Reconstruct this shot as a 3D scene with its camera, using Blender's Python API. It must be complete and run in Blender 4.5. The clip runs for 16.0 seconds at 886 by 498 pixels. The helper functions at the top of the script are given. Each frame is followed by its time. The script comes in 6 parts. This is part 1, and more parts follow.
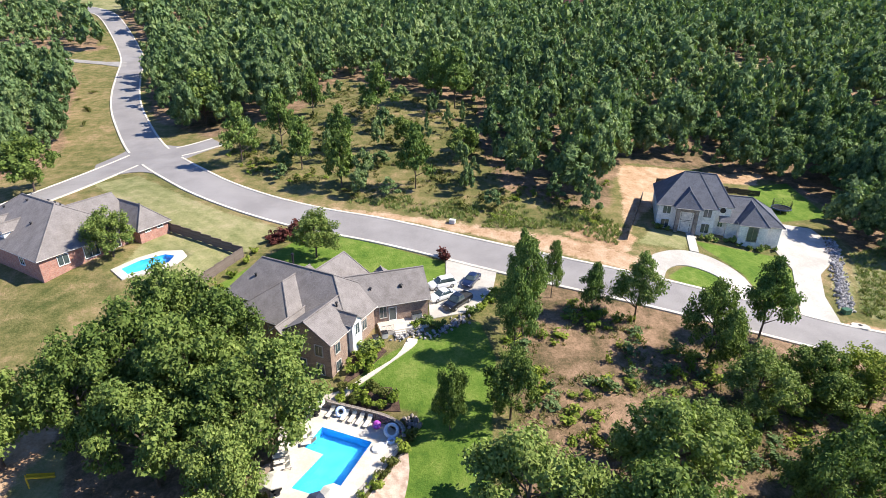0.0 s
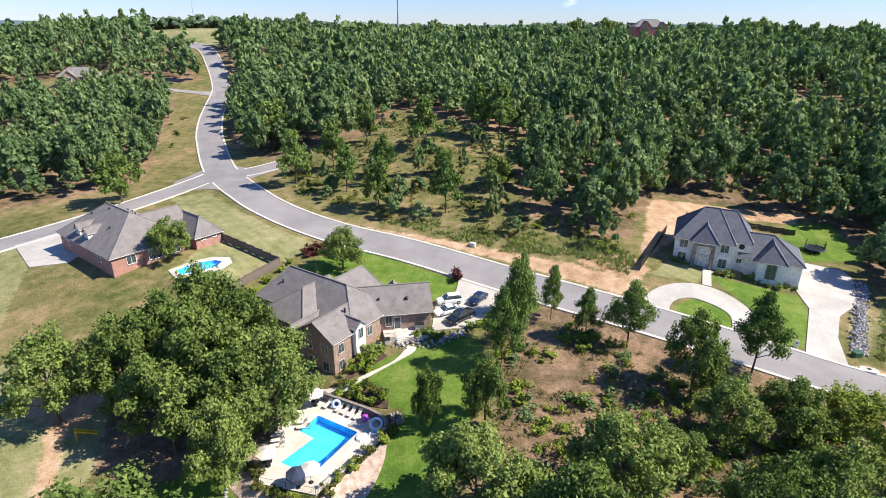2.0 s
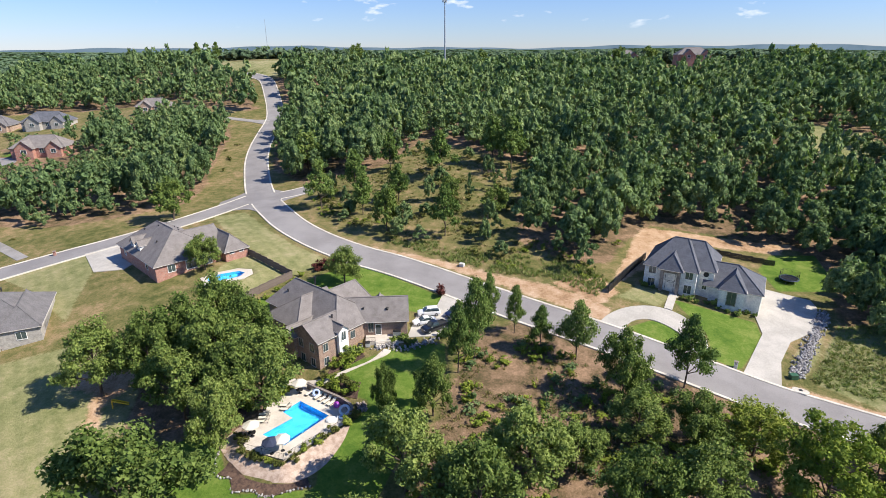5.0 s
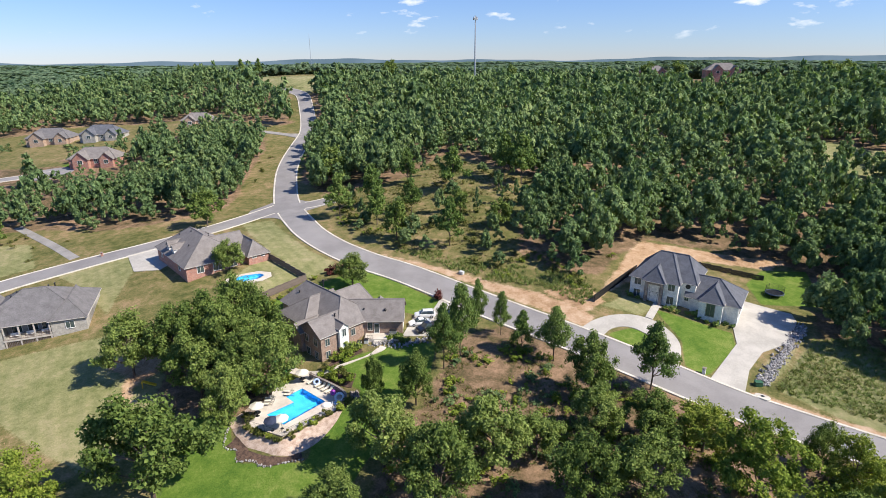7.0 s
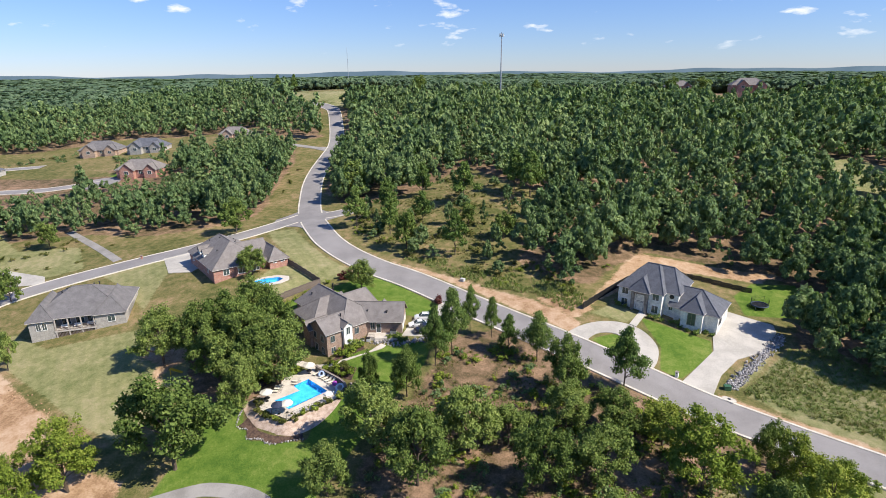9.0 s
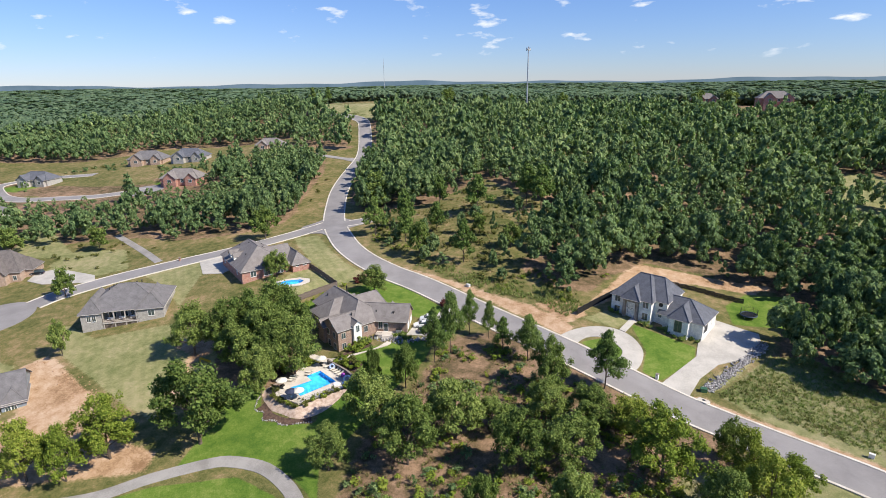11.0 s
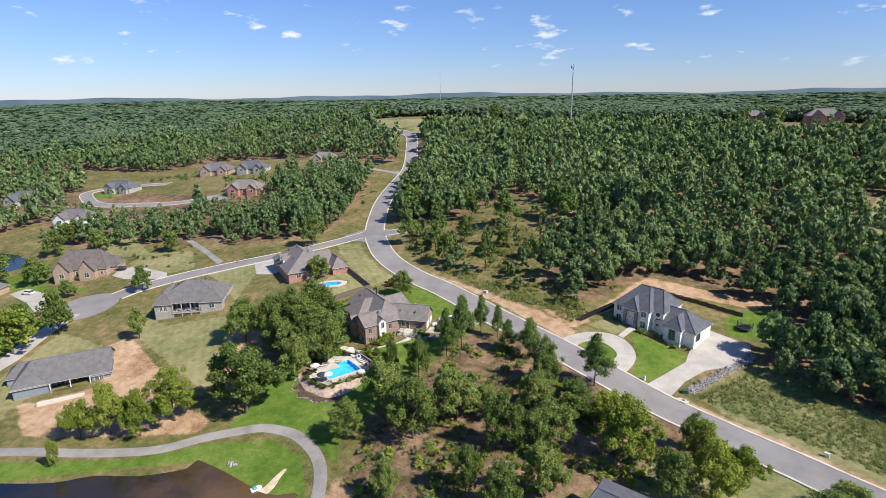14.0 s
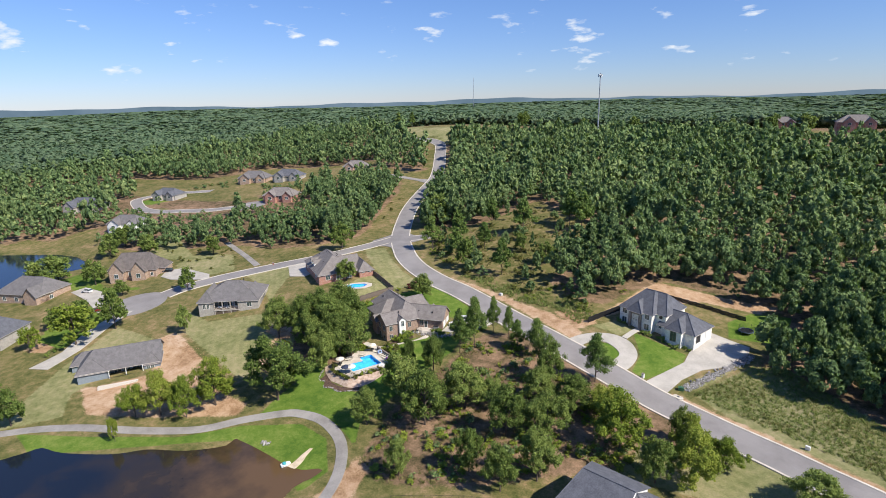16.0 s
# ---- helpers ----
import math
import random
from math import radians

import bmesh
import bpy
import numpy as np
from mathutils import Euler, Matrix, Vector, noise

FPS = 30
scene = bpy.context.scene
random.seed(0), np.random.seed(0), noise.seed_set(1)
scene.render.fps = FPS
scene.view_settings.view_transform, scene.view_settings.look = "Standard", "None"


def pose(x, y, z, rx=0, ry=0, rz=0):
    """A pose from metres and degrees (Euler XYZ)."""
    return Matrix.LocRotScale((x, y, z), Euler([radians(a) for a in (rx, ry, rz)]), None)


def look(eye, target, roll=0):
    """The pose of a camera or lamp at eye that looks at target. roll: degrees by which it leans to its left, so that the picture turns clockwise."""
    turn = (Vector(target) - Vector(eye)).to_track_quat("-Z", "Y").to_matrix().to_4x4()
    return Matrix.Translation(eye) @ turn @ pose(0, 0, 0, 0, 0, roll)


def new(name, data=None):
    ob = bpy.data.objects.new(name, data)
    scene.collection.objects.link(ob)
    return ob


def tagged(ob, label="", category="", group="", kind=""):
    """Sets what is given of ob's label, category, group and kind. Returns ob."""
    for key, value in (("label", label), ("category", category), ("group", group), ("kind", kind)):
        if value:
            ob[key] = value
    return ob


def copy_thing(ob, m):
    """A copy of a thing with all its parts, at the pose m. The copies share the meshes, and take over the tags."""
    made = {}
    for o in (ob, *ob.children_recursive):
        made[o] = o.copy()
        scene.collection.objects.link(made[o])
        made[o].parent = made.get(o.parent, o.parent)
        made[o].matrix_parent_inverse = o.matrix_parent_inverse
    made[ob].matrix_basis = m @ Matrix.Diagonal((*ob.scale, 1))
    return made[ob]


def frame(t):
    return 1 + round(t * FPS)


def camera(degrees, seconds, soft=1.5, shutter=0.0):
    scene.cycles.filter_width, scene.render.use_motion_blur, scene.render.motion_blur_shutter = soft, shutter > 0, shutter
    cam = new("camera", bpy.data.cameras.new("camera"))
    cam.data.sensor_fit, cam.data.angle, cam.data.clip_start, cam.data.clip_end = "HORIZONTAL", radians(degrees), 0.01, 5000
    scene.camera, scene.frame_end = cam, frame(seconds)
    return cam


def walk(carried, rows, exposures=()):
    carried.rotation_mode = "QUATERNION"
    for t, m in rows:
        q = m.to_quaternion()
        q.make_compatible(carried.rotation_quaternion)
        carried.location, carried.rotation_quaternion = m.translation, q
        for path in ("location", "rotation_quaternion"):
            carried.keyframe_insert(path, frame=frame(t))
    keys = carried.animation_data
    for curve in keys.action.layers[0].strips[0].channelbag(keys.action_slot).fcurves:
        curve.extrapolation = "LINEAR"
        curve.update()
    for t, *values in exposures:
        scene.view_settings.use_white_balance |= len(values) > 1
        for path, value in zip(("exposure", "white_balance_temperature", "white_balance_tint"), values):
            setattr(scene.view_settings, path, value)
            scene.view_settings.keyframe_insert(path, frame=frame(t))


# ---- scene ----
cam = camera(77.7, 16.0, soft=0.7)
PATH = [
    (0, (0.163, -0.25, 44.834), (0.139, 1.564, 43.991), 0.7),
    (0.5, (2.95, -1.869, 45.001), (2.837, -0.046, 44.186), 0.7),
    (1, (5.892, -3.597, 45.511), (5.702, -1.771, 44.718), 0.6),
    (1.5, (8.887, -5.401, 46.132), (8.636, -3.573, 45.359), 0.5),
    (2, (11.767, -7.193, 46.918), (11.472, -5.364, 46.165), 0.4),
    (2.5, (14.666, -8.939, 47.924), (14.331, -7.111, 47.185), 0.3),
    (3, (17.67, -10.693, 48.902), (17.299, -8.867, 48.174), 0.2),
    (3.5, (20.578, -12.428, 49.868), (20.172, -10.605, 49.151), 0.1),
    (4, (23.496, -14.154, 50.776), (23.055, -12.336, 50.069), -0.0),
    (6.5, (38.124, -23.247, 55.043), (37.521, -21.457, 54.384), -0.4),
    (7, (41.048, -25.056, 55.799), (40.41, -23.276, 55.149), -0.4),
    (7.5, (44.001, -26.847, 56.59), (43.33, -25.075, 55.951), -0.5),
    (8, (46.922, -28.722, 57.335), (46.223, -26.957, 56.705), -0.5),
    (8.5, (49.841, -30.505, 58.105), (49.113, -28.748, 57.484), -0.5),
    (9, (52.787, -32.259, 58.941), (52.031, -30.512, 58.328), -0.6),
    (11.5, (67.478, -41.26, 63.068), (66.578, -39.569, 62.492), -0.7),
    (12, (70.423, -43.031, 63.872), (69.493, -41.354, 63.303), -0.7),
    (12.5, (73.375, -44.866, 64.707), (72.416, -43.203, 64.145), -0.7),
    (13, (76.338, -46.639, 65.531), (75.35, -44.991, 64.976), -0.7),
    (13.5, (79.255, -48.48, 66.327), (78.237, -46.848, 65.778), -0.7),
    (14, (82.16, -50.3, 67.192), (81.116, -48.684, 66.647), -0.8),
    (14.5, (85.048, -52.185, 68.037), (83.98, -50.583, 67.497), -0.9),
    (15, (87.896, -54.007, 68.885), (86.804, -52.42, 68.35), -1.0),
    (15.5, (90.783, -55.837, 69.722), (89.666, -54.264, 69.192), -1.2),
    (16, (93.665, -57.683, 70.578), (92.517, -56.131, 70.053), -1.4),
]
walk(cam, [(t, look(eye, target, roll)) for t, eye, target, roll in PATH], [(0, 0.92), (3, 0.7), (8, 0.52), (16, 0.37)])

from mathutils import geometry

# ---- world and sun ----
world = bpy.data.worlds.new("sky")
scene.world = world
world.use_nodes = True
_nt = world.node_tree
_sky = _nt.nodes.new("ShaderNodeTexSky")
_sky.sky_type, _sky.sun_disc = "NISHITA", False
_sky.sun_elevation, _sky.sun_rotation = radians(45), radians(87)
_sky.altitude, _sky.air_density, _sky.dust_density, _sky.ozone_density = 200, 1.0, 0.0, 1.2
_cool = _nt.nodes.new("ShaderNodeMix")
_cool.data_type, _cool.blend_type = "RGBA", "MULTIPLY"
_cool.inputs[0].default_value, _cool.inputs[7].default_value = 1.0, (0.70, 0.93, 1.32, 1)
_nt.links.new(_sky.outputs[0], _cool.inputs[6])
# bluer and dimmer low over the horizon
_tc = _nt.nodes.new("ShaderNodeTexCoord")
_up = _nt.nodes.new("ShaderNodeSeparateXYZ")
_nt.links.new(_tc.outputs["Generated"], _up.inputs[0])
_low = _nt.nodes.new("ShaderNodeValToRGB")
for _e, (_p, _c) in zip(_low.color_ramp.elements, ((0.0, (0.64, 0.79, 1.28, 1)), (0.3, (0.74, 1.0, 1.5, 1)))):
    _e.position, _e.color = _p, _c
_nt.links.new(_up.outputs[2], _low.inputs[0])
_nt.links.new(_low.outputs[0], _cool.inputs[7])
# small fair-weather clouds low over the horizon
_map = _nt.nodes.new("ShaderNodeMapping")
_map.inputs["Scale"].default_value, _map.inputs["Location"].default_value = (8.5, 8.5, 27.0), (1.7, 0.4, 0.2)
_nt.links.new(_tc.outputs["Generated"], _map.inputs["Vector"])
_puff = _nt.nodes.new("ShaderNodeTexNoise")
_puff.inputs["Scale"].default_value, _puff.inputs["Detail"].default_value, _puff.inputs["Roughness"].default_value = 1.6, 7.0, 0.55
_nt.links.new(_map.outputs[0], _puff.inputs["Vector"])
_edge = _nt.nodes.new("ShaderNodeMapRange")
_edge.inputs["From Min"].default_value, _edge.inputs["From Max"].default_value = 0.61, 0.72
_nt.links.new(_puff.outputs["Fac"], _edge.inputs["Value"])
_cloud = _nt.nodes.new("ShaderNodeMix")
_cloud.data_type = "RGBA"
_cloud.inputs[7].default_value = (9.5, 10.0, 10.6, 1)
_band = _nt.nodes.new("ShaderNodeValToRGB")
while len(_band.color_ramp.elements) < 4:
    _band.color_ramp.elements.new(0.5)
for _e, (_p, _v) in zip(_band.color_ramp.elements, ((0.02, 0.0), (0.045, 1.0), (0.11, 1.0), (0.2, 0.0))):
    _e.position, _e.color = _p, (_v, _v, _v, 1)
_nt.links.new(_up.outputs[2], _band.inputs[0])
_where = _nt.nodes.new("ShaderNodeMath")
_where.operation = "MULTIPLY"
_nt.links.new(_band.outputs[0], _where.inputs[0])
_nt.links.new(_edge.outputs[0], _where.inputs[1])
_nt.links.new(_where.outputs[0], _cloud.inputs[0])
_nt.links.new(_cool.outputs[2], _cloud.inputs[6])
_nt.links.new(_cloud.outputs[2], _nt.nodes["Background"].inputs[0])
_nt.nodes["Background"].inputs[1].default_value = 0.074
sun = new("sun", bpy.data.lights.new("sun", "SUN"))
sun.data.energy, sun.data.angle, sun.data.color = 5.0, radians(0.5), (1.0, 0.93, 0.815)
sun.matrix_world = look((0, 0, 0), (-1.0, -0.06, -1.0))

# ---- the land ----
# Heights of the land: soft hill through a few spot heights (x, y, z)
SPOTS = [(-12, 46, -3.4), (-16, 58, -2.7), (-10, 68, 0.2), (2, 80, 0.4), (-2, 26, -7.2), (0, 12, -8.9), (-22, 6, -9.0), (-57, -18, -9.0),
         (40, 37, -5), (62, 31, -5.5), (67, 76, -3.7), (101, 61, -4), (57, 79, -2.4), (74, 107, -0.6), (46, 98, 1.1),
         (75, 137, 2.2), (50, 137, 4.3), (19, 114, 4.6), (1, 101.5, 3), (-16, 172, 13), (-36, 88, 2.6), (-50, 81, 3.7)]
SPOTS += [(-85, 140, 5), (-145, 244, 15.6), (-146, 276, 20), (-172, 310, 28), (-234, 396, 43), (-115, 489, 31), (96, 463, 37),
          (115, 210, 12), (-118, 70, 0), (-84, -2, -7.5), (-100, 44, -2.5), (-165, 55, -3), (-260, 55, -6), (-216, 249, 18.5), (-258, 216, 12.7), (-285, 204, 10.8), (-205, 167, 9.3),
          (-302, 143, 5.4), (-327, 97, 2.4), (-249, 89, 0.6), (-217, 147, 7.0), (-266, 118, 3.9), (-319, 128, 5.0), (-420, 165, 5), (-275, 305, 19), (-310, 400, 39), (-620, 360, 36), (300, 150, 4), (320, 420, 29), (300, -60, -5),
          (60, -110, -8), (-200, -160, -10)]


def _bump(d2):
    return np.sqrt(d2 + 400.0)


_sp = np.array(SPOTS, float)
_d2 = ((_sp[:, None, :2] - _sp[None, :, :2]) ** 2).sum(-1)
_n = len(_sp)
_one = np.ones((_n, 1))
_sys = np.block([[_bump(_d2) - 0.4 * np.eye(_n), _one], [_one.T, np.zeros((1, 1))]])
_w = np.linalg.solve(_sys, np.append(_sp[:, 2], 0.0))


def land(x, y):
    """Height of the ground at x, y (numbers or arrays)."""
    x, y = np.asarray(x, float), np.asarray(y, float)
    z = np.zeros(np.broadcast(x, y).shape) + _w[-1]
    for (px, py, _), w in zip(SPOTS, _w):
        z = z + w * _bump((x - px) ** 2 + (y - py) ** 2)
    r = np.hypot(x, y - 50)
    f = np.clip((r - 470) / 260, 0, 1)
    f = f * f * (3 - 2 * f)
    far = 14 + 9 * np.sin(x / 410 + 0.7) * np.cos(y / 530) + 7 * np.sin((x + 2 * y) / 900)
    return z * (1 - f) + far * f


# ---- materials ----
def mat(name, build):
    m = bpy.data.materials.new(name)
    m.use_nodes = True
    nt = m.node_tree
    build(nt, nt.nodes["Principled BSDF"])
    return m


def node(nt, kind, **values):
    n = nt.nodes.new(kind)
    for key, value in values.items():
        if key in n.inputs:
            n.inputs[key].default_value = value
    return n


def noise_of(nt, scale, detail=4.0, rough=0.6, coords="Object"):
    tc = nt.nodes.new("ShaderNodeTexCoord")
    n = node(nt, "ShaderNodeTexNoise", Scale=scale, Detail=detail, Roughness=rough)
    nt.links.new(tc.outputs[coords], n.inputs["Vector"])
    return n.outputs["Fac"]


def ramp(nt, fac, stops):
    r = nt.nodes.new("ShaderNodeValToRGB")
    while len(r.color_ramp.elements) < len(stops):
        r.color_ramp.elements.new(0.5)
    for e, (p, c) in zip(r.color_ramp.elements, stops):
        e.position, e.color = p, (*c, 1) if len(c) == 3 else c
    nt.links.new(fac, r.inputs[0])
    return r.outputs[0]


def mix(nt, fac, a, b, how="MIX"):
    n = nt.nodes.new("ShaderNodeMix")
    n.data_type, n.blend_type = "RGBA", how
    for sock, v in ((n.inputs[0], fac), (n.inputs[6], a), (n.inputs[7], b)):
        if isinstance(v, bpy.types.NodeSocket):
            nt.links.new(v, sock)
        else:
            sock.default_value = v if isinstance(v, (int, float)) else (*v, 1)
    return n.outputs[2]


def math_of(nt, op, a, b=0.0, clamp=False):
    n = nt.nodes.new("ShaderNodeMath")
    n.operation, n.use_clamp = op, clamp
    for sock, v in ((n.inputs[0], a), (n.inputs[1], b)):
        if isinstance(v, bpy.types.NodeSocket):
            nt.links.new(v, sock)
        else:
            sock.default_value = v
    return n.outputs[0]


def bump(nt, bsdf, height, strength=0.3, distance=0.05):
    b = node(nt, "ShaderNodeBump", Strength=strength, Distance=distance)
    nt.links.new(height, b.inputs["Height"])
    nt.links.new(b.outputs[0], bsdf.inputs["Normal"])


def plain(name, c1, c2, scale, rough=0.8, fine=0.0, metal=0.0, relief=0.2, distance=0.02):
    """Two tones mixed by a coarse and a fine noise, with a fine relief."""
    def build(nt, b):
        coarse, grain = noise_of(nt, scale), noise_of(nt, fine or scale * 9)
        f = math_of(nt, "ADD", math_of(nt, "MULTIPLY", coarse, 0.6), math_of(nt, "MULTIPLY", grain, 0.4))
        nt.links.new(ramp(nt, f, [(0.41, c1), (0.59, c2)]), b.inputs["Base Color"])
        b.inputs["Roughness"].default_value, b.inputs["Metallic"].default_value = rough, metal
        if relief:
            bump(nt, b, grain, relief, distance)
    return mat(name, build)


def ground_build(nt, b):
    zone = node(nt, "ShaderNodeAttribute")
    zone.attribute_name = "zone"
    sep = nt.nodes.new("ShaderNodeSeparateColor")
    nt.links.new(zone.outputs["Color"], sep.inputs[0])
    lawn, dirt, litter, mown = sep.outputs[0], sep.outputs[1], sep.outputs[2], zone.outputs["Alpha"]
    big, mid, fine = noise_of(nt, 0.06), noise_of(nt, 0.4, 6, 0.7), noise_of(nt, 2.6, 6, 0.8)
    blend = math_of(nt, "ADD", math_of(nt, "MULTIPLY", big, 0.3), math_of(nt, "ADD", math_of(nt, "MULTIPLY", mid, 0.4), math_of(nt, "MULTIPLY", fine, 0.3)))
    rough_grass = ramp(nt, blend, [(0.41, (0.075, 0.09, 0.026)), (0.47, (0.135, 0.132, 0.046)), (0.53, (0.205, 0.172, 0.074)), (0.59, (0.32, 0.225, 0.125))])
    lawn_c = ramp(nt, blend, [(0.41, (0.07, 0.135, 0.02)), (0.5, (0.12, 0.19, 0.03)), (0.59, (0.2, 0.245, 0.06))])
    mown_c = ramp(nt, blend, [(0.41, (0.155, 0.172, 0.066)), (0.5, (0.245, 0.24, 0.108)), (0.59, (0.35, 0.305, 0.17))])
    dirt_c = ramp(nt, blend, [(0.41, (0.25, 0.15, 0.08)), (0.5, (0.44, 0.285, 0.17)), (0.59, (0.55, 0.40, 0.28))])
    litter_c = ramp(nt, blend, [(0.41, (0.07, 0.065, 0.028)), (0.5, (0.2, 0.135, 0.082)), (0.59, (0.36, 0.235, 0.155))])

    tc = nt.nodes.new("ShaderNodeTexCoord")
    axis = node(nt, "ShaderNodeVectorMath")
    axis.operation = "DOT_PRODUCT"
    axis.inputs[1].default_value = (0.62, 0.78, 0)
    nt.links.new(tc.outputs["Object"], axis.inputs[0])
    stripe = math_of(nt, "MULTIPLY", math_of(nt, "SINE", math_of(nt, "MULTIPLY", axis.outputs["Value"], 2.6)), 0.5)
    mown_c = mix(nt, 1.0, mown_c, ramp(nt, math_of(nt, "ADD", stripe, 0.5), [(0.2, (0.96, 0.965, 0.96)), (0.8, (1.035, 1.03, 1.03))]), "MULTIPLY")

    def edge(w):
        s = math_of(nt, "ADD", w, math_of(nt, "MULTIPLY", math_of(nt, "SUBTRACT", blend, 0.5), 1.6))
        return math_of(nt, "MULTIPLY", math_of(nt, "SUBTRACT", s, 0.4), 5.0, True)
    c = mix(nt, edge(litter), rough_grass, litter_c)
    c = mix(nt, edge(mown), c, mown_c)
    c = mix(nt, edge(dirt), c, dirt_c)
    c = mix(nt, edge(lawn), c, lawn_c)
    nt.links.new(c, b.inputs["Base Color"])
    b.inputs["Roughness"].default_value = 0.95
    b.inputs["Specular IOR Level"].default_value = 0.1
    bump(nt, b, fine, 0.7, 0.25)


GROUND = mat("ground", ground_build)
ASPHALT = plain("asphalt", (0.215, 0.2, 0.196), (0.285, 0.267, 0.26), 0.12, 0.9, 6.0)
TRAIL = plain("trail", (0.22, 0.205, 0.19), (0.33, 0.31, 0.29), 0.2, 0.9, 6.0)
KERB = plain("kerb", (0.50, 0.45, 0.38), (0.66, 0.61, 0.53), 0.3, 0.9)
CONCRETE = plain("concrete", (0.38, 0.352, 0.312), (0.5, 0.465, 0.415), 0.25, 0.85, 4.0)
DECK = plain("deck", (0.5, 0.44, 0.37), (0.62, 0.565, 0.49), 0.4, 0.85, 5.0)
GRAVEL = plain("gravel", (0.34, 0.24, 0.18), (0.55, 0.43, 0.35), 1.2, 0.95, 9.0, relief=0.6)
MULCH = plain("mulch", (0.05, 0.03, 0.022), (0.14, 0.085, 0.06), 1.5, 0.95, 8.0, relief=0.6)
BARK = plain("bark", (0.07, 0.05, 0.035), (0.17, 0.13, 0.1), 2.0, 0.95, 12.0)
WHITE = plain("white_paint", (0.72, 0.72, 0.70), (0.82, 0.82, 0.80), 0.8, 0.6, relief=0.05)
TRIM = plain("trim_paint", (0.42, 0.38, 0.34), (0.5, 0.46, 0.42), 0.8, 0.6, relief=0.05)
DARK = plain("dark_metal", (0.015, 0.015, 0.017), (0.035, 0.035, 0.04), 2.0, 0.5, metal=0.3, relief=0.05)
TIMBER = plain("timber", (0.13, 0.10, 0.085), (0.24, 0.195, 0.165), 0.8, 0.9)
STEEL = plain("steel", (0.35, 0.36, 0.38), (0.5, 0.51, 0.53), 1.0, 0.5, metal=0.5, relief=0.05)


def brick_build(c1, c2, mortar):
    def build(nt, b):
        tc = nt.nodes.new("ShaderNodeTexCoord")
        sep = nt.nodes.new("ShaderNodeSeparateXYZ")
        nt.links.new(tc.outputs["Object"], sep.inputs[0])
        comb = nt.nodes.new("ShaderNodeCombineXYZ")
        nt.links.new(math_of(nt, "ADD", sep.outputs[0], sep.outputs[1]), comb.inputs[0])
        nt.links.new(sep.outputs[2], comb.inputs[1])
        br = node(nt, "ShaderNodeTexBrick", Scale=1.0)
        br.inputs["Brick Width"].default_value, br.inputs["Row Height"].default_value = 0.24, 0.08
        br.inputs["Mortar Size"].default_value = 0.008
        br.inputs["Color1"].default_value, br.inputs["Color2"].default_value = (*c1, 1), (*c2, 1)
        br.inputs["Mortar"].default_value = (*mortar, 1)
        nt.links.new(comb.outputs[0], br.inputs["Vector"])
        spots = noise_of(nt, 1.3, 6, 0.75)
        nt.links.new(mix(nt, 1.0, br.outputs[0], ramp(nt, spots, [(0.35, (0.72, 0.72, 0.72)), (0.62, (1.12, 1.1, 1.06))]), "MULTIPLY"), b.inputs["Base Color"])
        b.inputs["Roughness"].default_value = 0.9
        bump(nt, b, br.outputs["Fac"], 0.2, 0.01)
    return build


BRICK_BROWN = mat("brick_brown", brick_build((0.24, 0.155, 0.12), (0.36, 0.245, 0.19), (0.38, 0.32, 0.27)))
BRICK_RED = mat("brick_red", brick_build((0.36, 0.15, 0.11), (0.46, 0.22, 0.17), (0.42, 0.34, 0.3)))
BRICK_WHITE = mat("brick_white", brick_build((0.78, 0.76, 0.72), (0.86, 0.84, 0.8), (0.76, 0.74, 0.70)))
BRICK_GREY = mat("brick_grey", brick_build((0.34, 0.32, 0.30), (0.45, 0.43, 0.40), (0.4, 0.38, 0.36)))
BRICK_TAN = mat("brick_tan", brick_build((0.34, 0.21, 0.15), (0.47, 0.34, 0.26), (0.48, 0.41, 0.34)))


def shingle(name, dark, light):
    def build(nt, b):
        tc = nt.nodes.new("ShaderNodeTexCoord")
        sep = nt.nodes.new("ShaderNodeSeparateXYZ")
        nt.links.new(tc.outputs["Object"], sep.inputs[0])
        rows = math_of(nt, "FRACT", math_of(nt, "MULTIPLY", sep.outputs[2], 9.0))
        patch, grain = noise_of(nt, 0.7, 5), noise_of(nt, 5.0, 5, 0.8)
        f = math_of(nt, "ADD", math_of(nt, "MULTIPLY", patch, 0.4), math_of(nt, "MULTIPLY", grain, 0.6))
        c = ramp(nt, f, [(0.4, dark), (0.6, light)])
        c = mix(nt, 1.0, c, ramp(nt, rows, [(0.0, (0.8, 0.8, 0.8)), (0.25, (1.0, 1.0, 1.0))]), "MULTIPLY")
        nt.links.new(c, b.inputs["Base Color"])
        b.inputs["Roughness"].default_value = 0.95
        bump(nt, b, rows, 0.4, 0.02)
    return mat(name, build)


SHINGLE_TAUPE = shingle("shingle_taupe", (0.155, 0.137, 0.128), (0.25, 0.226, 0.215))
SHINGLE_SLATE = shingle("shingle_slate", (0.075, 0.08, 0.095), (0.145, 0.15, 0.175))
SHINGLE_GREY = shingle("shingle_grey", (0.115, 0.108, 0.11), (0.19, 0.18, 0.182))
SHINGLE_BROWN = shingle("shingle_brown", (0.1, 0.086, 0.08), (0.175, 0.152, 0.143))


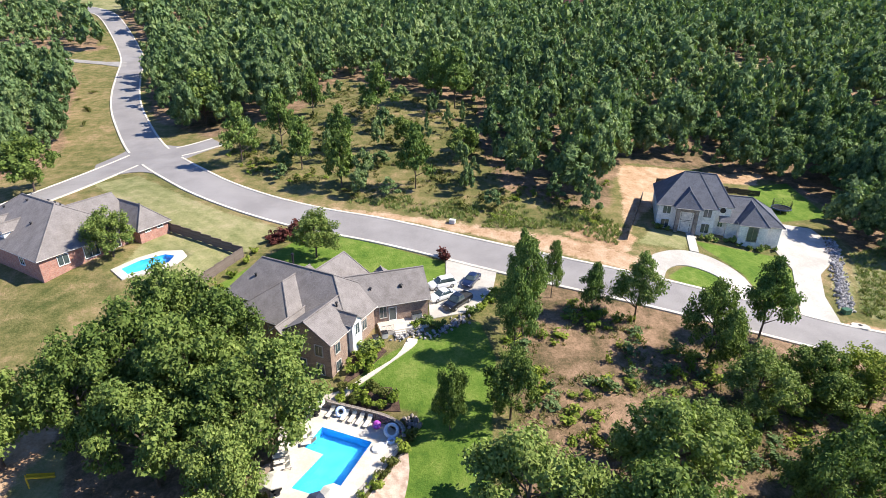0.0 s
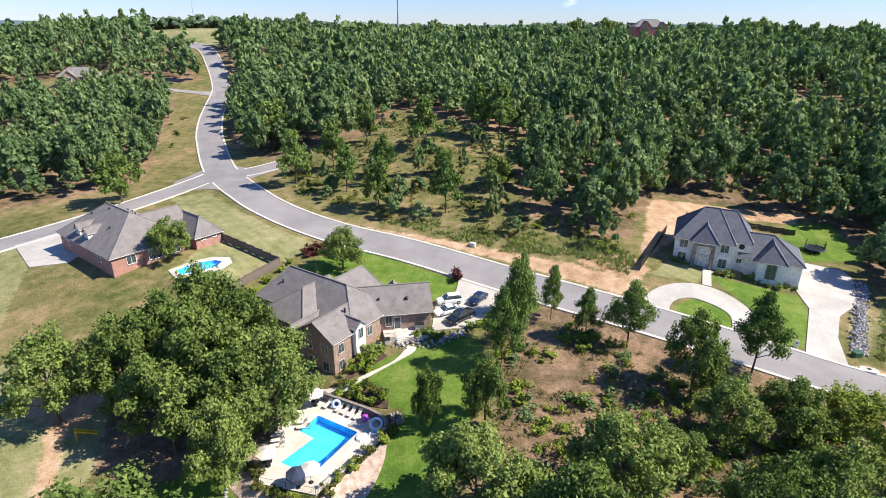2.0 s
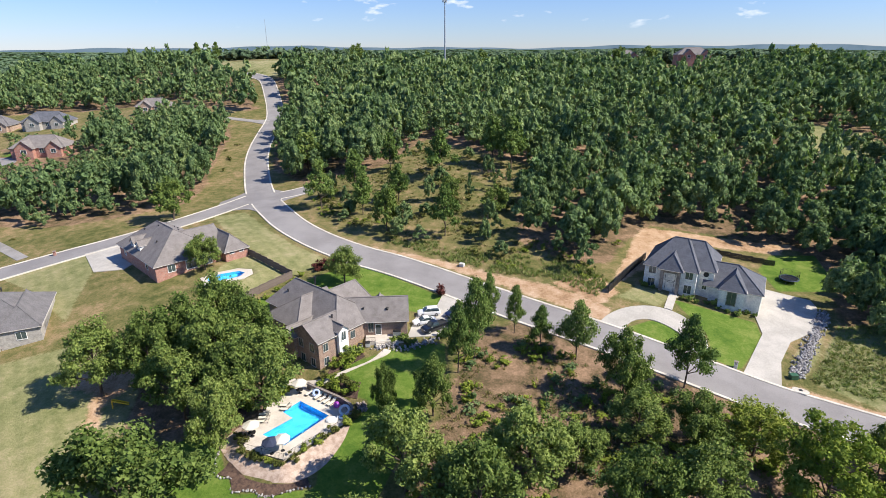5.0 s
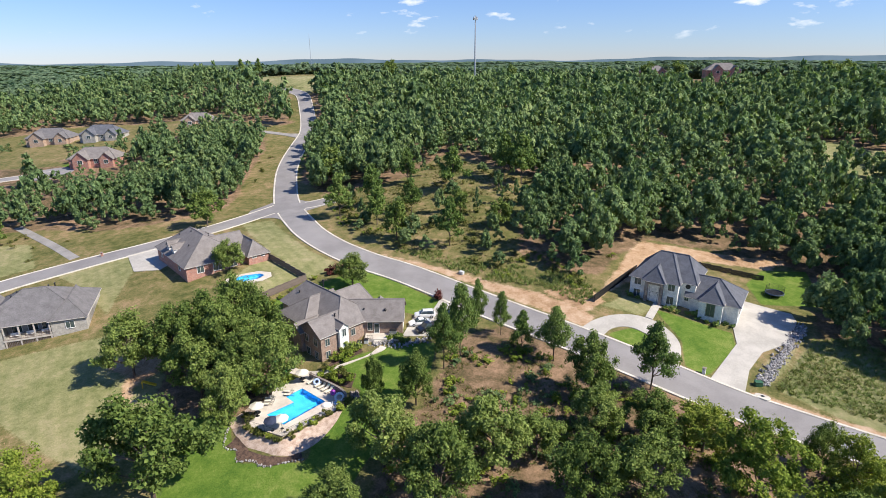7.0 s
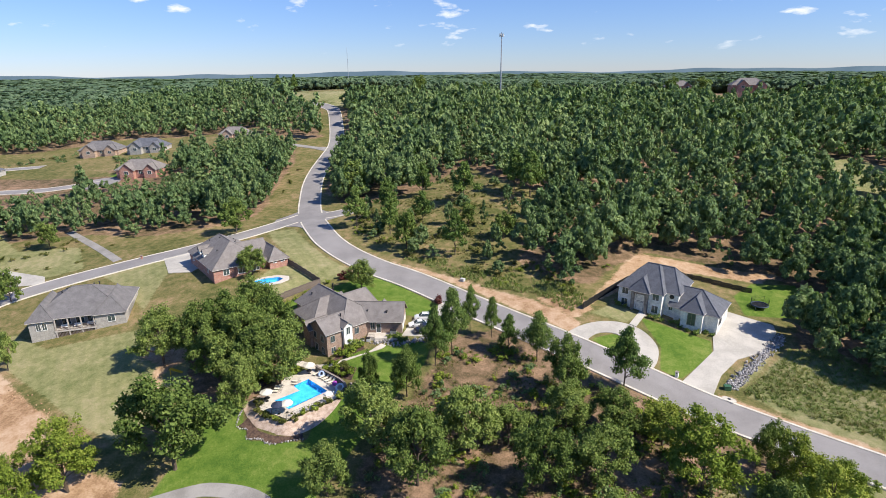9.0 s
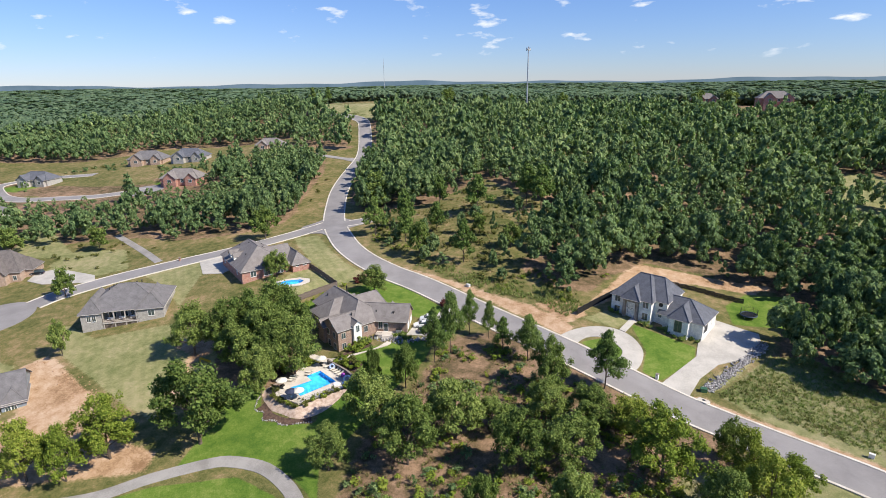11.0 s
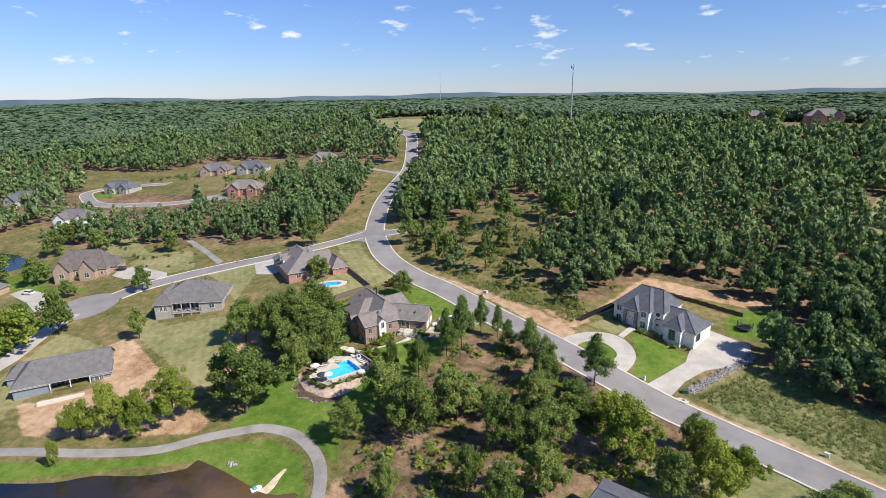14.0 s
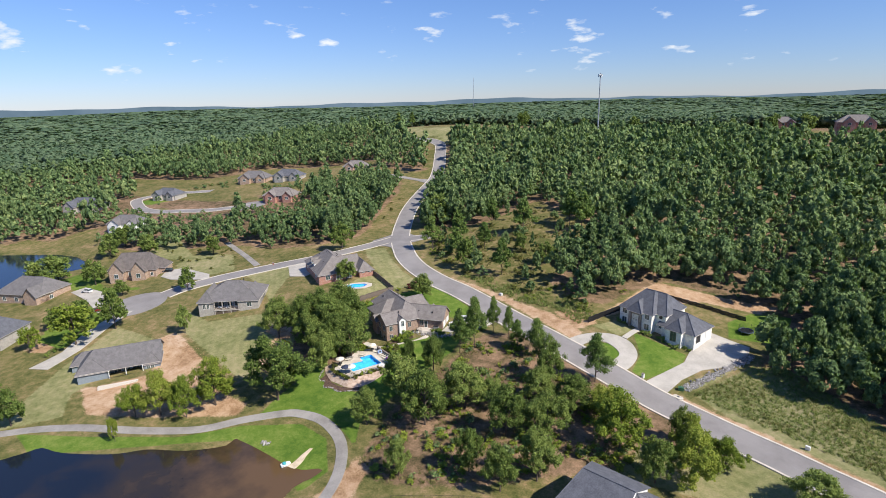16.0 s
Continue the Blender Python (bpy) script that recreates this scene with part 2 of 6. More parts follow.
def siding_build(nt, b):
    tc = nt.nodes.new("ShaderNodeTexCoord")
    sep = nt.nodes.new("ShaderNodeSeparateXYZ")
    nt.links.new(tc.outputs["Object"], sep.inputs[0])
    rows = math_of(nt, "FRACT", math_of(nt, "MULTIPLY", sep.outputs[2], 5.0))
    nt.links.new(mix(nt, 1.0, ramp(nt, noise_of(nt, 1.5), [(0.3, (0.20, 0.24, 0.28)), (0.7, (0.27, 0.31, 0.35))]), ramp(nt, rows, [(0, (0.6, 0.6, 0.6)), (0.15, (1, 1, 1))]), "MULTIPLY"), b.inputs["Base Color"])
    b.inputs["Roughness"].default_value = 0.7
    bump(nt, b, rows, 0.5, 0.02)


SIDING = mat("siding_blue_grey", siding_build)


def glass_build(nt, b):
    nt.links.new(ramp(nt, noise_of(nt, 0.8), [(0.3, (0.03, 0.045, 0.05)), (0.7, (0.08, 0.11, 0.115))]), b.inputs["Base Color"])
    b.inputs["Roughness"].default_value, b.inputs["Specular IOR Level"].default_value = 0.06, 0.8


GLASS = mat("window_glass", glass_build)


def foliage(name, dark, mid, light, mottled=False):
    def build(nt, b):
        geo = nt.nodes.new("ShaderNodeNewGeometry")
        tint = node(nt, "ShaderNodeAttribute")
        tint.attribute_name = "tint"
        info = nt.nodes.new("ShaderNodeObjectInfo")
        f = math_of(nt, "ADD", math_of(nt, "MULTIPLY", geo.outputs["Random Per Island"], 0.6),
                    math_of(nt, "MULTIPLY", math_of(nt, "FRACT", math_of(nt, "ADD", tint.outputs["Fac"], info.outputs["Random"])), 0.4))
        c = ramp(nt, f, [(0.05, dark), (0.5, mid), (0.95, light)])
        if mottled:
            leafy = noise_of(nt, 0.9, 6, 0.85)
            c = mix(nt, 1.0, c, ramp(nt, leafy, [(0.4, (0.62, 0.65, 0.62)), (0.5, (0.95, 0.95, 0.95)), (0.6, (1.5, 1.42, 1.3))]), "MULTIPLY")
            bump(nt, b, leafy, 0.7, 0.7)
        nt.links.new(c, b.inputs["Base Color"])
        b.inputs["Roughness"].default_value, b.inputs["Specular IOR Level"].default_value = 0.75, 0.12
        tr = nt.nodes.new("ShaderNodeBsdfTranslucent")
        nt.links.new(mix(nt, 1.0, c, (1.3, 1.5, 0.6), "MULTIPLY"), tr.inputs[0])
        ms = node(nt, "ShaderNodeMixShader", Fac=0.17)
        nt.links.new(b.outputs[0], ms.inputs[1])
        nt.links.new(tr.outputs[0], ms.inputs[2])
        nt.links.new(ms.outputs[0], nt.nodes["Material Output"].inputs[0])
    return mat(name, build)


LEAF_OAK = foliage("leaf_oak", (0.06, 0.1, 0.022), (0.145, 0.2, 0.048), (0.27, 0.32, 0.09))
LEAF_LIGHT = foliage("leaf_light", (0.1, 0.155, 0.022), (0.19, 0.245, 0.036), (0.31, 0.33, 0.066))
LEAF_PINE = foliage("leaf_pine", (0.06, 0.11, 0.028), (0.135, 0.2, 0.05), (0.25, 0.31, 0.09))
LEAF_WOODS = foliage("leaf_woods", (0.082, 0.14, 0.058), (0.15, 0.226, 0.094), (0.255, 0.32, 0.132), True)
# far woods only: distance haze put into the leaf colour, darker and bluer
LEAF_HAZED = foliage("leaf_hazed", (0.07, 0.12, 0.07), (0.105, 0.16, 0.092), (0.15, 0.205, 0.12), True)
LEAF_SHRUB = foliage("leaf_shrub", (0.06, 0.08, 0.02), (0.11, 0.125, 0.03), (0.2, 0.17, 0.06))


# ---- mesh helpers ----
FRAME = [Matrix()]  # where in its thing a part is built


def mesh_of(name, verts, faces, material, smooth=False):
    me = bpy.data.meshes.new(name)
    me.from_pydata([tuple(v) for v in verts], [], faces)
    me.materials.append(material)
    if smooth:
        me.polygons.foreach_set("use_smooth", [True] * len(me.polygons))
    return me


def part(name, bm, material, parent, label=""):
    """One bmesh as one mesh object under a thing or a part."""
    me = bpy.data.meshes.new(name)
    bm.to_mesh(me)
    bm.free()
    me.materials.append(material)
    ob = new(name, me)
    ob.parent = parent
    if parent.parent is None and parent.type == "EMPTY":
        ob.matrix_basis = FRAME[0]
    return tagged(ob, label)


def piece(name, verts, faces, material, parent, label=""):
    ob = new(name, mesh_of(name, verts, faces, material))
    ob.parent = parent
    if parent.parent is None and parent.type == "EMPTY":
        ob.matrix_basis = FRAME[0]
    return tagged(ob, label)


def thing(name, label, category, m, group="", kind=""):
    ob = new(name)
    ob.empty_display_size = 0.5
    ob.matrix_basis = m
    return tagged(ob, label, category, group, kind)


def box(bm, x0, x1, y0, y1, z0, z1, bevel=0.0):
    made = bmesh.ops.create_cube(bm, size=1.0)["verts"]
    for v in made:
        v.co = Vector(((x0 + x1) / 2 + v.co.x * (x1 - x0), (y0 + y1) / 2 + v.co.y * (y1 - y0), (z0 + z1) / 2 + v.co.z * (z1 - z0)))
    if bevel:
        edges = list({e for v in made for e in v.link_edges})
        bmesh.ops.bevel(bm, geom=edges, offset=bevel, segments=1, affect="EDGES")
    return bm


def boxes(*rows, bevel=0.0):
    bm = bmesh.new()
    for r in rows:
        box(bm, *r, bevel=bevel)
    return bm


def tube(bm, a, b, r0, r1, sides=8):
    a, b = Vector(a), Vector(b)
    q = (b - a).to_track_quat("Z", "Y")
    ends = []
    for p, r in ((a, r0), (b, r1)):
        ends.append([bm.verts.new(p + q @ Vector((r * math.cos(2 * math.pi * k / sides), r * math.sin(2 * math.pi * k / sides), 0))) for k in range(sides)])
    for k in range(sides):
        bm.faces.new((ends[0][k], ends[0][(k + 1) % sides], ends[1][(k + 1) % sides], ends[1][k]))
    bm.faces.new(ends[1])
    bm.faces.new(ends[0][::-1])
    return bm


def smooth_line(points, step=2.0):
    """A soft curve through the points, at even steps."""
    p = [np.array(q, float) for q in points]
    p = [2 * p[0] - p[1]] + p + [2 * p[-1] - p[-2]]
    out = []
    for i in range(1, len(p) - 2):
        n = max(2, int(np.linalg.norm(p[i + 1] - p[i]) / step))
        for k in range(n):
            t = k / n
            out.append(0.5 * (2 * p[i] + (p[i + 1] - p[i - 1]) * t + (2 * p[i - 1] - 5 * p[i] + 4 * p[i + 1] - p[i + 2]) * t * t + (3 * p[i] - p[i - 1] - 3 * p[i + 1] + p[i + 2]) * t ** 3))
    out.append(p[-2])
    return np.array(out)


def inside(poly, x, y):
    """Which of the places lie inside the outline."""
    x, y = np.asarray(x, float), np.asarray(y, float)
    hit = np.zeros(x.shape, bool)
    for (ax, ay), (bx, by) in zip(poly, poly[1:] + poly[:1]):
        cross = (ay > y) != (by > y)
        hit ^= cross & (x < (bx - ax) * (y - ay) / (by - ay + 1e-12) + ax)
    return hit


def line_gap(line, x, y, closed=False):
    """Distance of places from a line of points."""
    d = np.full(np.shape(x), 1e9)
    pts = list(line) + ([line[0]] if closed else [])
    for (ax, ay), (bx, by) in zip(pts, pts[1:]):
        ux, uy = bx - ax, by - ay
        t = np.clip(((x - ax) * ux + (y - ay) * uy) / (ux * ux + uy * uy + 1e-9), 0, 1)
        d = np.minimum(d, np.hypot(x - ax - t * ux, y - ay - t * uy))
    return d


def soft_zone(poly, x, y, w=1.5):
    d = line_gap(poly, x, y, True)
    return np.clip(0.5 + np.where(inside(poly, x, y), d, -d) / (2 * w), 0, 1)


# ---- plan: roads and outlines ----
ROADS = {
    "main": ([(112, 55.5), (107.3, 57.9), (97.6, 61.4), (90, 64.4), (81.5, 67.2), (72.6, 70), (62.4, 72.6), (50.6, 76.2), (38.6, 80), (20.5, 86), (6.3, 91), (-5.7, 95.4),
              (-15.8, 98.8), (-28.3, 102.2), (-41.5, 107.6), (-52.7, 114.8), (-63.4, 124.5), (-73.8, 135.1), (-83.5, 146.5), (-95.4, 163.5), (-107.2, 182), (-118.4, 203),
              (-130.5, 229), (-142, 254), (-156, 277), (-171, 299), (-190, 326), (-203, 341), (-222, 352), (-250, 357)], 9.0),
    "street": ([(-80, 141), (-83, 130), (-88.5, 110), (-94.5, 95.5), (-104.4, 80), (-114.5, 64.5), (-120.5, 52), (-121.5, 44)], 8.6),
    "stub": ([(-78, 137.5), (-70, 142.5), (-64, 148)], 8.0),
    "court": ([(-292, 172), (-312, 160), (-322, 146), (-320, 130), (-300, 120.5), (-283, 116.5), (-266, 118), (-248, 126), (-233, 133), (-222, 143), (-213, 151)], 7.5),
}
LINES = {k: smooth_line(p, 2.0) for k, (p, w) in ROADS.items()}
TRAILS = [[(-79.1, -34.0), (-71.4, -26.1), (-65.0, -19.5), (-55.6, -12.6), (-42.2, -4.9), (-30.4, 3.6), (-23.9, 12.3), (-16.9, 19.5), (-12.6, 21.9), (-5.7, 23.0), (2.0, 21.0), (7.3, 17.4), (12.2, 11.5), (15.2, 4.9), (16.7, -1.7)],
          [(-160, 98), (-132, 89), (-112, 81.6)]]
LAWNS = [[(-34, 83), (-27, 96), (-21, 96), (0, 87.5), (-1, 80), (-9, 80), (-22, 84), (-30, 71), (-38, 68), (-40, 72)],
         [(-5.7, 65), (-1.7, 69), (5, 71), (7, 63), (5.7, 51), (5.2, 40), (4, 28), (0, 24), (-5.8, 40), (-4.4, 47.6), (-3.4, 53), (-12.3, 56), (-10.8, 61)],
         [(-33, 34), (-25, 43), (-19.8, 36.5), (-14.9, 32.5), (-4.5, 35.6), (-3.2, 45), (-1.9, 51), (4, 40), (4, 27), (9, 20), (0, 23.5), (-9, 23.5), (-22, 16), (-24, 24), (-24, 30)],
         [(-22, 11), (-9.3, 19.5), (0.6, 18.9), (9.5, 11), (9, 3), (3, 5.1), (-5.6, 7.7), (-18.5, 7.1), (-55, -25), (-68, -24), (-52, -14.5), (-32, -1)],
         [(48, 100), (64, 97), (64.2, 91), (58, 79.6), (54, 81), (53.6, 89)], [(38.6, 86.2), (43, 90), (48, 90.2), (50, 85.5), (47.4, 80)],
         [(70, 123), (75, 133), (86, 136), (86, 117), (72, 113)], [(-225, 158), (-213, 163), (-214, 176), (-228, 172)], [(-314, 126), (-296, 124), (-294, 136), (-306, 142), (-316, 142)],
         [(-200, 52), (-180, 45), (-160, 36), (-140, 45), (-150, 30), (-190, 28)], [(-150, 20), (-128, 30), (-118, 18), (-110, 2), (-125, 0)]]
MOWN = [[(-97, 40), (-81, 38), (-62, 54), (-43, 46), (-39, 37), (-38, 23), (-49, 24), (-68, 27), (-82, 30)], [(-74, 124), (-63, 115), (-53, 107), (-45, 102), (-32.5, 97), (-36, 87), (-55, 97), (-73, 111), (-82, 119)],
        [(-53.6, 95), (-36.7, 87), (-42, 73), (-54, 78)], [(-108, 72), (-96, 88), (-85, 78), (-72, 58), (-88, 66)], [(-38, 66), (-30, 72), (-26, 66), (-36, 58)],
        [(36, 97), (42, 104), (48, 101), (45, 96)], [(66, 80), (70, 89), (76, 96), (73, 88), (69, 81)], [(62, 40), (100, 48), (106, 56), (84, 61), (66, 54)],
        [(-126, 62), (-118, 74), (-140, 88), (-160, 78), (-150, 62)], [(-110, 20), (-95, -4), (-75, -28), (-66, -14), (-76, -8), (-88, 22)], [(-205, 350), (-188, 346), (-225, 402), (-330, 436), (-310, 398), (-250, 366)], [(106, 170), (108, 225), (116, 272), (142, 264), (137, 235), (118, 200), (114, 170)],
        [(-190, 64), (-150, 75), (-205, 95)], [(70, 80), (80, 100), (88, 104), (112, 84), (150, 62), (140, 52), (106, 63), (86, 71)]]
DIRTS = [[(-26, 107), (-11, 103), (11, 96), (34, 87), (35, 92), (23, 98), (11, 99.5), (-10, 104.6)], [(-62, -10), (-76, -5), (-66, 11), (-86, 22), (-85, 28), (-57, 23), (-50, 16), (-29, 17), (-26, 13), (-49, -3)],
         [(35, 100), (41, 129), (44, 139), (82, 141), (77, 134), (60, 133), (41, 110)], [(65, 78), (84, 73), (110, 63.5), (110, 59), (84, 68.5), (66, 73)], [(22, 99), (33, 93), (37, 99), (33, 104), (26, 103)],
         [(12, 18), (18, 16), (20, 6), (13, 4)], [(-57, 46), (-51, 50), (-46.5, 51), (-45, 46), (-46.5, 42), (-43, 36), (-39.5, 31), (-42, 31), (-47.5, 39.5), (-50, 43), (-56, 43)], [(-130, 12), (-122, 14), (-112, -2), (-120, -6)], [(-500, 640), (-470, 640), (-470, 660), (-500, 660)], [(-140, 255), (-131, 240), (-122, 222), (-128, 240)]]
LITTERS = [[(9, 76), (17, 83), (45, 73), (70, 66), (82, 60), (70, 44), (58, 38), (40, 22), (24, 14), (14, 14), (8, 34), (9, 56)], [(-45, 64), (-30, 62), (-17, 52), (-20, 42), (-28, 38), (-48, 38)]]
DECK_OUT = [(-20.2, 51.4), (-17, 55), (-14.9, 54.4), (-10.6, 53.1), (-7.4, 51.9), (-5.3, 50.4), (-5.3, 47.6), (-10.2, 37.9), (-17.6, 38.4), (-18.8, 43)]
POOL_OUT = [(-16.3, 42), (-13.9, 46.8), (-16.3, 47.8), (-15, 51.2), (-8.6, 48.9), (-11.8, 40.6)]
DECK_Z = -3.3
POOL2_OUT = [(-53, 78.3), (-51.6, 81.4), (-48.6, 84), (-46.8, 83.6), (-46.6, 81.2), (-48.6, 78.6), (-51, 76.6)]
DECK2_OUT = [(-54.6, 78), (-52.6, 82.4), (-50, 85.4), (-46.4, 85.8), (-44.6, 83.6), (-45, 80.4), (-47.6, 77.6), (-51, 74.8)]
POOL2_Z = 3.75
POND = [(-58.7, -29.8), (-56.9, -24.7), (-55.9, -22.1), (-49.4, -20.1), (-38.6, -13.3), (-33.6, -7.7), (-25.1, -2.5), (-19.0, 4.1), (-19.8, 7.1), (-14.9, 7.6), (-8.5, 7.7), (-1.1, 7.7), (3.7, 8.6), (7.0, 11.8), (8.3, 10.3), (7.2, 6.4), (6.7, 3.0), (7.5, 0.1), (0, -10), (-10, -25), (-40, -45), (-70, -40)]
POND_Z = -9.25
POND2 = [(-276, 30), (-246, 50), (-225, 55), (-206, 50), (-205, 30), (-192, 16), (-200, 4), (-260, 0)]
POND2_Z = -5.9


def shaped(x, y, pits=True):
    """The land with its ponds, and the pool pits if wanted, dug in."""
    z = land(x, y)
    for poly, top in ((POND, POND_Z), (POND2, POND2_Z)):
        d = line_gap(poly, x, y, True)
        s = np.where(inside(poly, x, y), d, -d)
        z = np.where(s > 0, np.minimum(z, top - np.minimum(0.9, 0.05 + s * 0.25)), np.where(s > -6, np.maximum(z, top + 0.03 - s * 0.05), z))
    for poly, top in ((DECK_OUT, DECK_Z), (DECK2_OUT, POOL2_Z)):
        d = line_gap(poly, x, y, True)
        s = np.where(inside(poly, x, y), d, -d)
        z = np.where(s > 0.5, top - (2.4 if pits else 0.12), np.where(s > -3, z + (top - 0.12 - z) * np.clip((s + 3) / 3, 0, 1), z))
    return z


def grid_axis(lo, hi, fine, far):
    core = list(np.arange(lo, hi + fine, fine))
    up, step = [core[-1]], fine
    while up[-1] < far:
        step = min(step * 1.09, 120)
        up.append(up[-1] + step)
    down, step = [core[0]], fine
    while down[-1] > -far:
        step = min(step * 1.09, 120)
        down.append(down[-1] - step)
    return np.array(down[:0:-1] + core + up[1:])


# ---- ground ----
gx, gy = grid_axis(-100, 105, 0.95, 4850), grid_axis(-30, 150, 0.95, 4850)
GX, GY = np.meshgrid(gx, gy)
GZ = shaped(GX.ravel(), GY.ravel())
nx, ny = len(gx), len(gy)
idx = np.arange(nx * ny).reshape(ny, nx)
quads = np.stack([idx[:-1, :-1], idx[:-1, 1:], idx[1:, 1:], idx[1:, :-1]], -1).reshape(-1, 4)


def fast_mesh(name, co, faces, material, smooth=False):
    """A mesh from arrays; faces all have the same number of corners."""
    me = bpy.data.meshes.new(name)
    n, k = faces.shape
    me.vertices.add(len(co))
    me.vertices.foreach_set("co", np.ascontiguousarray(co, dtype=np.float32).ravel())
    me.loops.add(n * k)
    me.loops.foreach_set("vertex_index", faces.astype(np.int32).ravel())
    me.polygons.add(n)
    me.polygons.foreach_set("loop_start", (np.arange(n) * k).astype(np.int32))
    me.polygons.foreach_set("use_smooth", np.full(n, smooth))
    me.update(calc_edges=True)
    me.materials.append(material)
    return me


ground_me = fast_mesh("ground", np.stack([GX.ravel(), GY.ravel(), GZ], -1), quads, GROUND, True)
WOODS = [[(-135, 262), (-113, 206), (-92, 170), (-68, 152), (-47, 172), (-42, 215), (-15, 192), (8, 178), (7, 150), (9, 130), (13, 117), (22, 111.5), (30, 110), (35, 113), (39, 127), (46, 141), (60, 141), (82, 138),
          (89, 122), (86, 108), (85, 101.5), (92, 96), (101, 94), (113, 89), (150, 67), (420, 10), (520, 250), (360, 470), (100, 455), (-115, 470), (-200, 345)],
         [(-101, 130), (-113, 112), (-127, 101), (-152, 106), (-170, 128), (-205, 140), (-232, 172), (-205, 190), (-213, 214), (-203, 246), (-162, 241), (-142, 214), (-121, 172), (-106, 146)],
         [(-158, 262), (-205, 260), (-226, 292), (-285, 268), (-340, 244), (-345, 200), (-425, 182), (-470, 95), (-1250, -60), (-1500, 520), (-700, 720), (-340, 410), (-262, 372), (-205, 325)],
         [(-256, 112), (-300, 138), (-370, 140), (-470, 95), (-420, 30), (-300, 40), (-280, 62)], [(-135, 102), (-175, 135), (-240, 150), (-258, 110), (-262, 78), (-232, 66), (-190, 72), (-155, 96)],
         [(-250, 150), (-225, 160), (-205, 140), (-250, 120), (-320, 140)],
         [(83, 113), (81.5, 102), (86, 96), (96, 90), (113, 84), (150, 65), (150, 125), (112, 150), (93, 140), (91, 122)]]
CLEARS = [(92, 440, 30, 30), (44, 460, 26, 24), (-216, 246, 16, 13), (-285, 201, 19, 14), (-256, 210, 18, 13), (-204, 163, 16, 14), (-302, 140, 15, 13), (-327, 94, 17, 12), (-249, 86, 16, 12),
          (112, 205, 17, 9), (-275, 402, 62, 13), (150, 190, 18, 10), (-222, 370, 20, 17), (-246, 384, 24, 16), (124, 246, 15, 22), (-222, 140, 24, 13), (-255, 122, 22, 12), (-270, 150, 30, 22), (-245, 165, 22, 20), (-290, 118, 26, 11),
          (-318, 138, 16, 22), (-270, 178, 18, 16)]
# stretches of young, low growth in front of the far houses: x, y, half widths
LOWS = [(-190, 155, 17, 17), (-176, 144, 17, 17), (-163, 134, 15, 15), (-240, 202, 20, 17), (-225, 190, 20, 18), (-268, 188, 20, 16), (-205, 238, 14, 12), (-285, 130, 18, 14), (-310, 84, 18, 12), (-232, 106, 32, 20), (-205, 112, 26, 18), (-235, 78, 16, 12), (-265, 100, 24, 14)]
fx, fy = GX.ravel(), GY.ravel()
near = (np.abs(fx + 120) < 420) & (fy > -80) & (fy < 480)
zone = np.zeros((len(fx), 4), np.float32)


def fill(col, polys, w, where):
    for poly in polys:
        p = np.array(poly)
        k = where & (fx > p[:, 0].min() - 4) & (fx < p[:, 0].max() + 4) & (fy > p[:, 1].min() - 4) & (fy < p[:, 1].max() + 4)
        if k.any():
            zone[k, col] = np.maximum(zone[k, col], soft_zone(poly, fx[k], fy[k], w))


fill(0, LAWNS, 0.8, near)
fill(1, DIRTS, 2.0, near)
fill(2, LITTERS, 3.0, near)
fill(2, WOODS, 3.0, np.ones(len(fx), bool))
fill(3, MOWN, 1.5, near)
zone[np.hypot(fx, fy) > 520, 2] = 1
att = ground_me.attributes.new("zone", "FLOAT_COLOR", "POINT")
att.data.foreach_set("color", zone.ravel())
ground = tagged(new("ground", ground_me), "rolling ground of lawns, dry grass, bare earth and leaf litter", "ground", kind="structure")


# ---- roads ----
def ribbon(line, offsets, lifts):
    """A strip along a line: sideways offsets and heights over the land, corner by corner."""
    d = np.gradient(line, axis=0)
    d /= np.linalg.norm(d, axis=1)[:, None]
    side = np.stack([d[:, 1], -d[:, 0]], -1)
    rows = [line + side * o for o in offsets]
    co = np.stack([np.column_stack([r, land(r[:, 0], r[:, 1]) + h]) for r, h in zip(rows, lifts)], 1)
    n, k = co.shape[:2]
    i = np.arange(n * k).reshape(n, k)
    return co.reshape(-1, 3), np.stack([i[:-1, :-1], i[:-1, 1:], i[1:, 1:], i[1:, :-1]], -1).reshape(-1, 4)[:, ::-1]


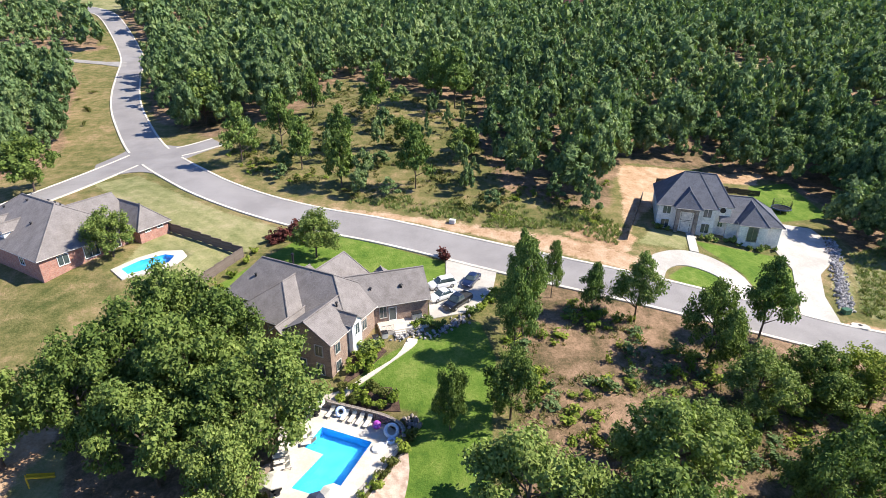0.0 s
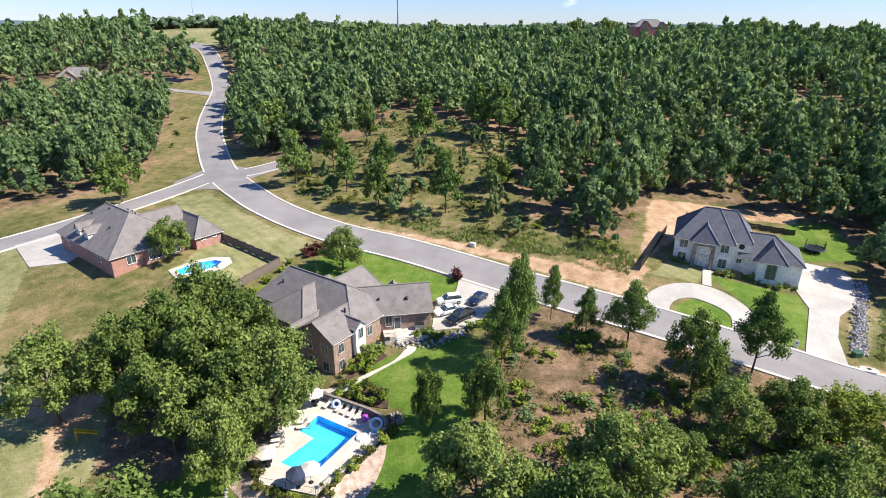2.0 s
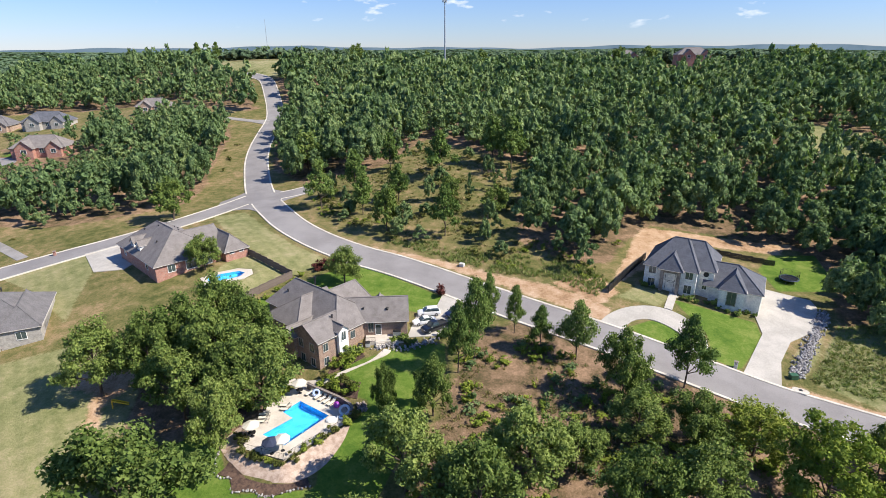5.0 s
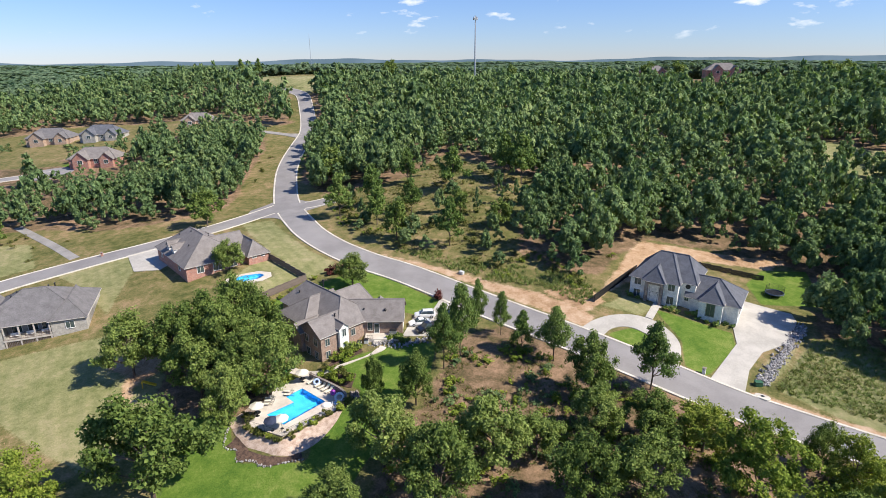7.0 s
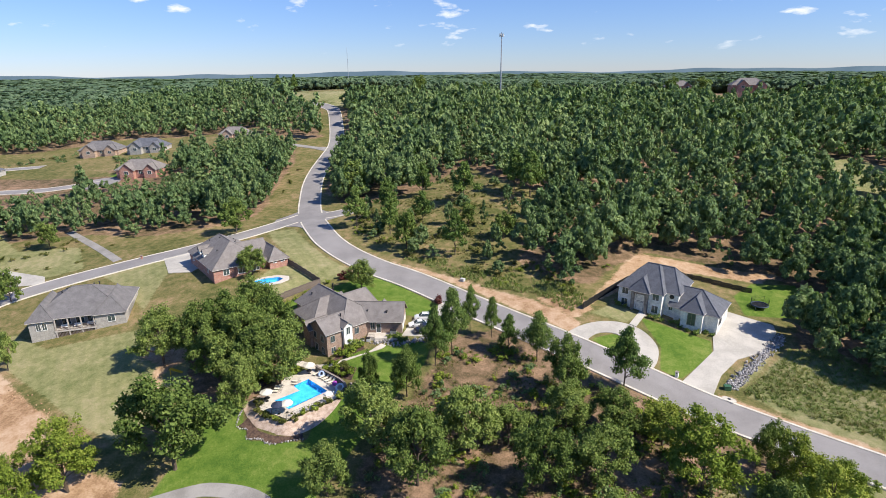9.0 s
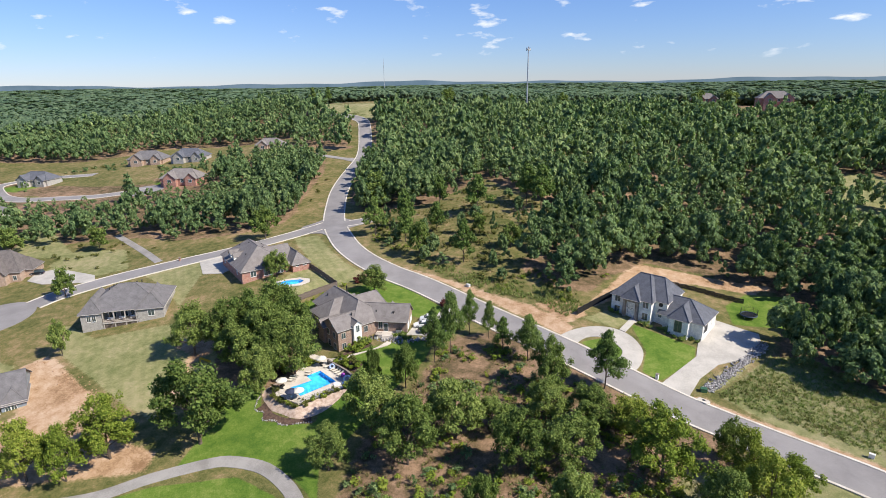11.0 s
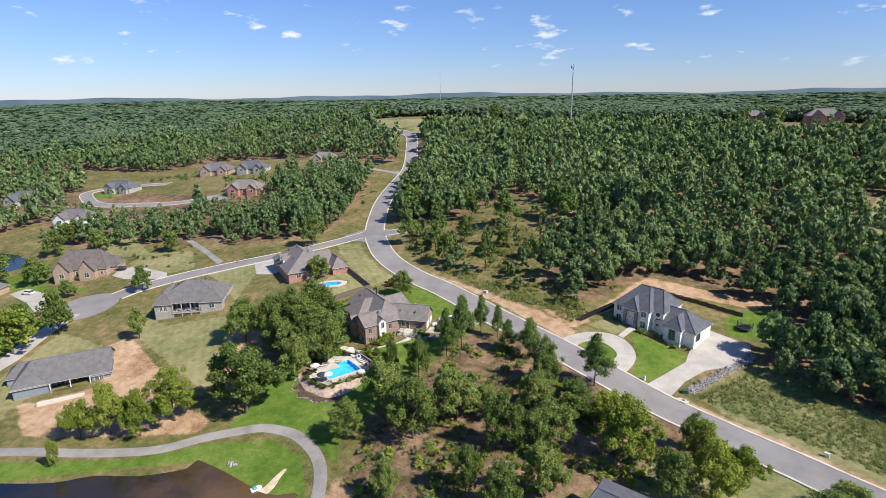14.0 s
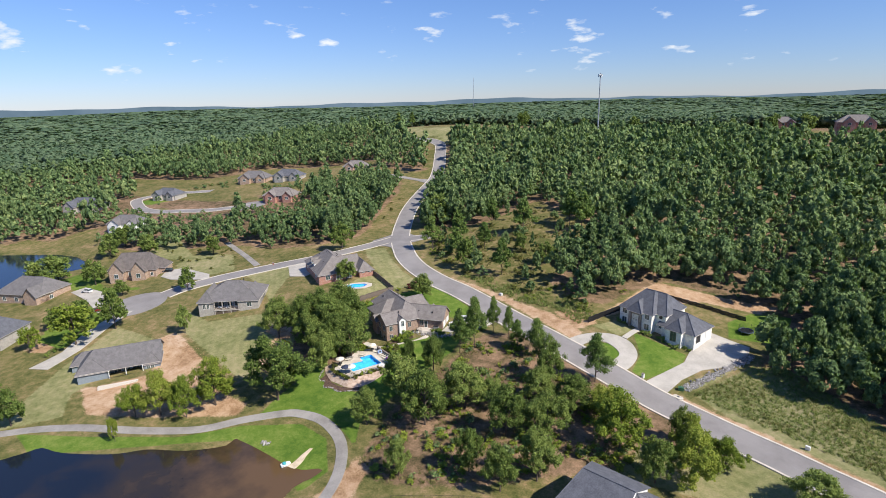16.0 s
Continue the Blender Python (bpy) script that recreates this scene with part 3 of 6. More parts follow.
for rank, (key, line) in enumerate(LINES.items()):
    w = ROADS[key][1] / 2
    lift = 0.13 - 0.006 * rank
    co, faces = ribbon(line, (-w - 0.1, -w, -w / 2, 0, w / 2, w, w + 0.1), (-0.4, lift, lift + 0.03, lift + 0.06, lift + 0.03, lift, -0.4))
    tagged(new("road", fast_mesh("road", co, faces, ASPHALT, False)), "pale grey asphalt road between light concrete kerbs", "road", kind="structure")
    for s in (-1, 1):
        edge_line = line.copy()
        d = np.gradient(line, axis=0)
        d /= np.linalg.norm(d, axis=1)[:, None]
        edge_line = line + np.stack([d[:, 1], -d[:, 0]], -1) * s * w
        ok = np.ones(len(line), bool)
        for other, oline in LINES.items():
            if other != key:
                ok &= line_gap(oline, edge_line[:, 0], edge_line[:, 1]) > ROADS[other][1] / 2 + 0.2
        runs, cur = [], []
        for k, good in enumerate(ok):
            if good:
                cur.append(k)
            if (not good or k == len(ok) - 1) and cur:
                if len(cur) > 2:
                    runs.append(cur)
                cur = []
        for run in runs:
            seg = edge_line[run]
            co, faces = ribbon(seg, (-0.3, -0.28, -0.12, 0.12, 0.28, 0.3), (-0.3, 0.22, 0.25, 0.25, 0.22, -0.3))
            tagged(new("kerb", fast_mesh("kerb", co, faces, KERB)), "light concrete kerb along the road", "kerb", kind="structure")
for pts in TRAILS:
    co, faces = ribbon(smooth_line(pts, 1.5), (-1.45, -1.35, 0, 1.35, 1.45), (-0.3, 0.09, 0.11, 0.09, -0.3))
    tagged(new("footpath", fast_mesh("footpath", co, faces, TRAIL)), "grey asphalt footpath winding across the grass", "path", kind="structure")


def drape(name, poly, lift, material, label, category, step=1.2, flat=None):
    """A slab on the land with that outline."""
    p = np.array(poly)
    pts = []
    for a, b in zip(p, np.roll(p, -1, 0)):
        n = max(1, int(np.linalg.norm(b - a) / step))
        pts += [tuple(a + (b - a) * k / n) for k in range(n)]
    nb = len(pts)
    xs, ys = np.meshgrid(np.arange(p[:, 0].min(), p[:, 0].max(), step), np.arange(p[:, 1].min(), p[:, 1].max(), step))
    xs, ys = xs.ravel(), ys.ravel()
    keep = inside(poly, xs, ys) & (line_gap(poly, xs, ys, True) > step * 0.4)
    pts += list(zip(xs[keep], ys[keep]))
    co, _, tris, *_ = geometry.delaunay_2d_cdt([Vector(q) for q in pts], [], [list(range(nb))], 1, 1e-5)
    xy = np.array([tuple(c) for c in co])
    z = shaped(xy[:, 0], xy[:, 1], False) + lift if flat is None else np.full(len(xy), flat)
    verts = [(*q, h) for q, h in zip(xy, z)]
    rim = {}
    for f in tris:
        for a, b in zip(f, list(f[1:]) + [f[0]]):
            rim[(a, b)] = 1
    faces = [tuple(f) for f in tris]
    low = {}
    for (a, b) in list(rim):
        if (b, a) not in rim:
            for v in (a, b):
                if v not in low:
                    low[v] = len(verts)
                    verts.append((verts[v][0], verts[v][1], verts[v][2] - 0.5))
            faces.append((b, a, low[a], low[b]))
    ob = new(name, mesh_of(name, verts, faces, material))
    return tagged(ob, label, category, kind="structure")


# ---- paved places ----
def arc(points, step=1.0):
    return [tuple(q) for q in smooth_line(points, step)]


drape("driveway", [(58.2, 78.4), (64.5, 93.0), (64.4, 102.8), (67.3, 113.2), (78.0, 110.6), (78.4, 107.2), (74.9, 97.3), (69.3, 91.9), (65.9, 84.6), (64.1, 76.6)], 0.14, CONCRETE, "pale concrete driveway widening to the garage", "driveway")
_outer = arc([(32.4, 85.4), (35.1, 90.1), (39.0, 93.7), (44.1, 95.5), (49.1, 94.1), (52.7, 89.4), (53.2, 83.9), (52.1, 79.4)])
_inner = arc([(47.0, 80.3), (48.2, 83.6), (48.4, 86.8), (45.9, 89.2), (42.5, 90.2), (39.2, 88.3), (37.3, 83.9)])
drape("driveway", _outer + _inner, 0.13, CONCRETE, "white concrete horseshoe driveway round a small lawn", "driveway", 1.0)
drape("front_walk", [(46, 95.6), (47.6, 95.2), (49.4, 102.6), (47.8, 103)], 0.16, CONCRETE, "straight concrete walk to the front door", "walkway", 1.0)
drape("driveway", [(-0.6, 92), (9, 88.6), (7.6, 80.6), (4, 73.4), (-2.6, 70.6), (-3.4, 79.6), (-0.4, 83.5)], 0.14, CONCRETE, "sunlit concrete driveway with four parked cars", "driveway")
drape("driveway", [(-101.6, 90), (-92.2, 98.5), (-77, 84), (-77, 79), (-84, 77)], 0.14, CONCRETE, "pale concrete driveway by the brick house", "driveway")
drape("driveway", [(-118.5, 62), (-125, 66), (-146, 66), (-151, 61), (-146, 55), (-137, 55)], 0.13, CONCRETE, "pale concrete driveway beside the brick house", "driveway")
drape("driveway", [(-118.6, 30), (-114, 20.6), (-103.2, 5.4), (-98.4, -6), (-104.5, -9), (-107, 1), (-116, 12), (-124, 27)], 0.14, CONCRETE, "long pale concrete driveway sloping down", "driveway")
drape("driveway", [(-138, 250.5), (-150, 247.5), (-175, 249), (-200, 250), (-200, 246), (-175, 244.5), (-150, 243), (-134, 238)], 0.16, TRAIL, "narrow grey side drive through the trees", "driveway", 3.0)
drape("driveway", [(-134, 27), (-150, 34), (-168, 33), (-168, 27), (-150, 26), (-130, 22)], 0.13, CONCRETE, "pale concrete driveway with a parked car", "driveway")
drape("turning_circle", [(-124 + 11 * math.cos(a / 14 * math.pi), 34 + 11 * math.sin(a / 14 * math.pi)) for a in range(28)], 0.12, ASPHALT, "round asphalt end of the street", "road")
drape("turning_circle", [(-214 + 10 * math.cos(a / 14 * math.pi), 150 + 10 * math.sin(a / 14 * math.pi)) for a in range(28)], 0.14, ASPHALT, "round asphalt end of the distant court", "road", 2.0)
drape("junction", arc([(-89, 152), (-87.4, 143.5), (-89.5, 133)]) + arc([(-83, 119.5), (-80, 124.8), (-75, 126.6), (-69.4, 124), (-63, 118)]) + arc([(-62, 127), (-67.5, 133.5), (-65.5, 139.5), (-62, 143.8)]) + arc([(-67.5, 150.5), (-72.5, 146), (-78.6, 147.6)]), 0.15, ASPHALT, "asphalt of the road junction", "road")
drape("garden_walk", arc([(-5.6, 66.2), (-7, 62.6), (-10.6, 59.4), (-14, 56.8), (-21.5, 56)]) + arc([(-21.5, 54.6), (-14.4, 55), (-11.4, 57.6), (-8, 61), (-4.6, 64.6), (-4.2, 66)]), 0.13, DECK, "curving pale concrete garden walk", "walkway", 0.7)
drape("planting_bed", arc([(-22.6, 39.4), (-21, 44.6), (-18.2, 46)]) + [(-18.6, 38), (-10, 37.2), (-5, 47.2)] + arc([(-4.2, 47.4), (-3.9, 44), (-5, 39), (-8.5, 35.6), (-14.5, 35.2), (-19, 36.8)]), 0.07, GRAVEL, "bed of pinkish river gravel curving round the pool deck", "flower bed", 0.7)
drape("planting_bed", arc([(-18.6, 36.6), (-14.5, 35.1), (-9, 35.3), (-6.2, 37.2)]) + arc([(-5.2, 36), (-8, 34.4), (-10.5, 33), (-13, 33.4), (-15.4, 32.6), (-17, 34.4), (-19.4, 34.6)]), 0.09, MULCH, "dark mulch bed with a scalloped stone edge", "flower bed", 0.7)
drape("planting_bed", [(-22.5, 46), (-20.4, 51), (-19.6, 52), (-24, 53), (-28, 47), (-25, 43)], 0.07, MULCH, "mulched shrub bed under the trees", "flower bed", 0.8)
drape("planting_bed", [(-13.6, 57.6), (-10.6, 60.4), (-8.4, 63.6), (-11, 66.4), (-13, 62)], 0.08, MULCH, "mulched bed of shrubs along the house", "flower bed", 0.8)
drape("planting_bed", [(-13.4, 54.6), (-5.6, 53.4), (-6.4, 57), (-10.6, 57.4)], 0.08, MULCH, "mulched shrub bed above the pool wall", "flower bed", 0.8)


# ---- pools and ponds ----
def pool_build(nt, b):
    nt.links.new(ramp(nt, noise_of(nt, 0.6), [(0.35, (0.03, 0.36, 0.72)), (0.65, (0.06, 0.46, 0.80))]), b.inputs["Base Color"])
    b.inputs["Roughness"].default_value = 0.5


def water_build(nt, b):
    b.inputs["Base Color"].default_value = (0.75, 0.93, 1.0, 1)
    b.inputs["Roughness"].default_value, b.inputs["IOR"].default_value = 0.03, 1.33
    b.inputs["Transmission Weight"].default_value = 1.0
    bump(nt, b, noise_of(nt, 2.2), 0.15, 0.03)


def pond_build(nt, b):
    tc = nt.nodes.new("ShaderNodeTexCoord")
    sep = nt.nodes.new("ShaderNodeSeparateXYZ")
    nt.links.new(tc.outputs["Object"], sep.inputs[0])
    east = math_of(nt, "ADD", math_of(nt, "MULTIPLY", math_of(nt, "ADD", sep.outputs[0], math_of(nt, "MULTIPLY", sep.outputs[1], 0.5)), 0.013), 0.76)
    f = math_of(nt, "ADD", math_of(nt, "MULTIPLY", east, 0.7), math_of(nt, "MULTIPLY", noise_of(nt, 0.11, 6), 0.6))
    nt.links.new(ramp(nt, f, [(0.35, (0.01, 0.014, 0.024)), (0.6, (0.035, 0.026, 0.018)), (0.85, (0.12, 0.072, 0.035))]), b.inputs["Base Color"])
    b.inputs["Roughness"].default_value = 0.08
    bump(nt, b, noise_of(nt, 1.6), 0.12, 0.05)


POOL_LINING, WATER, POND_WATER = mat("pool_lining", pool_build), mat("pool_water", water_build), mat("pond_water", pond_build)


def loop_fill(bm, loops, z):
    edges = []
    for loop in loops:
        vs = [bm.verts.new((x, y, z)) for x, y in loop]
        edges += [bm.edges.new((vs[i], vs[(i + 1) % len(vs)])) for i in range(len(vs))]
    bmesh.ops.triangle_fill(bm, use_beauty=True, use_dissolve=False, edges=edges)
    for f in bm.faces:
        f.normal_update()
        if f.normal.z < 0:
            f.normal_flip()


def prism_sides(bm, loop, z0, z1):
    lo, hi = [bm.verts.new((x, y, z0)) for x, y in loop], [bm.verts.new((x, y, z1)) for x, y in loop]
    for i in range(len(loop)):
        j = (i + 1) % len(loop)
        bm.faces.new((lo[i], lo[j], hi[j], hi[i]))


def swimming_pool(outline, deck, z, label):
    ob = thing("swimming_pool", label, "pool", pose(0, 0, 0))
    bm = bmesh.new()
    loop_fill(bm, [deck, outline], z)
    prism_sides(bm, deck, z - 1.6, z)
    part("deck", bm, DECK, ob, "pale concrete deck round the water")
    bm = bmesh.new()
    loop_fill(bm, [outline], z - 1.7)
    prism_sides(bm, outline, z - 1.7, z - 0.02)
    part("basin", bm, POOL_LINING, ob, "bright blue pool lining")
    bm = bmesh.new()
    loop_fill(bm, [outline], z - 0.14)
    water = part("water", bm, WATER, ob, "clear blue water")
    water.visible_shadow = False
    return ob


swimming_pool(POOL_OUT, DECK_OUT, DECK_Z, "L-shaped bright blue swimming pool in a pale concrete deck")
swimming_pool(POOL2_OUT, DECK2_OUT, POOL2_Z, "small rounded turquoise pool with a white deck")
for poly, z in ((POND, POND_Z), (POND2, POND2_Z)):
    bm = bmesh.new()
    loop_fill(bm, [arc(poly + poly[:1], 2.0)[:-1]], z)
    me = bpy.data.meshes.new("pond")
    bm.to_mesh(me)
    bm.free()
    me.materials.append(POND_WATER)
    tagged(new("pond", me), "still dark brown pond water", "water", kind="structure")


# ---- houses ----
def roof_block(parent, u0, u1, v0, v1, eave, rise, axis="u", hips=(1.0, 1.0), roof=SHINGLE_TAUPE, over=0.45):
    """One roof: a ridge along u or v, each end hipped (1), clipped (between) or gabled (0)."""
    half = ((v1 - v0) if axis == "u" else (u1 - u0)) / 2
    slope = rise / half
    a0, a1, b0, b1 = (u0 - over, u1 + over, v0 - over, v1 + over) if axis == "u" else (v0 - over, v1 + over, u0 - over, u1 + over)
    low, mid, top = eave - over * slope, (b0 + b1) / 2, eave + rise
    r0, r1 = a0 + hips[0] * (half + over), a1 - hips[1] * (half + over)
    if r1 - r0 < 0.1:
        r0 = r1 = (r0 + r1) / 2
        r1 += 0.1
    pts = [(a0, b0, low), (a1, b0, low), (a1, b1, low), (a0, b1, low), (r0, mid, top), (r1, mid, top)]
    faces = [(0, 1, 5, 4), (2, 3, 4, 5)]
    if hips[1]:
        faces.append((1, 2, 5))
    if hips[0]:
        faces.append((3, 0, 4))
    if axis == "v":
        pts = [(q, p, z) for p, q, z in pts]
        faces = [f[::-1] for f in faces]
    n, thick = len(pts), 0.2
    pts += [(x, y, z - thick) for x, y, z in pts]
    rim = {(a, b) for f in faces for a, b in zip(f, f[1:] + f[:1])}
    full = list(faces) + [tuple(i + n for i in f[::-1]) for f in faces]
    full += [(b, a, a + n, b + n) for a, b in rim if (b, a) not in rim]
    piece("roof", pts, full, roof, parent)
    cap = bmesh.new()
    ends = [Vector(pts[4]), Vector(pts[5])]
    tube(cap, ends[0], ends[1], 0.14, 0.14, 5)
    for k, (h, c) in enumerate(((hips[0], (0, 3)), (hips[1], (1, 2)))):
        if h:
            for i in c:
                tube(cap, ends[k], pts[i], 0.11, 0.11, 5)
    part("ridge_cap", cap, roof, parent)
    for a, b in ((0, 1), (2, 3)) + (((1, 2),) if hips[1] else ()) + (((3, 0),) if hips[0] else ()):
        drop = Vector((0, 0, -0.1))
        part("gutter", tube(bmesh.new(), Vector(pts[a]) + drop, Vector(pts[b]) + drop, 0.075, 0.075, 5), TRIM, parent)
    return pts[4], pts[5]


def wall_block(parent, u0, u1, v0, v1, base, eave, rise=0.0, axis="u", gables=(False, False), wall=BRICK_BROWN):
    """Four solid walls, the gable ends carried up to the ridge."""
    pts = [(u0, v0, base), (u1, v0, base), (u1, v1, base), (u0, v1, base), (u0, v0, eave), (u1, v0, eave), (u1, v1, eave), (u0, v1, eave)]
    faces = [(0, 1, 5, 4), (1, 2, 6, 5), (2, 3, 7, 6), (3, 0, 4, 7), (4, 5, 6, 7)]
    top = eave + rise - 0.25
    if gables[0]:
        pts.append((u0, (v0 + v1) / 2, top) if axis == "u" else ((u0 + u1) / 2, v0, top))
        faces.append((7, 4, len(pts) - 1)[::-1] if axis == "u" else (4, 5, len(pts) - 1))
    if gables[1]:
        pts.append((u1, (v0 + v1) / 2, top) if axis == "u" else ((u0 + u1) / 2, v1, top))
        faces.append((5, 6, len(pts) - 1) if axis == "u" else (6, 7, len(pts) - 1))
    piece("wall", pts, faces, wall, parent)


def opening(parent, kind, u, v, z, w, h, face, frame_mat=WHITE, pane_mat=GLASS, bars=1):
    """A window or door on a wall that looks to -v, +v, -u or +u: frame, sill and panes."""
    turn = {"-v": 0, "+u": 90, "+v": 180, "-u": 270}[face]
    m = pose(u, v, z, 0, 0, turn)
    fr = new(kind)
    fr.parent, fr.matrix_basis = parent, FRAME[0] @ m
    t = 0.09
    part("frame", boxes((-w / 2 - t, -w / 2, -0.10, 0.06, -t, h + t), (w / 2, w / 2 + t, -0.10, 0.06, -t, h + t), (-w / 2, w / 2, -0.10, 0.06, h, h + t), (-w / 2, w / 2, -0.13, 0.06, -t, 0)), frame_mat, fr)
    step = w / (bars + 1)
    for k in range(bars + 1):
        x0 = -w / 2 + k * step
        part("pane", boxes((x0 + 0.03, x0 + step - 0.03, -0.04, 0.02, 0.03, h - 0.03)), pane_mat, fr)
    if bars:
        part("bar", boxes(*[(-w / 2 + k * step - 0.03, -w / 2 + k * step + 0.03, -0.06, 0.02, 0, h) for k in range(1, bars + 1)]), frame_mat, fr)
    return fr


def vent(parent, u, v, z, r=0.2, h=0.35):
    part("roof_vent", tube(tube(bmesh.new(), (u, v, z - 0.3), (u, v, z + h), r * 0.7, r * 0.7, 8), (u, v, z + h), (u, v, z + h + 0.12), r * 1.2, r * 0.8, 8), DARK, parent)


def steps(bm, u0, u1, v, z, n, face=-1):
    for k in range(n):
        box(bm, u0, u1, min(v + face * 0.3 * k, v + face * 0.3 * (k + 1)), max(v + face * 0.3 * k, v + face * 0.3 * (k + 1)), z - 0.18 * (k + 1) - 0.6, z - 0.18 * (k + 1))


def balustrade(parent, a, b, z, h=1.0, gap=0.14, material=DARK):
    a, b = Vector((*a, z)), Vector((*b, z))
    n = max(2, int((b - a).length / gap))
    for k in (0.1, h):
        part("rail", tube(bmesh.new(), a + Vector((0, 0, k)), b + Vector((0, 0, k)), 0.035, 0.035, 6), material, parent)
    bm = bmesh.new()
    for k in range(n + 1):
        p = a.lerp(b, k / n)
        tube(bm, p, p + Vector((0, 0, h)), 0.016, 0.016, 4)
    tagged(part("balusters", bm, material, parent), kind="stuff")


# brick house beside the L-shaped pool
H1 = thing("house", "brown brick house with a many-gabled taupe shingle roof", "house", pose(-17.5, 70.5, 0))
FRAME[0] = pose(0, 0, 0, 0, 0, -25)
for u0, u1, v0, v1, base, eave, rise, axis, hips in ((-15, 6.8, -5.2, 5.2, -1.5, 3.8, 3.9, "u", (0.55, 1.1)), (-10, -0.5, -8.5, 2, -2.9, 3.7, 3.2, "v", (1.0, 0)),
                                                    (-0.4, 7, -9.5, 1, -2.9, 3.8, 2.2, "v", (0, 0)), (-2.6, 0.6, -10.2, -4, -2.9, 3.0, 1.3, "v", (0, 0)), (-6.5, 1.2, 0, 8.8, -1, 3.8, 3.6, "v", (0, 0.35))):
    wall_block(H1, u0, u1, v0, v1, base, eave, rise, axis, (hips[0] == 0, hips[1] == 0), BRICK_BROWN)
    roof_block(H1, u0, u1, v0, v1, eave, rise, axis, hips)
wall_block(H1, 5, 7.7, -5.4, -3.2, -0.5, 4.3, 0.9, "u", (False, True), WHITE)
roof_block(H1, 4, 7.7, -5.4, -3.2, 4.3, 0.9, "u", (0, 0), over=0.2)
opening(H1, "window", 7.7, -4.3, 2.2, 0.9, 1.7, "+u")
for v, z in ((-8, -1.6), (-8, 1.2), (-1.6, 1.2)):
    opening(H1, "window", 7.0, v, z, 1.0, 1.5, "+u", TRIM)
for u, z in ((1.2, 1.0), (4.5, 1.0), (1.6, -1.9), (4.6, -1.9)):
    opening(H1, "window", u + 0.6, -9.5, z, 1.2, 1.6, "-v", TRIM)
for u in (-8.5, -6, -3.6):
    opening(H1, "window", u, -8.5, 0.6, 1.4, 1.9, "-v", TRIM)
    opening(H1, "door", u, -8.5, -2.7, 1.5, 2.1, "-v", TRIM)
part("chimney_pipe", tube(tube(bmesh.new(), (-7.4, 1.2, 6.4), (-7.4, 1.2, 8.6), 0.16, 0.16), (-7.4, 1.2, 8.6), (-7.4, 1.2, 8.85), 0.26, 0.2), DARK, H1, "black stove pipe")
vent(H1, -11.5, -2.6, 5.8)
vent(H1, 4.3, -4, 5.7)
FRAME[0] = pose(3.5, -4.5, 0, 0, 0, 20)
wall_block(H1, 1.5, 12.3, 1.6, 9.2, -1.2, 3.7, 3.0, "u", (False, True), BRICK_BROWN)
roof_block(H1, -1, 12.3, 1.6, 9.2, 3.7, 3.0, "u", (0, 0))
wall_block(H1, 5.6, 8.4, 6.6, 9.5, 3, 4.4, 1.1, "v", (False, True), BRICK_BROWN)
roof_block(H1, 5.6, 8.4, 5.6, 9.6, 4.4, 1.1, "v", (0, 0), over=0.25)
vent(H1, 8.6, 3.2, 4.9, 0.3)
vent(H1, 4.0, 3.4, 5.0)
opening(H1, "window", 5.4, 1.6, 1.1, 1.0, 1.9, "-v", TRIM)
opening(H1, "door", 6.8, 1.6, 0.5, 1.0, 2.1, "-v", WHITE, bars=0)
for v in (3.6, 7.2):
    opening(H1, "garage_door", 12.3, v, 0.2, 2.6, 2.3, "+u", TRIM, WHITE, bars=0)
part("porch", boxes((4.4, 11.6, -1.2, 1.55, -1.4, 0.4)), DECK, H1, "raised concrete porch")
bm = bmesh.new()
steps(bm, 6.4, 8.0, -1.2, 0.4, 7)
part("porch_steps", bm, DECK, H1)
balustrade(H1, (4.4, -1.15), (6.3, -1.15), 0.4, 0.95, material=TIMBER)

# two-storey white brick house
H2W = thing("house", "two-storey white brick house with a dark slate-grey hipped roof", "house", pose(42.2, 105, 1.2, 0, 0, -15))
FRAME[0] = Matrix()
wall_block(H2W, 0, 10.8, -0.3, 12.5, -2, 6.1, wall=BRICK_WHITE)
roof_block(H2W, 0, 10.8, -0.3, 12.5, 6.1, 5.0, "u", (0.75, 0.55), SHINGLE_SLATE, 0.4)
wall_block(H2W, 6, 14, 2.0, 13, -2, 6.1, wall=BRICK_WHITE)
roof_block(H2W, 5, 14, 2.0, 13, 6.1, 4.5, "u", (0, 0.6), SHINGLE_SLATE, 0.4)
roof_block(H2W, 3.2, 7.9, -1.4, 5.5, 6.1, 2.7, "v", (0.9, 0), SHINGLE_SLATE, 0.3)
wall_block(H2W, 13.5, 23.4, 1.2, 11.5, -2, 3.2, wall=BRICK_WHITE)
roof_block(H2W, 12.4, 23.4, 1.2, 11.5, 3.2, 3.6, "u", (0, 1.0), SHINGLE_SLATE)
wall_block(H2W, 15.6, 20.4, -0.6, 3, -2, 3.2, wall=BRICK_WHITE)
roof_block(H2W, 15.6, 20.4, -0.6, 6.5, 3.6, 2.7, "v", (1.0, 0), SHINGLE_SLATE, 0.3)
STONE = plain("stone", (0.16, 0.13, 0.11), (0.34, 0.29, 0.25), 1.4, 0.9)
part("entry_arch", boxes((3.5, 4.2, -1.2, -0.2, -1, 5.9), (6.9, 7.6, -1.2, -0.2, -1, 5.9), (4.2, 6.9, -1.2, -0.2, 4.9, 5.9), bevel=0.06), STONE, H2W, "tall brown stone entry surround")
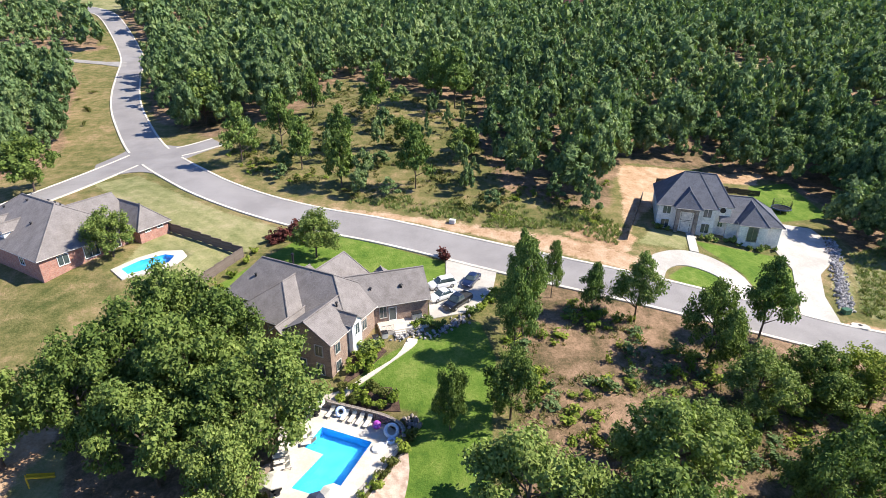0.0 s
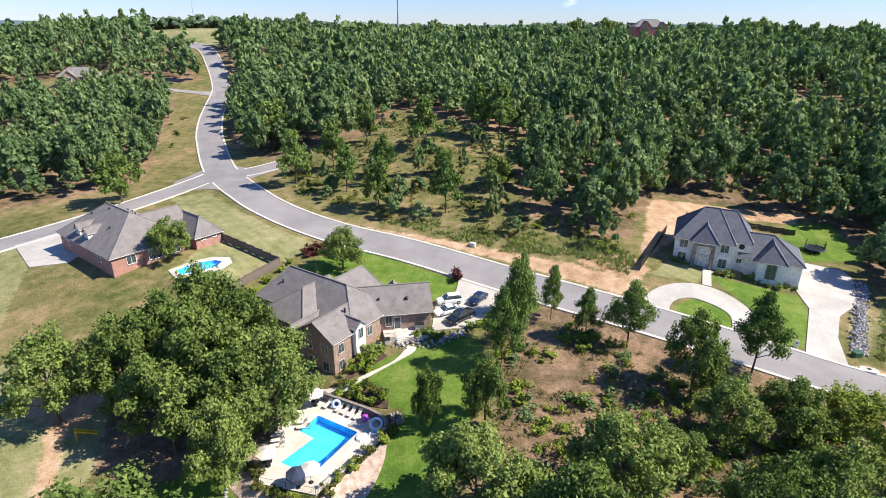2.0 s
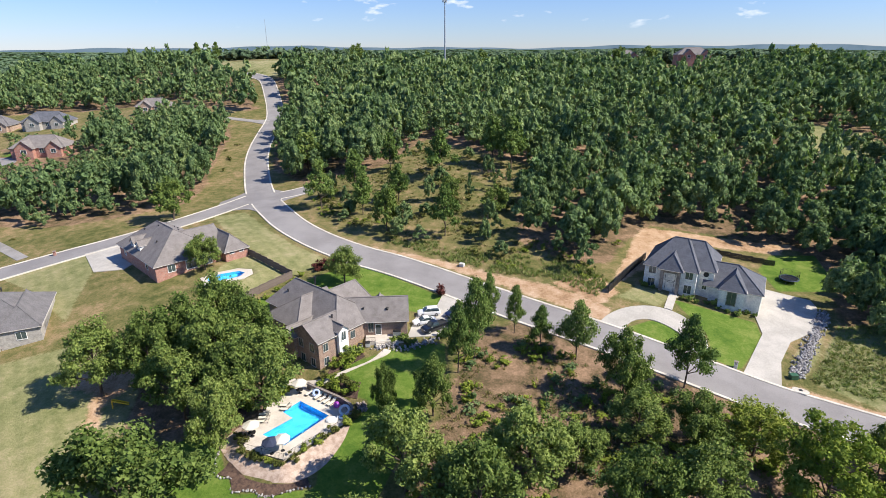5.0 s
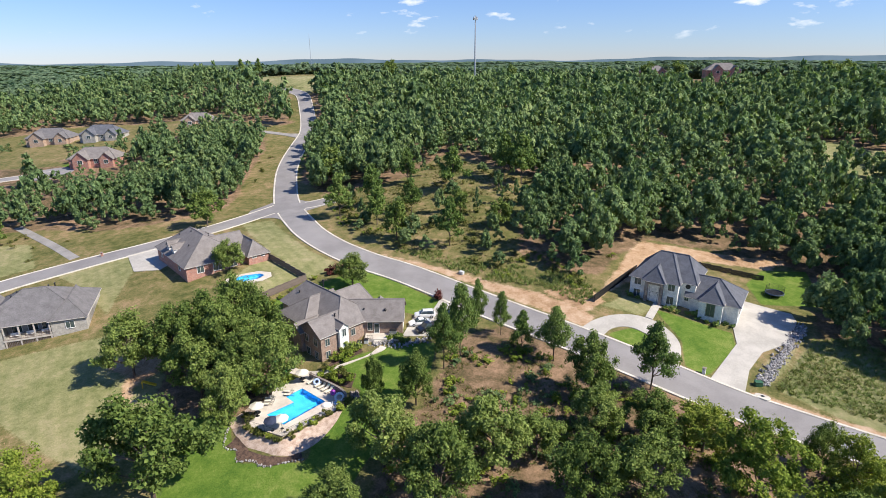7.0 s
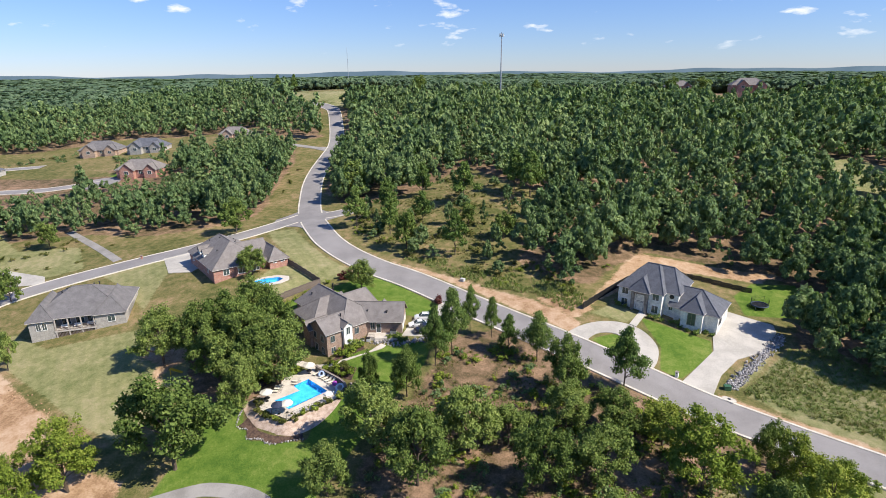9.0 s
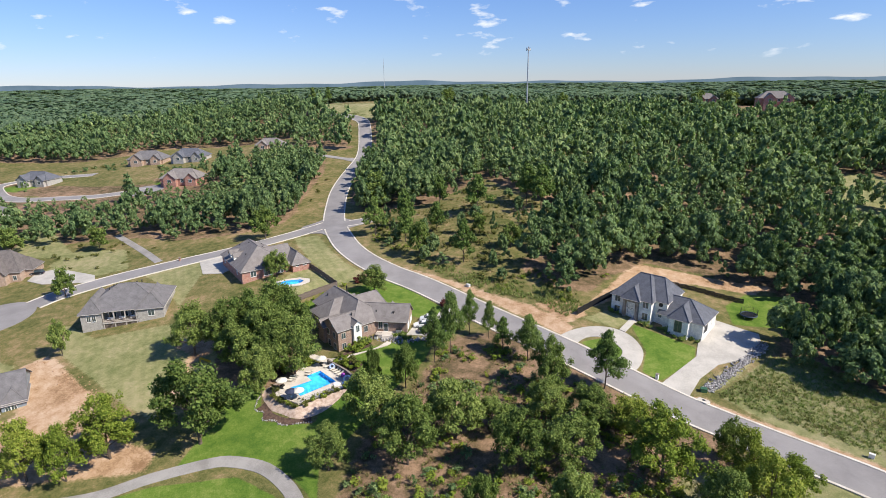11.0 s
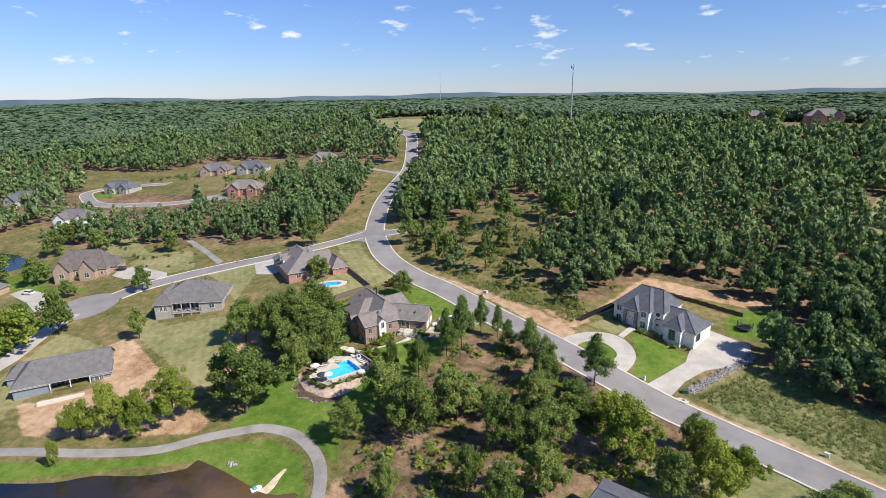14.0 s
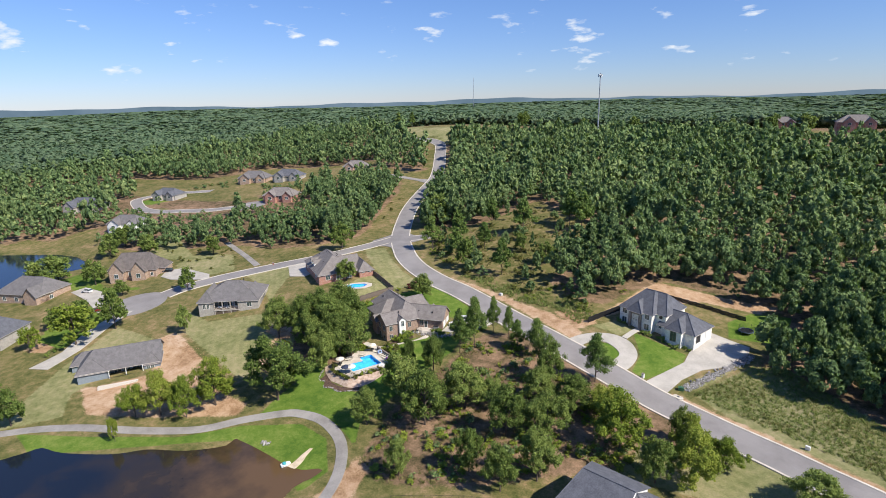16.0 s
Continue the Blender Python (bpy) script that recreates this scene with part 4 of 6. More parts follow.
# no hollow here: a dark panel stands in for the shade inside the entry
part("entry_recess", boxes((4.2, 6.9, -0.15, -0.05, -0.4, 4.9)), DARK, H2W)
opening(H2W, "door", 5.55, -0.2, 0, 1.7, 2.5, "-v", DARK, GLASS)
opening(H2W, "window", 5.55, -0.2, 2.9, 1.9, 1.7, "-v", DARK)
for u, v, z, w, h in ((1.7, -0.3, 0.8, 1.5, 1.9), (1.7, -0.3, 3.9, 1.5, 1.7), (9.3, -0.3, 0.6, 1.5, 1.9), (9.3, -0.3, 3.9, 1.5, 1.7), (12.4, 2.0, 1.4, 0.9, 1.1)):
    opening(H2W, "window", u, v, z, w, h, "-v", WHITE)
opening(H2W, "window", 18, -0.6, 0, 1.7, 2.9, "-v", STONE)
part("round_window", tube(bmesh.new(), (12.4, 1.9, 4.9), (12.4, 2.05, 4.9), 0.55, 0.55, 20), DARK, H2W, "round dark window")
for v in (3.4, 6.3, 9.2):
    opening(H2W, "garage_door", 23.4, v, 0.0, 2.5, 2.3, "+u", WHITE, DARK if v == 3.4 else WHITE, bars=0)
for u, v in ((0, 2), (0, 6), (0, 10)):
    opening(H2W, "window", u, v, 3.8, 1.1, 1.6, "-u")
part("entry_step", boxes((3.2, 7.9, -2.2, -0.2, -1, 0.0)), CONCRETE, H2W)


def ranch(at, blocks, wall, roof, label, windows=(), group=""):
    """A low house of one or more hipped or gabled blocks."""
    ob = thing("house", label, "house", at, group)
    for u0, u1, v0, v1, base, eave, rise, axis, hips, *porch in blocks:
        wall_block(ob, u0, u1, v0, v1, base, eave, rise, axis, (hips[0] == 0, hips[1] == 0), wall)
        roof_block(ob, u0, u1, porch[0] if porch else v0, v1, eave, rise, axis, hips, roof)
    for u, v, z, w, h, face in windows:
        opening(ob, "window", u, v, z, w, h, face)
    return ob


# red brick house with the small pool
_z = float(land(-66, 88))
H_RED = ranch(pose(-63, 74.3, _z, 0, 0, 62), ((0, 15.5, 0, 23, -3, 3.0, 5.2, "v", (0.9, 0.8)), (9, 17.5, 3, 13, -3, 3.0, 4.0, "u", (0, 0)), (15.4, 21, -2, 13, -3, 3.0, 2.9, "v", (0.9, 0.9))),
              BRICK_RED, SHINGLE_TAUPE, "red brick house with a wide taupe hipped roof and dormers",
              ((3.5, 0, 0.6, 1.6, 1.6, "-v"), (8, 0, 0.2, 2.4, 2.1, "-v"), (12, 0, 0.2, 1.8, 2.1, "-v"), (17, -2, 1.8, 1.0, 0.5, "-v"), (19.4, -2, 1.8, 1.0, 0.5, "-v"), (21, 6, 0.8, 1.2, 1.5, "+u"), (0, 5, 0.8, 1.2, 1.5, "-u"), (0, 19, 0.8, 1.2, 1.5, "-u")))
for u, v, z in ((4, 8, 5.6), (5, 18, 6.2), (10, 10, 6.5), (12, 16, 5.2), (18.6, 1.5, 5.4), (7, 14, 7.5), (12.4, 19, 4.9)):
    vent(H_RED, u, v, z)
for v in (11.8, 15.6):
    wall_block(H_RED, 0.9, 5, v - 1, v + 1, 3, 4.9, 1.0, "u", (True, False), WHITE)
    roof_block(H_RED, 0.9, 5.6, v - 1, v + 1, 4.9, 1.0, "u", (0, 0), SHINGLE_TAUPE, 0.2)
    opening(H_RED, "window", 0.9, v, 3.9, 0.8, 0.9, "-u")

# grey brick house with a covered balcony
H_BALCONY = ranch(pose(-87.2, 38.8, -2.6, 0, 0, 41), ((0, 5.2, 0, 12, -3, 5.0, 2.8, "v", (1.0, 0)), (14.2, 21, 0, 12, -3, 5.0, 2.8, "v", (1.0, 0)), (0, 21, 3.4, 17, -3, 5.0, 4.4, "u", (1.0, 1.0), 0.3)),
                  BRICK_GREY, SHINGLE_GREY, "grey brick house with a hipped roof and white covered balcony", ((2.0, 0, 2.4, 0.9, 1.5, "-v"), (3.3, 0, 2.4, 0.9, 1.5, "-v"), (17.8, 0, 2.6, 1.6, 1.4, "-v"), (7, 3.4, 2.0, 1.8, 2.1, "-v"), (10, 3.4, 2.0, 1.8, 2.1, "-v"), (12.6, 3.4, 2.0, 1.8, 2.1, "-v")))
H_BALCONY.matrix_basis = H_BALCONY.matrix_basis @ Matrix.Diagonal((1.0, 0.95, 1.1, 1))
part("balcony", boxes((5.2, 14.2, -0.2, 3.35, 1.5, 1.8)), TRIM, H_BALCONY)
for u in (5.4, 8.2, 11.0, 13.8):
    part("balcony_post", boxes((u, u + 0.25, -0.1, 0.15, -3, 4.8)), TRIM, H_BALCONY)
balustrade(H_BALCONY, (5.3, -0.1), (14.1, -0.1), 1.8, 1.0, material=TIMBER)
part("lattice", boxes(*[(5.3 + 0.3 * k, 5.46 + 0.3 * k, 0.0, 0.05, -0.5, 1.45) for k in range(29)]), TIMBER, H_BALCONY, "dark timber lattice under the balcony")
for u, v, z in ((6, 8, 8.2), (7, 9, 8.6), (5, 6, 7.0), (13, 9.5, 9), (14, 10.5, 9), (16, 6, 7.0)):
    vent(H_BALCONY, u, v, z)

def garden_bench(m, label):
    """A low outdoor sofa with pale cushions."""
    ob = thing("garden_sofa", label, "sofa", m, "sofas on the balcony")
    part("base", boxes((-0.95, 0.95, -0.4, 0.4, 0.08, 0.3), bevel=0.02), TIMBER, ob)
    part("seat_cushion", boxes((-0.9, 0.9, -0.38, 0.3, 0.3, 0.46), bevel=0.05), WHITE, ob, "white seat cushion")
    part("back_cushion", boxes((-0.9, 0.9, 0.2, 0.4, 0.44, 0.85), bevel=0.05), WHITE, ob, "white back cushion")


for _u, _turn in ((7.0, 0), (9.9, 0), (12.8, 8)):
    _p = pose(-87.2, 38.8, -2.6, 0, 0, 41) @ Vector((_u, 1.5, 1.8 * 1.1))
    garden_bench(pose(_p.x, _p.y, _p.z, 0, 0, 41 + _turn), "outdoor sofa with white cushions on the covered balcony")

# blue-grey house under construction of its garden
H_BLUE = ranch(pose(-79.8, -4.6, -8.0, 0, 0, 59), ((0, 22, 2.8, 14, -2, 3.6, 4.0, "u", (0.6, 0.0), 0.2), (0, 8, 0, 8, -2, 3.4, 2.6, "v", (0.9, 0)), (17.5, 22, 0, 8, -2, 3.4, 2.2, "v", (1.0, 0)), (-3, 5, 9, 16, -2, 3.0, 2.4, "u", (0.8, 0))),
               SIDING, SHINGLE_GREY, "blue-grey sided house with a grey roof and rear porch", ((19.8, 0, 1.0, 0.9, 1.4, "-v"), (18.7, 0, 1.0, 0.9, 1.4, "-v"), (10, 2.8, 0.4, 1.8, 2.1, "-v"), (12.6, 2.8, 0.4, 1.8, 2.1, "-v"), (15, 2.8, 0.4, 1.8, 2.1, "-v")))
part("porch", boxes((8, 17.5, -0.8, 2.35, -1.2, 0.2), (8.1, 8.3, -0.6, -0.4, 0, 3.2), (12.6, 12.8, -0.6, -0.4, 0, 3.2), (17.1, 17.3, -0.6, -0.4, 0, 3.2)), WHITE, H_BLUE)
balustrade(H_BLUE, (8.1, -0.7), (17.4, -0.7), 0.2, 0.95)
for u, v, z in ((4, 6, 6), (8, 8, 6.9), (11, 7.4, 6.6), (14, 8, 6.8), (3, 10, 6)):
    vent(H_BLUE, u, v, z)

# tan brick house with two front gables, further along the street
_z = float(land(-160, 56))
H_TAN = ranch(pose(-163, 40, _z, 0, 0, 40), ((0, 24, 2, 16, -2, 4.0, 6.0, "u", (0.7, 0.7)), (2, 9, -1, 8, -2, 4.0, 4.0, "v", (0, 0)), (13, 20, -1, 8, -2, 4.0, 4.0, "v", (0, 0)), (20, 27, 6, 15, -2, 3.6, 3.2, "u", (0, 0.6))),
              BRICK_TAN, SHINGLE_BROWN, "tan brick house with two front gables and a brown roof", ((5.5, -1, 0.8, 2.0, 1.8, "-v"), (16.5, -1, 0.8, 2.0, 1.8, "-v"), (11, 2, 0.2, 1.6, 2.4, "-v"), (22, 2, 0.8, 1.2, 1.5, "-v")))
H_TAN.matrix_basis = H_TAN.matrix_basis @ Matrix.Diagonal((0.85, 0.9, 1.0, 1))
_z = float(land(-175, 14))
ranch(pose(-186, 6, _z, 0, 0, 25), ((0, 22, 0, 15, -2, 4.0, 5.2, "u", (0.9, 0.6)), (16, 22, -2, 6, -2, 4.0, 3.4, "v", (0, 0))), BRICK_TAN, SHINGLE_GREY, "brick house with a broad grey-brown hipped roof", ((4, 0, 0.8, 1.6, 1.5, "-v"), (10, 0, 0.8, 1.6, 1.5, "-v"), (22, 5, 0.8, 1.6, 1.5, "+u")))
_z = float(land(-135, -12))
ranch(pose(-146, -22, _z, 0, 0, 35), ((0, 22, 0, 14, -2, 5.0, 5.0, "u", (0.9, 0.7)), (14, 21, -3, 6, -2, 4.6, 3.4, "v", (0, 0))), BRICK_GREY, SHINGLE_SLATE, "house with a dark slate-grey roof and white porch", ((4, 0, 0.8, 1.6, 1.5, "-v"), (10, 0, 0.8, 1.6, 1.5, "-v"), (17.5, -3, 0.8, 1.6, 1.5, "-v")))
# dark-roofed house nearest the end of the flight
_z = float(land(68, 22))
ranch(pose(60.4, 30, _z, 0, 0, -6), ((0, 11, -9, 5, -2, 6.4, 3.4, "u", (0.25, 0.0)), (8, 16, -5, 4.4, -2, 5.6, 2.6, "u", (0, 1.0))), WHITE, SHINGLE_SLATE, "two-storey white house with a dark slate roof", ((0, -6, 3.4, 1.2, 1.5, "-u"), (0, -2, 3.4, 1.2, 1.5, "-u"), (0, 3, 3.4, 1.2, 1.5, "-u"), (0, 3, 0.4, 1.2, 1.5, "-u")))
# far houses round the distant court and on the ridge
for x, y, turn, wall, roof, label, size in (
        (-216, 250, 30, BRICK_TAN, SHINGLE_TAUPE, "distant gabled tan house among trees", 0.85), (-285, 206, 30, BRICK_TAN, SHINGLE_GREY, "distant house with a grey-brown hipped roof", 1.05),
        (-257, 217, 25, BRICK_GREY, SHINGLE_SLATE, "distant house with a dark slate roof", 1.0), (-204, 168, 28, BRICK_RED, SHINGLE_TAUPE, "distant red brick house with a brown roof", 0.95),
        (-302, 144, 20, BRICK_GREY, SHINGLE_SLATE, "distant blue-grey house by the court", 0.9), (-327, 98, 28, BRICK_GREY, SHINGLE_SLATE, "distant long house with a slate roof", 1.1),
        (-249, 90, 32, WHITE, SHINGLE_GREY, "distant pale house half hidden by trees", 0.9), (94, 468, 8, BRICK_RED, SHINGLE_TAUPE, "large brick house on the ridge with a brown hipped roof", 1.1),
        (44, 484, 10, BRICK_RED, SHINGLE_TAUPE, "brick house on the ridge behind trees", 0.9)):
    z = float(land(x, y)) + (7 if y > 450 else 0.8)
    s = size
    ranch(pose(x, y, z, 0, 0, turn), ((-11 * s, 11 * s, -6 * s, 7 * s, -8, 3.2, 4.4 * s, "u", (0.9, 0.9)), (-8 * s, -1 * s, -9 * s, 2, -8, 3.2, 3.2 * s, "v", (0, 0)), (4 * s, 10 * s, -8 * s, 2, -8, 3.2, 2.8 * s, "v", (0.0, 0))), wall, roof, label,
          ((-4.5 * s, -9 * s, 0.8, 2.0, 1.6, "-v"), (7 * s, -8 * s, 0.8, 1.8, 1.6, "-v"), (1.5 * s, -6 * s, 0.6, 1.6, 1.9, "-v")), "far houses")
FRAME[0] = Matrix()


# ---- trees ----
rng = np.random.default_rng(7)


def leaf_cards(centres, radii, count, size, outward=0.6, flat=0.85, loose=(0.45, 1.3)):
    """Ragged three-cornered leaf sprays over the skin of the given clumps."""
    share = radii ** 2 / (radii ** 2).sum()
    k = rng.choice(len(centres), count, p=share)
    d = rng.normal(size=(count, 3))
    d /= np.linalg.norm(d, axis=1)[:, None]
    d[:, 2] = d[:, 2] * flat + 0.1
    pos = centres[k] + d * radii[k][:, None] * rng.uniform(loose[0], loose[1], (count, 1))
    nrm = d * outward + rng.normal(size=(count, 3)) * 0.55 + [0, 0, 0.5]
    nrm /= np.linalg.norm(nrm, axis=1)[:, None]
    a = np.cross(nrm, rng.normal(size=(count, 3)))
    a /= np.linalg.norm(a, axis=1)[:, None]
    b = np.cross(nrm, a)
    s = size * rng.uniform(0.55, 1.45, (count, 1))
    co = np.stack([pos - a * s * 0.55 - b * s * 0.4, pos + a * s * 0.6 - b * s * 0.25, pos + a * s * 0.05 + b * s * 0.65], 1)
    return co.reshape(-1, 3), np.arange(count * 3).reshape(-1, 3)


def lobed(n, subs, h0, h1):
    """Clumps of a broad crown: big lobes on bent limbs, each carrying smaller clumps."""
    t = (np.arange(n) + rng.uniform(0, 1, n)) / n
    ang = np.arange(n) * 2.4 + rng.normal(0, 0.5, n)
    env = 0.5 * np.sqrt(np.clip(1 - (1.75 * t - 0.62) ** 2 / 1.5, 0.05, 1))
    size = rng.uniform(0.13, 0.21, n)
    r = np.clip(env * rng.uniform(0.75, 1.12, n) - size * 0.8, 0.02, 0.45)
    lobe = np.column_stack([r * np.cos(ang), r * np.sin(ang), h0 + t * (h1 - h0)])
    d = rng.normal(size=(n * subs, 3))
    d /= np.linalg.norm(d, axis=1)[:, None]
    big = np.repeat(size, subs)
    c = np.repeat(lobe, subs, 0) + d * big[:, None] * rng.uniform(0.5, 1.15, (n * subs, 1)) * [1, 1, 0.85]
    return c, big * rng.uniform(0.3, 0.55, n * subs), lobe, size


OCT = [(1, 0, 0), (0, 1, 0), (-1, 0, 0), (0, -1, 0), (0, 0, 1), (0, 0, -1)]
OCT_F = [(0, 1, 4), (1, 2, 4), (2, 3, 4), (3, 0, 4), (1, 0, 5), (2, 1, 5), (3, 2, 5), (0, 3, 5)]
ICO = [(0, 0, 1), *[(0.89 * math.cos(a), 0.89 * math.sin(a), 0.45) for a in np.arange(5) * 1.2566], *[(0.89 * math.cos(a), 0.89 * math.sin(a), -0.45) for a in np.arange(5) * 1.2566 + 0.6283], (0, 0, -1)]
ICO_F = [(0, i + 1, (i + 1) % 5 + 1) for i in range(5)] + [(i + 1, i + 6, (i + 1) % 5 + 1) for i in range(5)] + [((i + 1) % 5 + 1, i + 6, (i + 1) % 5 + 6) for i in range(5)] + [(11, (i + 1) % 5 + 6, i + 6) for i in range(5)]


def core_of(c, r, k=0.72):
    """Dense inner mass of the clumps, so that a crown is not see-through."""
    v = np.array(OCT)
    co = np.concatenate([v * q * k * rng.uniform(0.75, 1.25, (6, 1)) + p for p, q in zip(c, r)])
    return co, np.concatenate([np.array(OCT_F) + 6 * i for i in range(len(c))])


def crown_mesh(name, kind, cards, size, clumps, dense=0.0, subs=8):
    """A crown for a tree of height 1 and width about 1 over a trunk."""
    if kind == "pine":
        n = clumps
        t = np.linspace(0, 1, n) ** 0.9
        ang = np.arange(n) * 2.4 + rng.normal(0, 0.5, n)
        r = 0.47 * (1 - t ** 1.5 * 0.86) * rng.uniform(0.2, 1.0, n)
        c, q = np.column_stack([r * np.cos(ang), r * np.sin(ang), 0.34 + 0.62 * t + rng.normal(0, 0.015, n)]), 0.08 + 0.07 * (1 - t) * rng.uniform(0.6, 1.3, n)
        if n < 12:
            q = q * 1.5
        co, f = leaf_cards(c, q, cards, size, 0.6, 0.45, (0.45, 1.3) if cards > 2000 else (0.6, 1.15))
        cc, cf = core_of(c, q * [0.8], dense or 0.55)
        return np.concatenate([co, cc]), f, cf + len(co), c
    c, q, lobe, big = lobed(max(3, clumps), subs, 0.3, 0.86)
    if cards > 2000:
        co, f = leaf_cards(c, q, cards, size)
        cc, cf = core_of(c[::2], q[::2], dense or 0.62)
    else:
        co, f = leaf_cards(lobe, big * 0.85, cards, size, 1.0, 0.8, (0.75, 1.15))
        cc, cf = core_of(lobe, big, dense)
    return np.concatenate([co, cc]), f, cf + len(co), lobe


def joined(f, cf):
    """Leaves and core together."""
    return np.concatenate([f, cf])


def trunk_bm(centres, thick=0.022):
    bm = bmesh.new()
    pts = [Vector((0, 0, -0.04)), Vector((0.01, 0.008, 0.2)), Vector((-0.01, 0.012, 0.45)), Vector((0.01, 0, 0.72))]
    for k in range(3):
        tube(bm, pts[k], pts[k + 1], thick * (1 - 0.25 * k), thick * (1 - 0.25 * (k + 1)), 7)
    for c in centres[:: max(1, len(centres) // 14)]:
        z = min(max(0.2, c[2] - 0.22), 0.7)
        tube(bm, (0, 0, z), tuple(c), thick * 0.4, thick * 0.12, 5)
    return bm


TREE_KINDS = {}
for kind, leaf, cards, size, clumps, copies in (("oak", LEAF_OAK, 13000, 0.0255, 18, 6), ("light", LEAF_LIGHT, 10500, 0.025, 15, 4), ("pine", LEAF_PINE, 9500, 0.0235, 46, 5),
                                                ("oak far", LEAF_OAK, 3200, 0.05, 15, 4), ("light far", LEAF_LIGHT, 3000, 0.05, 13, 2), ("pine far", LEAF_PINE, 3000, 0.044, 36, 4)):
    TREE_KINDS[kind] = []
    shape = kind.split()[0]
    for k in range(copies):
        co, f, cf, centres = crown_mesh(kind, shape, cards, size, clumps)
        crown = fast_mesh("crown", co, joined(f, cf), leaf)
        bm = trunk_bm(centres, 0.02 if shape == "pine" else 0.024)
        trunk = bpy.data.meshes.new("trunk")
        bm.to_mesh(trunk)
        bm.free()
        trunk.materials.append(BARK)
        TREE_KINDS[kind].append((crown, trunk))
TREE_WORDS = {"oak": ("deciduous tree with a dense dark green crown", "broadleaf trees"), "light": ("broad tree with a yellow-green crown", "yellow-green trees"), "pine": ("pine tree with an open tufted crown", "pine trees")}


def tree(kind, x, y, h, w, extra=""):
    stock = TREE_KINDS[kind if x > -60 and y < 92 else kind + " far"]
    crown, trunk = stock[int(rng.integers(0, len(stock)))]
    ob = thing("tree", TREE_WORDS[kind][0] + extra, "tree", pose(x, y, float(shaped(x, y, False)), 0, 0, float(rng.uniform(0, 360))), TREE_WORDS[kind][1])
    sx, sy = rng.uniform(0.85, 1.18, 2)
    for name, me in (("trunk", trunk), ("crown", crown)):
        p = new(name, me)
        p.parent = ob
        p.matrix_basis = Matrix.Diagonal((w * sx, w * sy, h, 1))


for row in ("oak -48.3 43.4 14 10", "oak -36 52 16 12", "oak -29 50 17 12", "oak -40 46.5 15 11", "oak -31 42.5 14 11", "oak -24 45 15 11", "oak -21.9 38.9 12 9", "oak -19.5 47.5 15 12", "oak -36 60 15 11", "oak -28 57 14.5 11",
            "oak -22.7 22.6 18 15.5", "oak -56.3 82.2 8.6 8.4", "oak -23.5 87.5 9 7.6", "oak 8.4 38 13.5 11", "oak 19.2 33.9 14.5 11.5", "oak 24.5 43.5 13 13.5", "oak 30.6 47.2 8.1 8", "oak 6 27.3 10 7.4", "oak 38.6 39.5 13 9",
            "oak 46.7 43.9 11.7 9.5", "oak 37 64.5 13 8.6", "oak 39 55 9.4 9", "oak 47.7 57.1 9.3 9.8", "oak 8 52.4 10.7 6", "oak 0.6 50.5 9.5 4.6", "oak -117 51.5 9.5 8", "oak -81 29.6 10 6", "oak 24.6 17.6 9 6"):
    kind, *v = row.split()
    tree(kind, *map(float, v))
for row in ("light -35.7 12.1 13.9 12.5", "light 61.7 48.4 14 12.5", "light 55.4 57.5 9.2 8.9", "light 74.8 54.6 10.5 7.5", "light 81.6 54.7 7.3 7", "pine 11.1 68.5 15.9 7.4", "pine 9.3 63.4 13.9 7", "pine 11.7 78.4 12.2 5", "pine 16.9 78.6 10.3 4",
            "pine 29.1 73.2 11.8 8", "pine 22.4 74 9.4 5.4", "pine 47.4 70.9 13.8 9", "oak 37.4 25.8 10.5 7.2", "oak 45.9 24.2 11 6.6", "oak 50.9 30.5 12 8", "oak 71 43 10.8 8.6", "light 77.6 46 12 8.4", "oak 72 59 9.2 5.4", "oak 97.2 51.5 7.6 8.5",
            "oak -108.6 19.1 15 11", "oak -126 15.8 9 8", "oak -189.7 30.5 13 14", "oak -201 25.3 10.3 12", "oak -166.9 36.8 12 10", "oak -73 -23.2 11 8", "oak -130 8 8 7", "light -118 -4 9 7", "oak -96 -22 9 8", "oak -178 22 10 9", "oak -140 36 7 6", "oak -205 60 12 12", "oak -185 70 11 11", "oak -215 72 12 11", "oak -150 84 10 9"):
    kind, *v = row.split()
    tree(kind, *map(float, v))
for row in ("light -49.2 -2.8 9.5 7", "light -44.1 1.4 13 9", "light -37.7 4.8 12 8", "light -43 -10.8 7 2.4", "light -108.8 6.2 15 13", "pine -50.9 129.9 15 9", "pine -35.3 126 13 8", "pine -44.1 140.8 15 9.5", "pine -7.7 116.7 14.5 7.6",
            "pine -21 158.9 16 11", "pine -6.1 175.4 17 11", "pine 1 172.7 18 12", "pine -41.2 164.9 14 9.5", "oak -24.1 116.2 13 9.5", "oak -74 165.2 15 15", "oak -92 114 13 12", "pine -28 137 12 7", "oak -12 140 8 6", "oak 3 132 9 7"):
    kind, *v = row.split()
    tree(kind, *map(float, v))
for row in ("oak -398 430 20 13", "pine -325 430 18 9", "pine -305 430 17 9", "oak -188 470 18 14", "oak -120 470 19 13", "oak -72 470 20 14", "oak 39 470 18 13", "oak 64 472 17 14", "oak 167 470 18 15", "oak 178 474 19 14", "pine -150 474 16 8", "oak 10 474 15 10"):
    kind, *v = row.split()
    tree(kind, *map(float, v), " standing on the ridge")


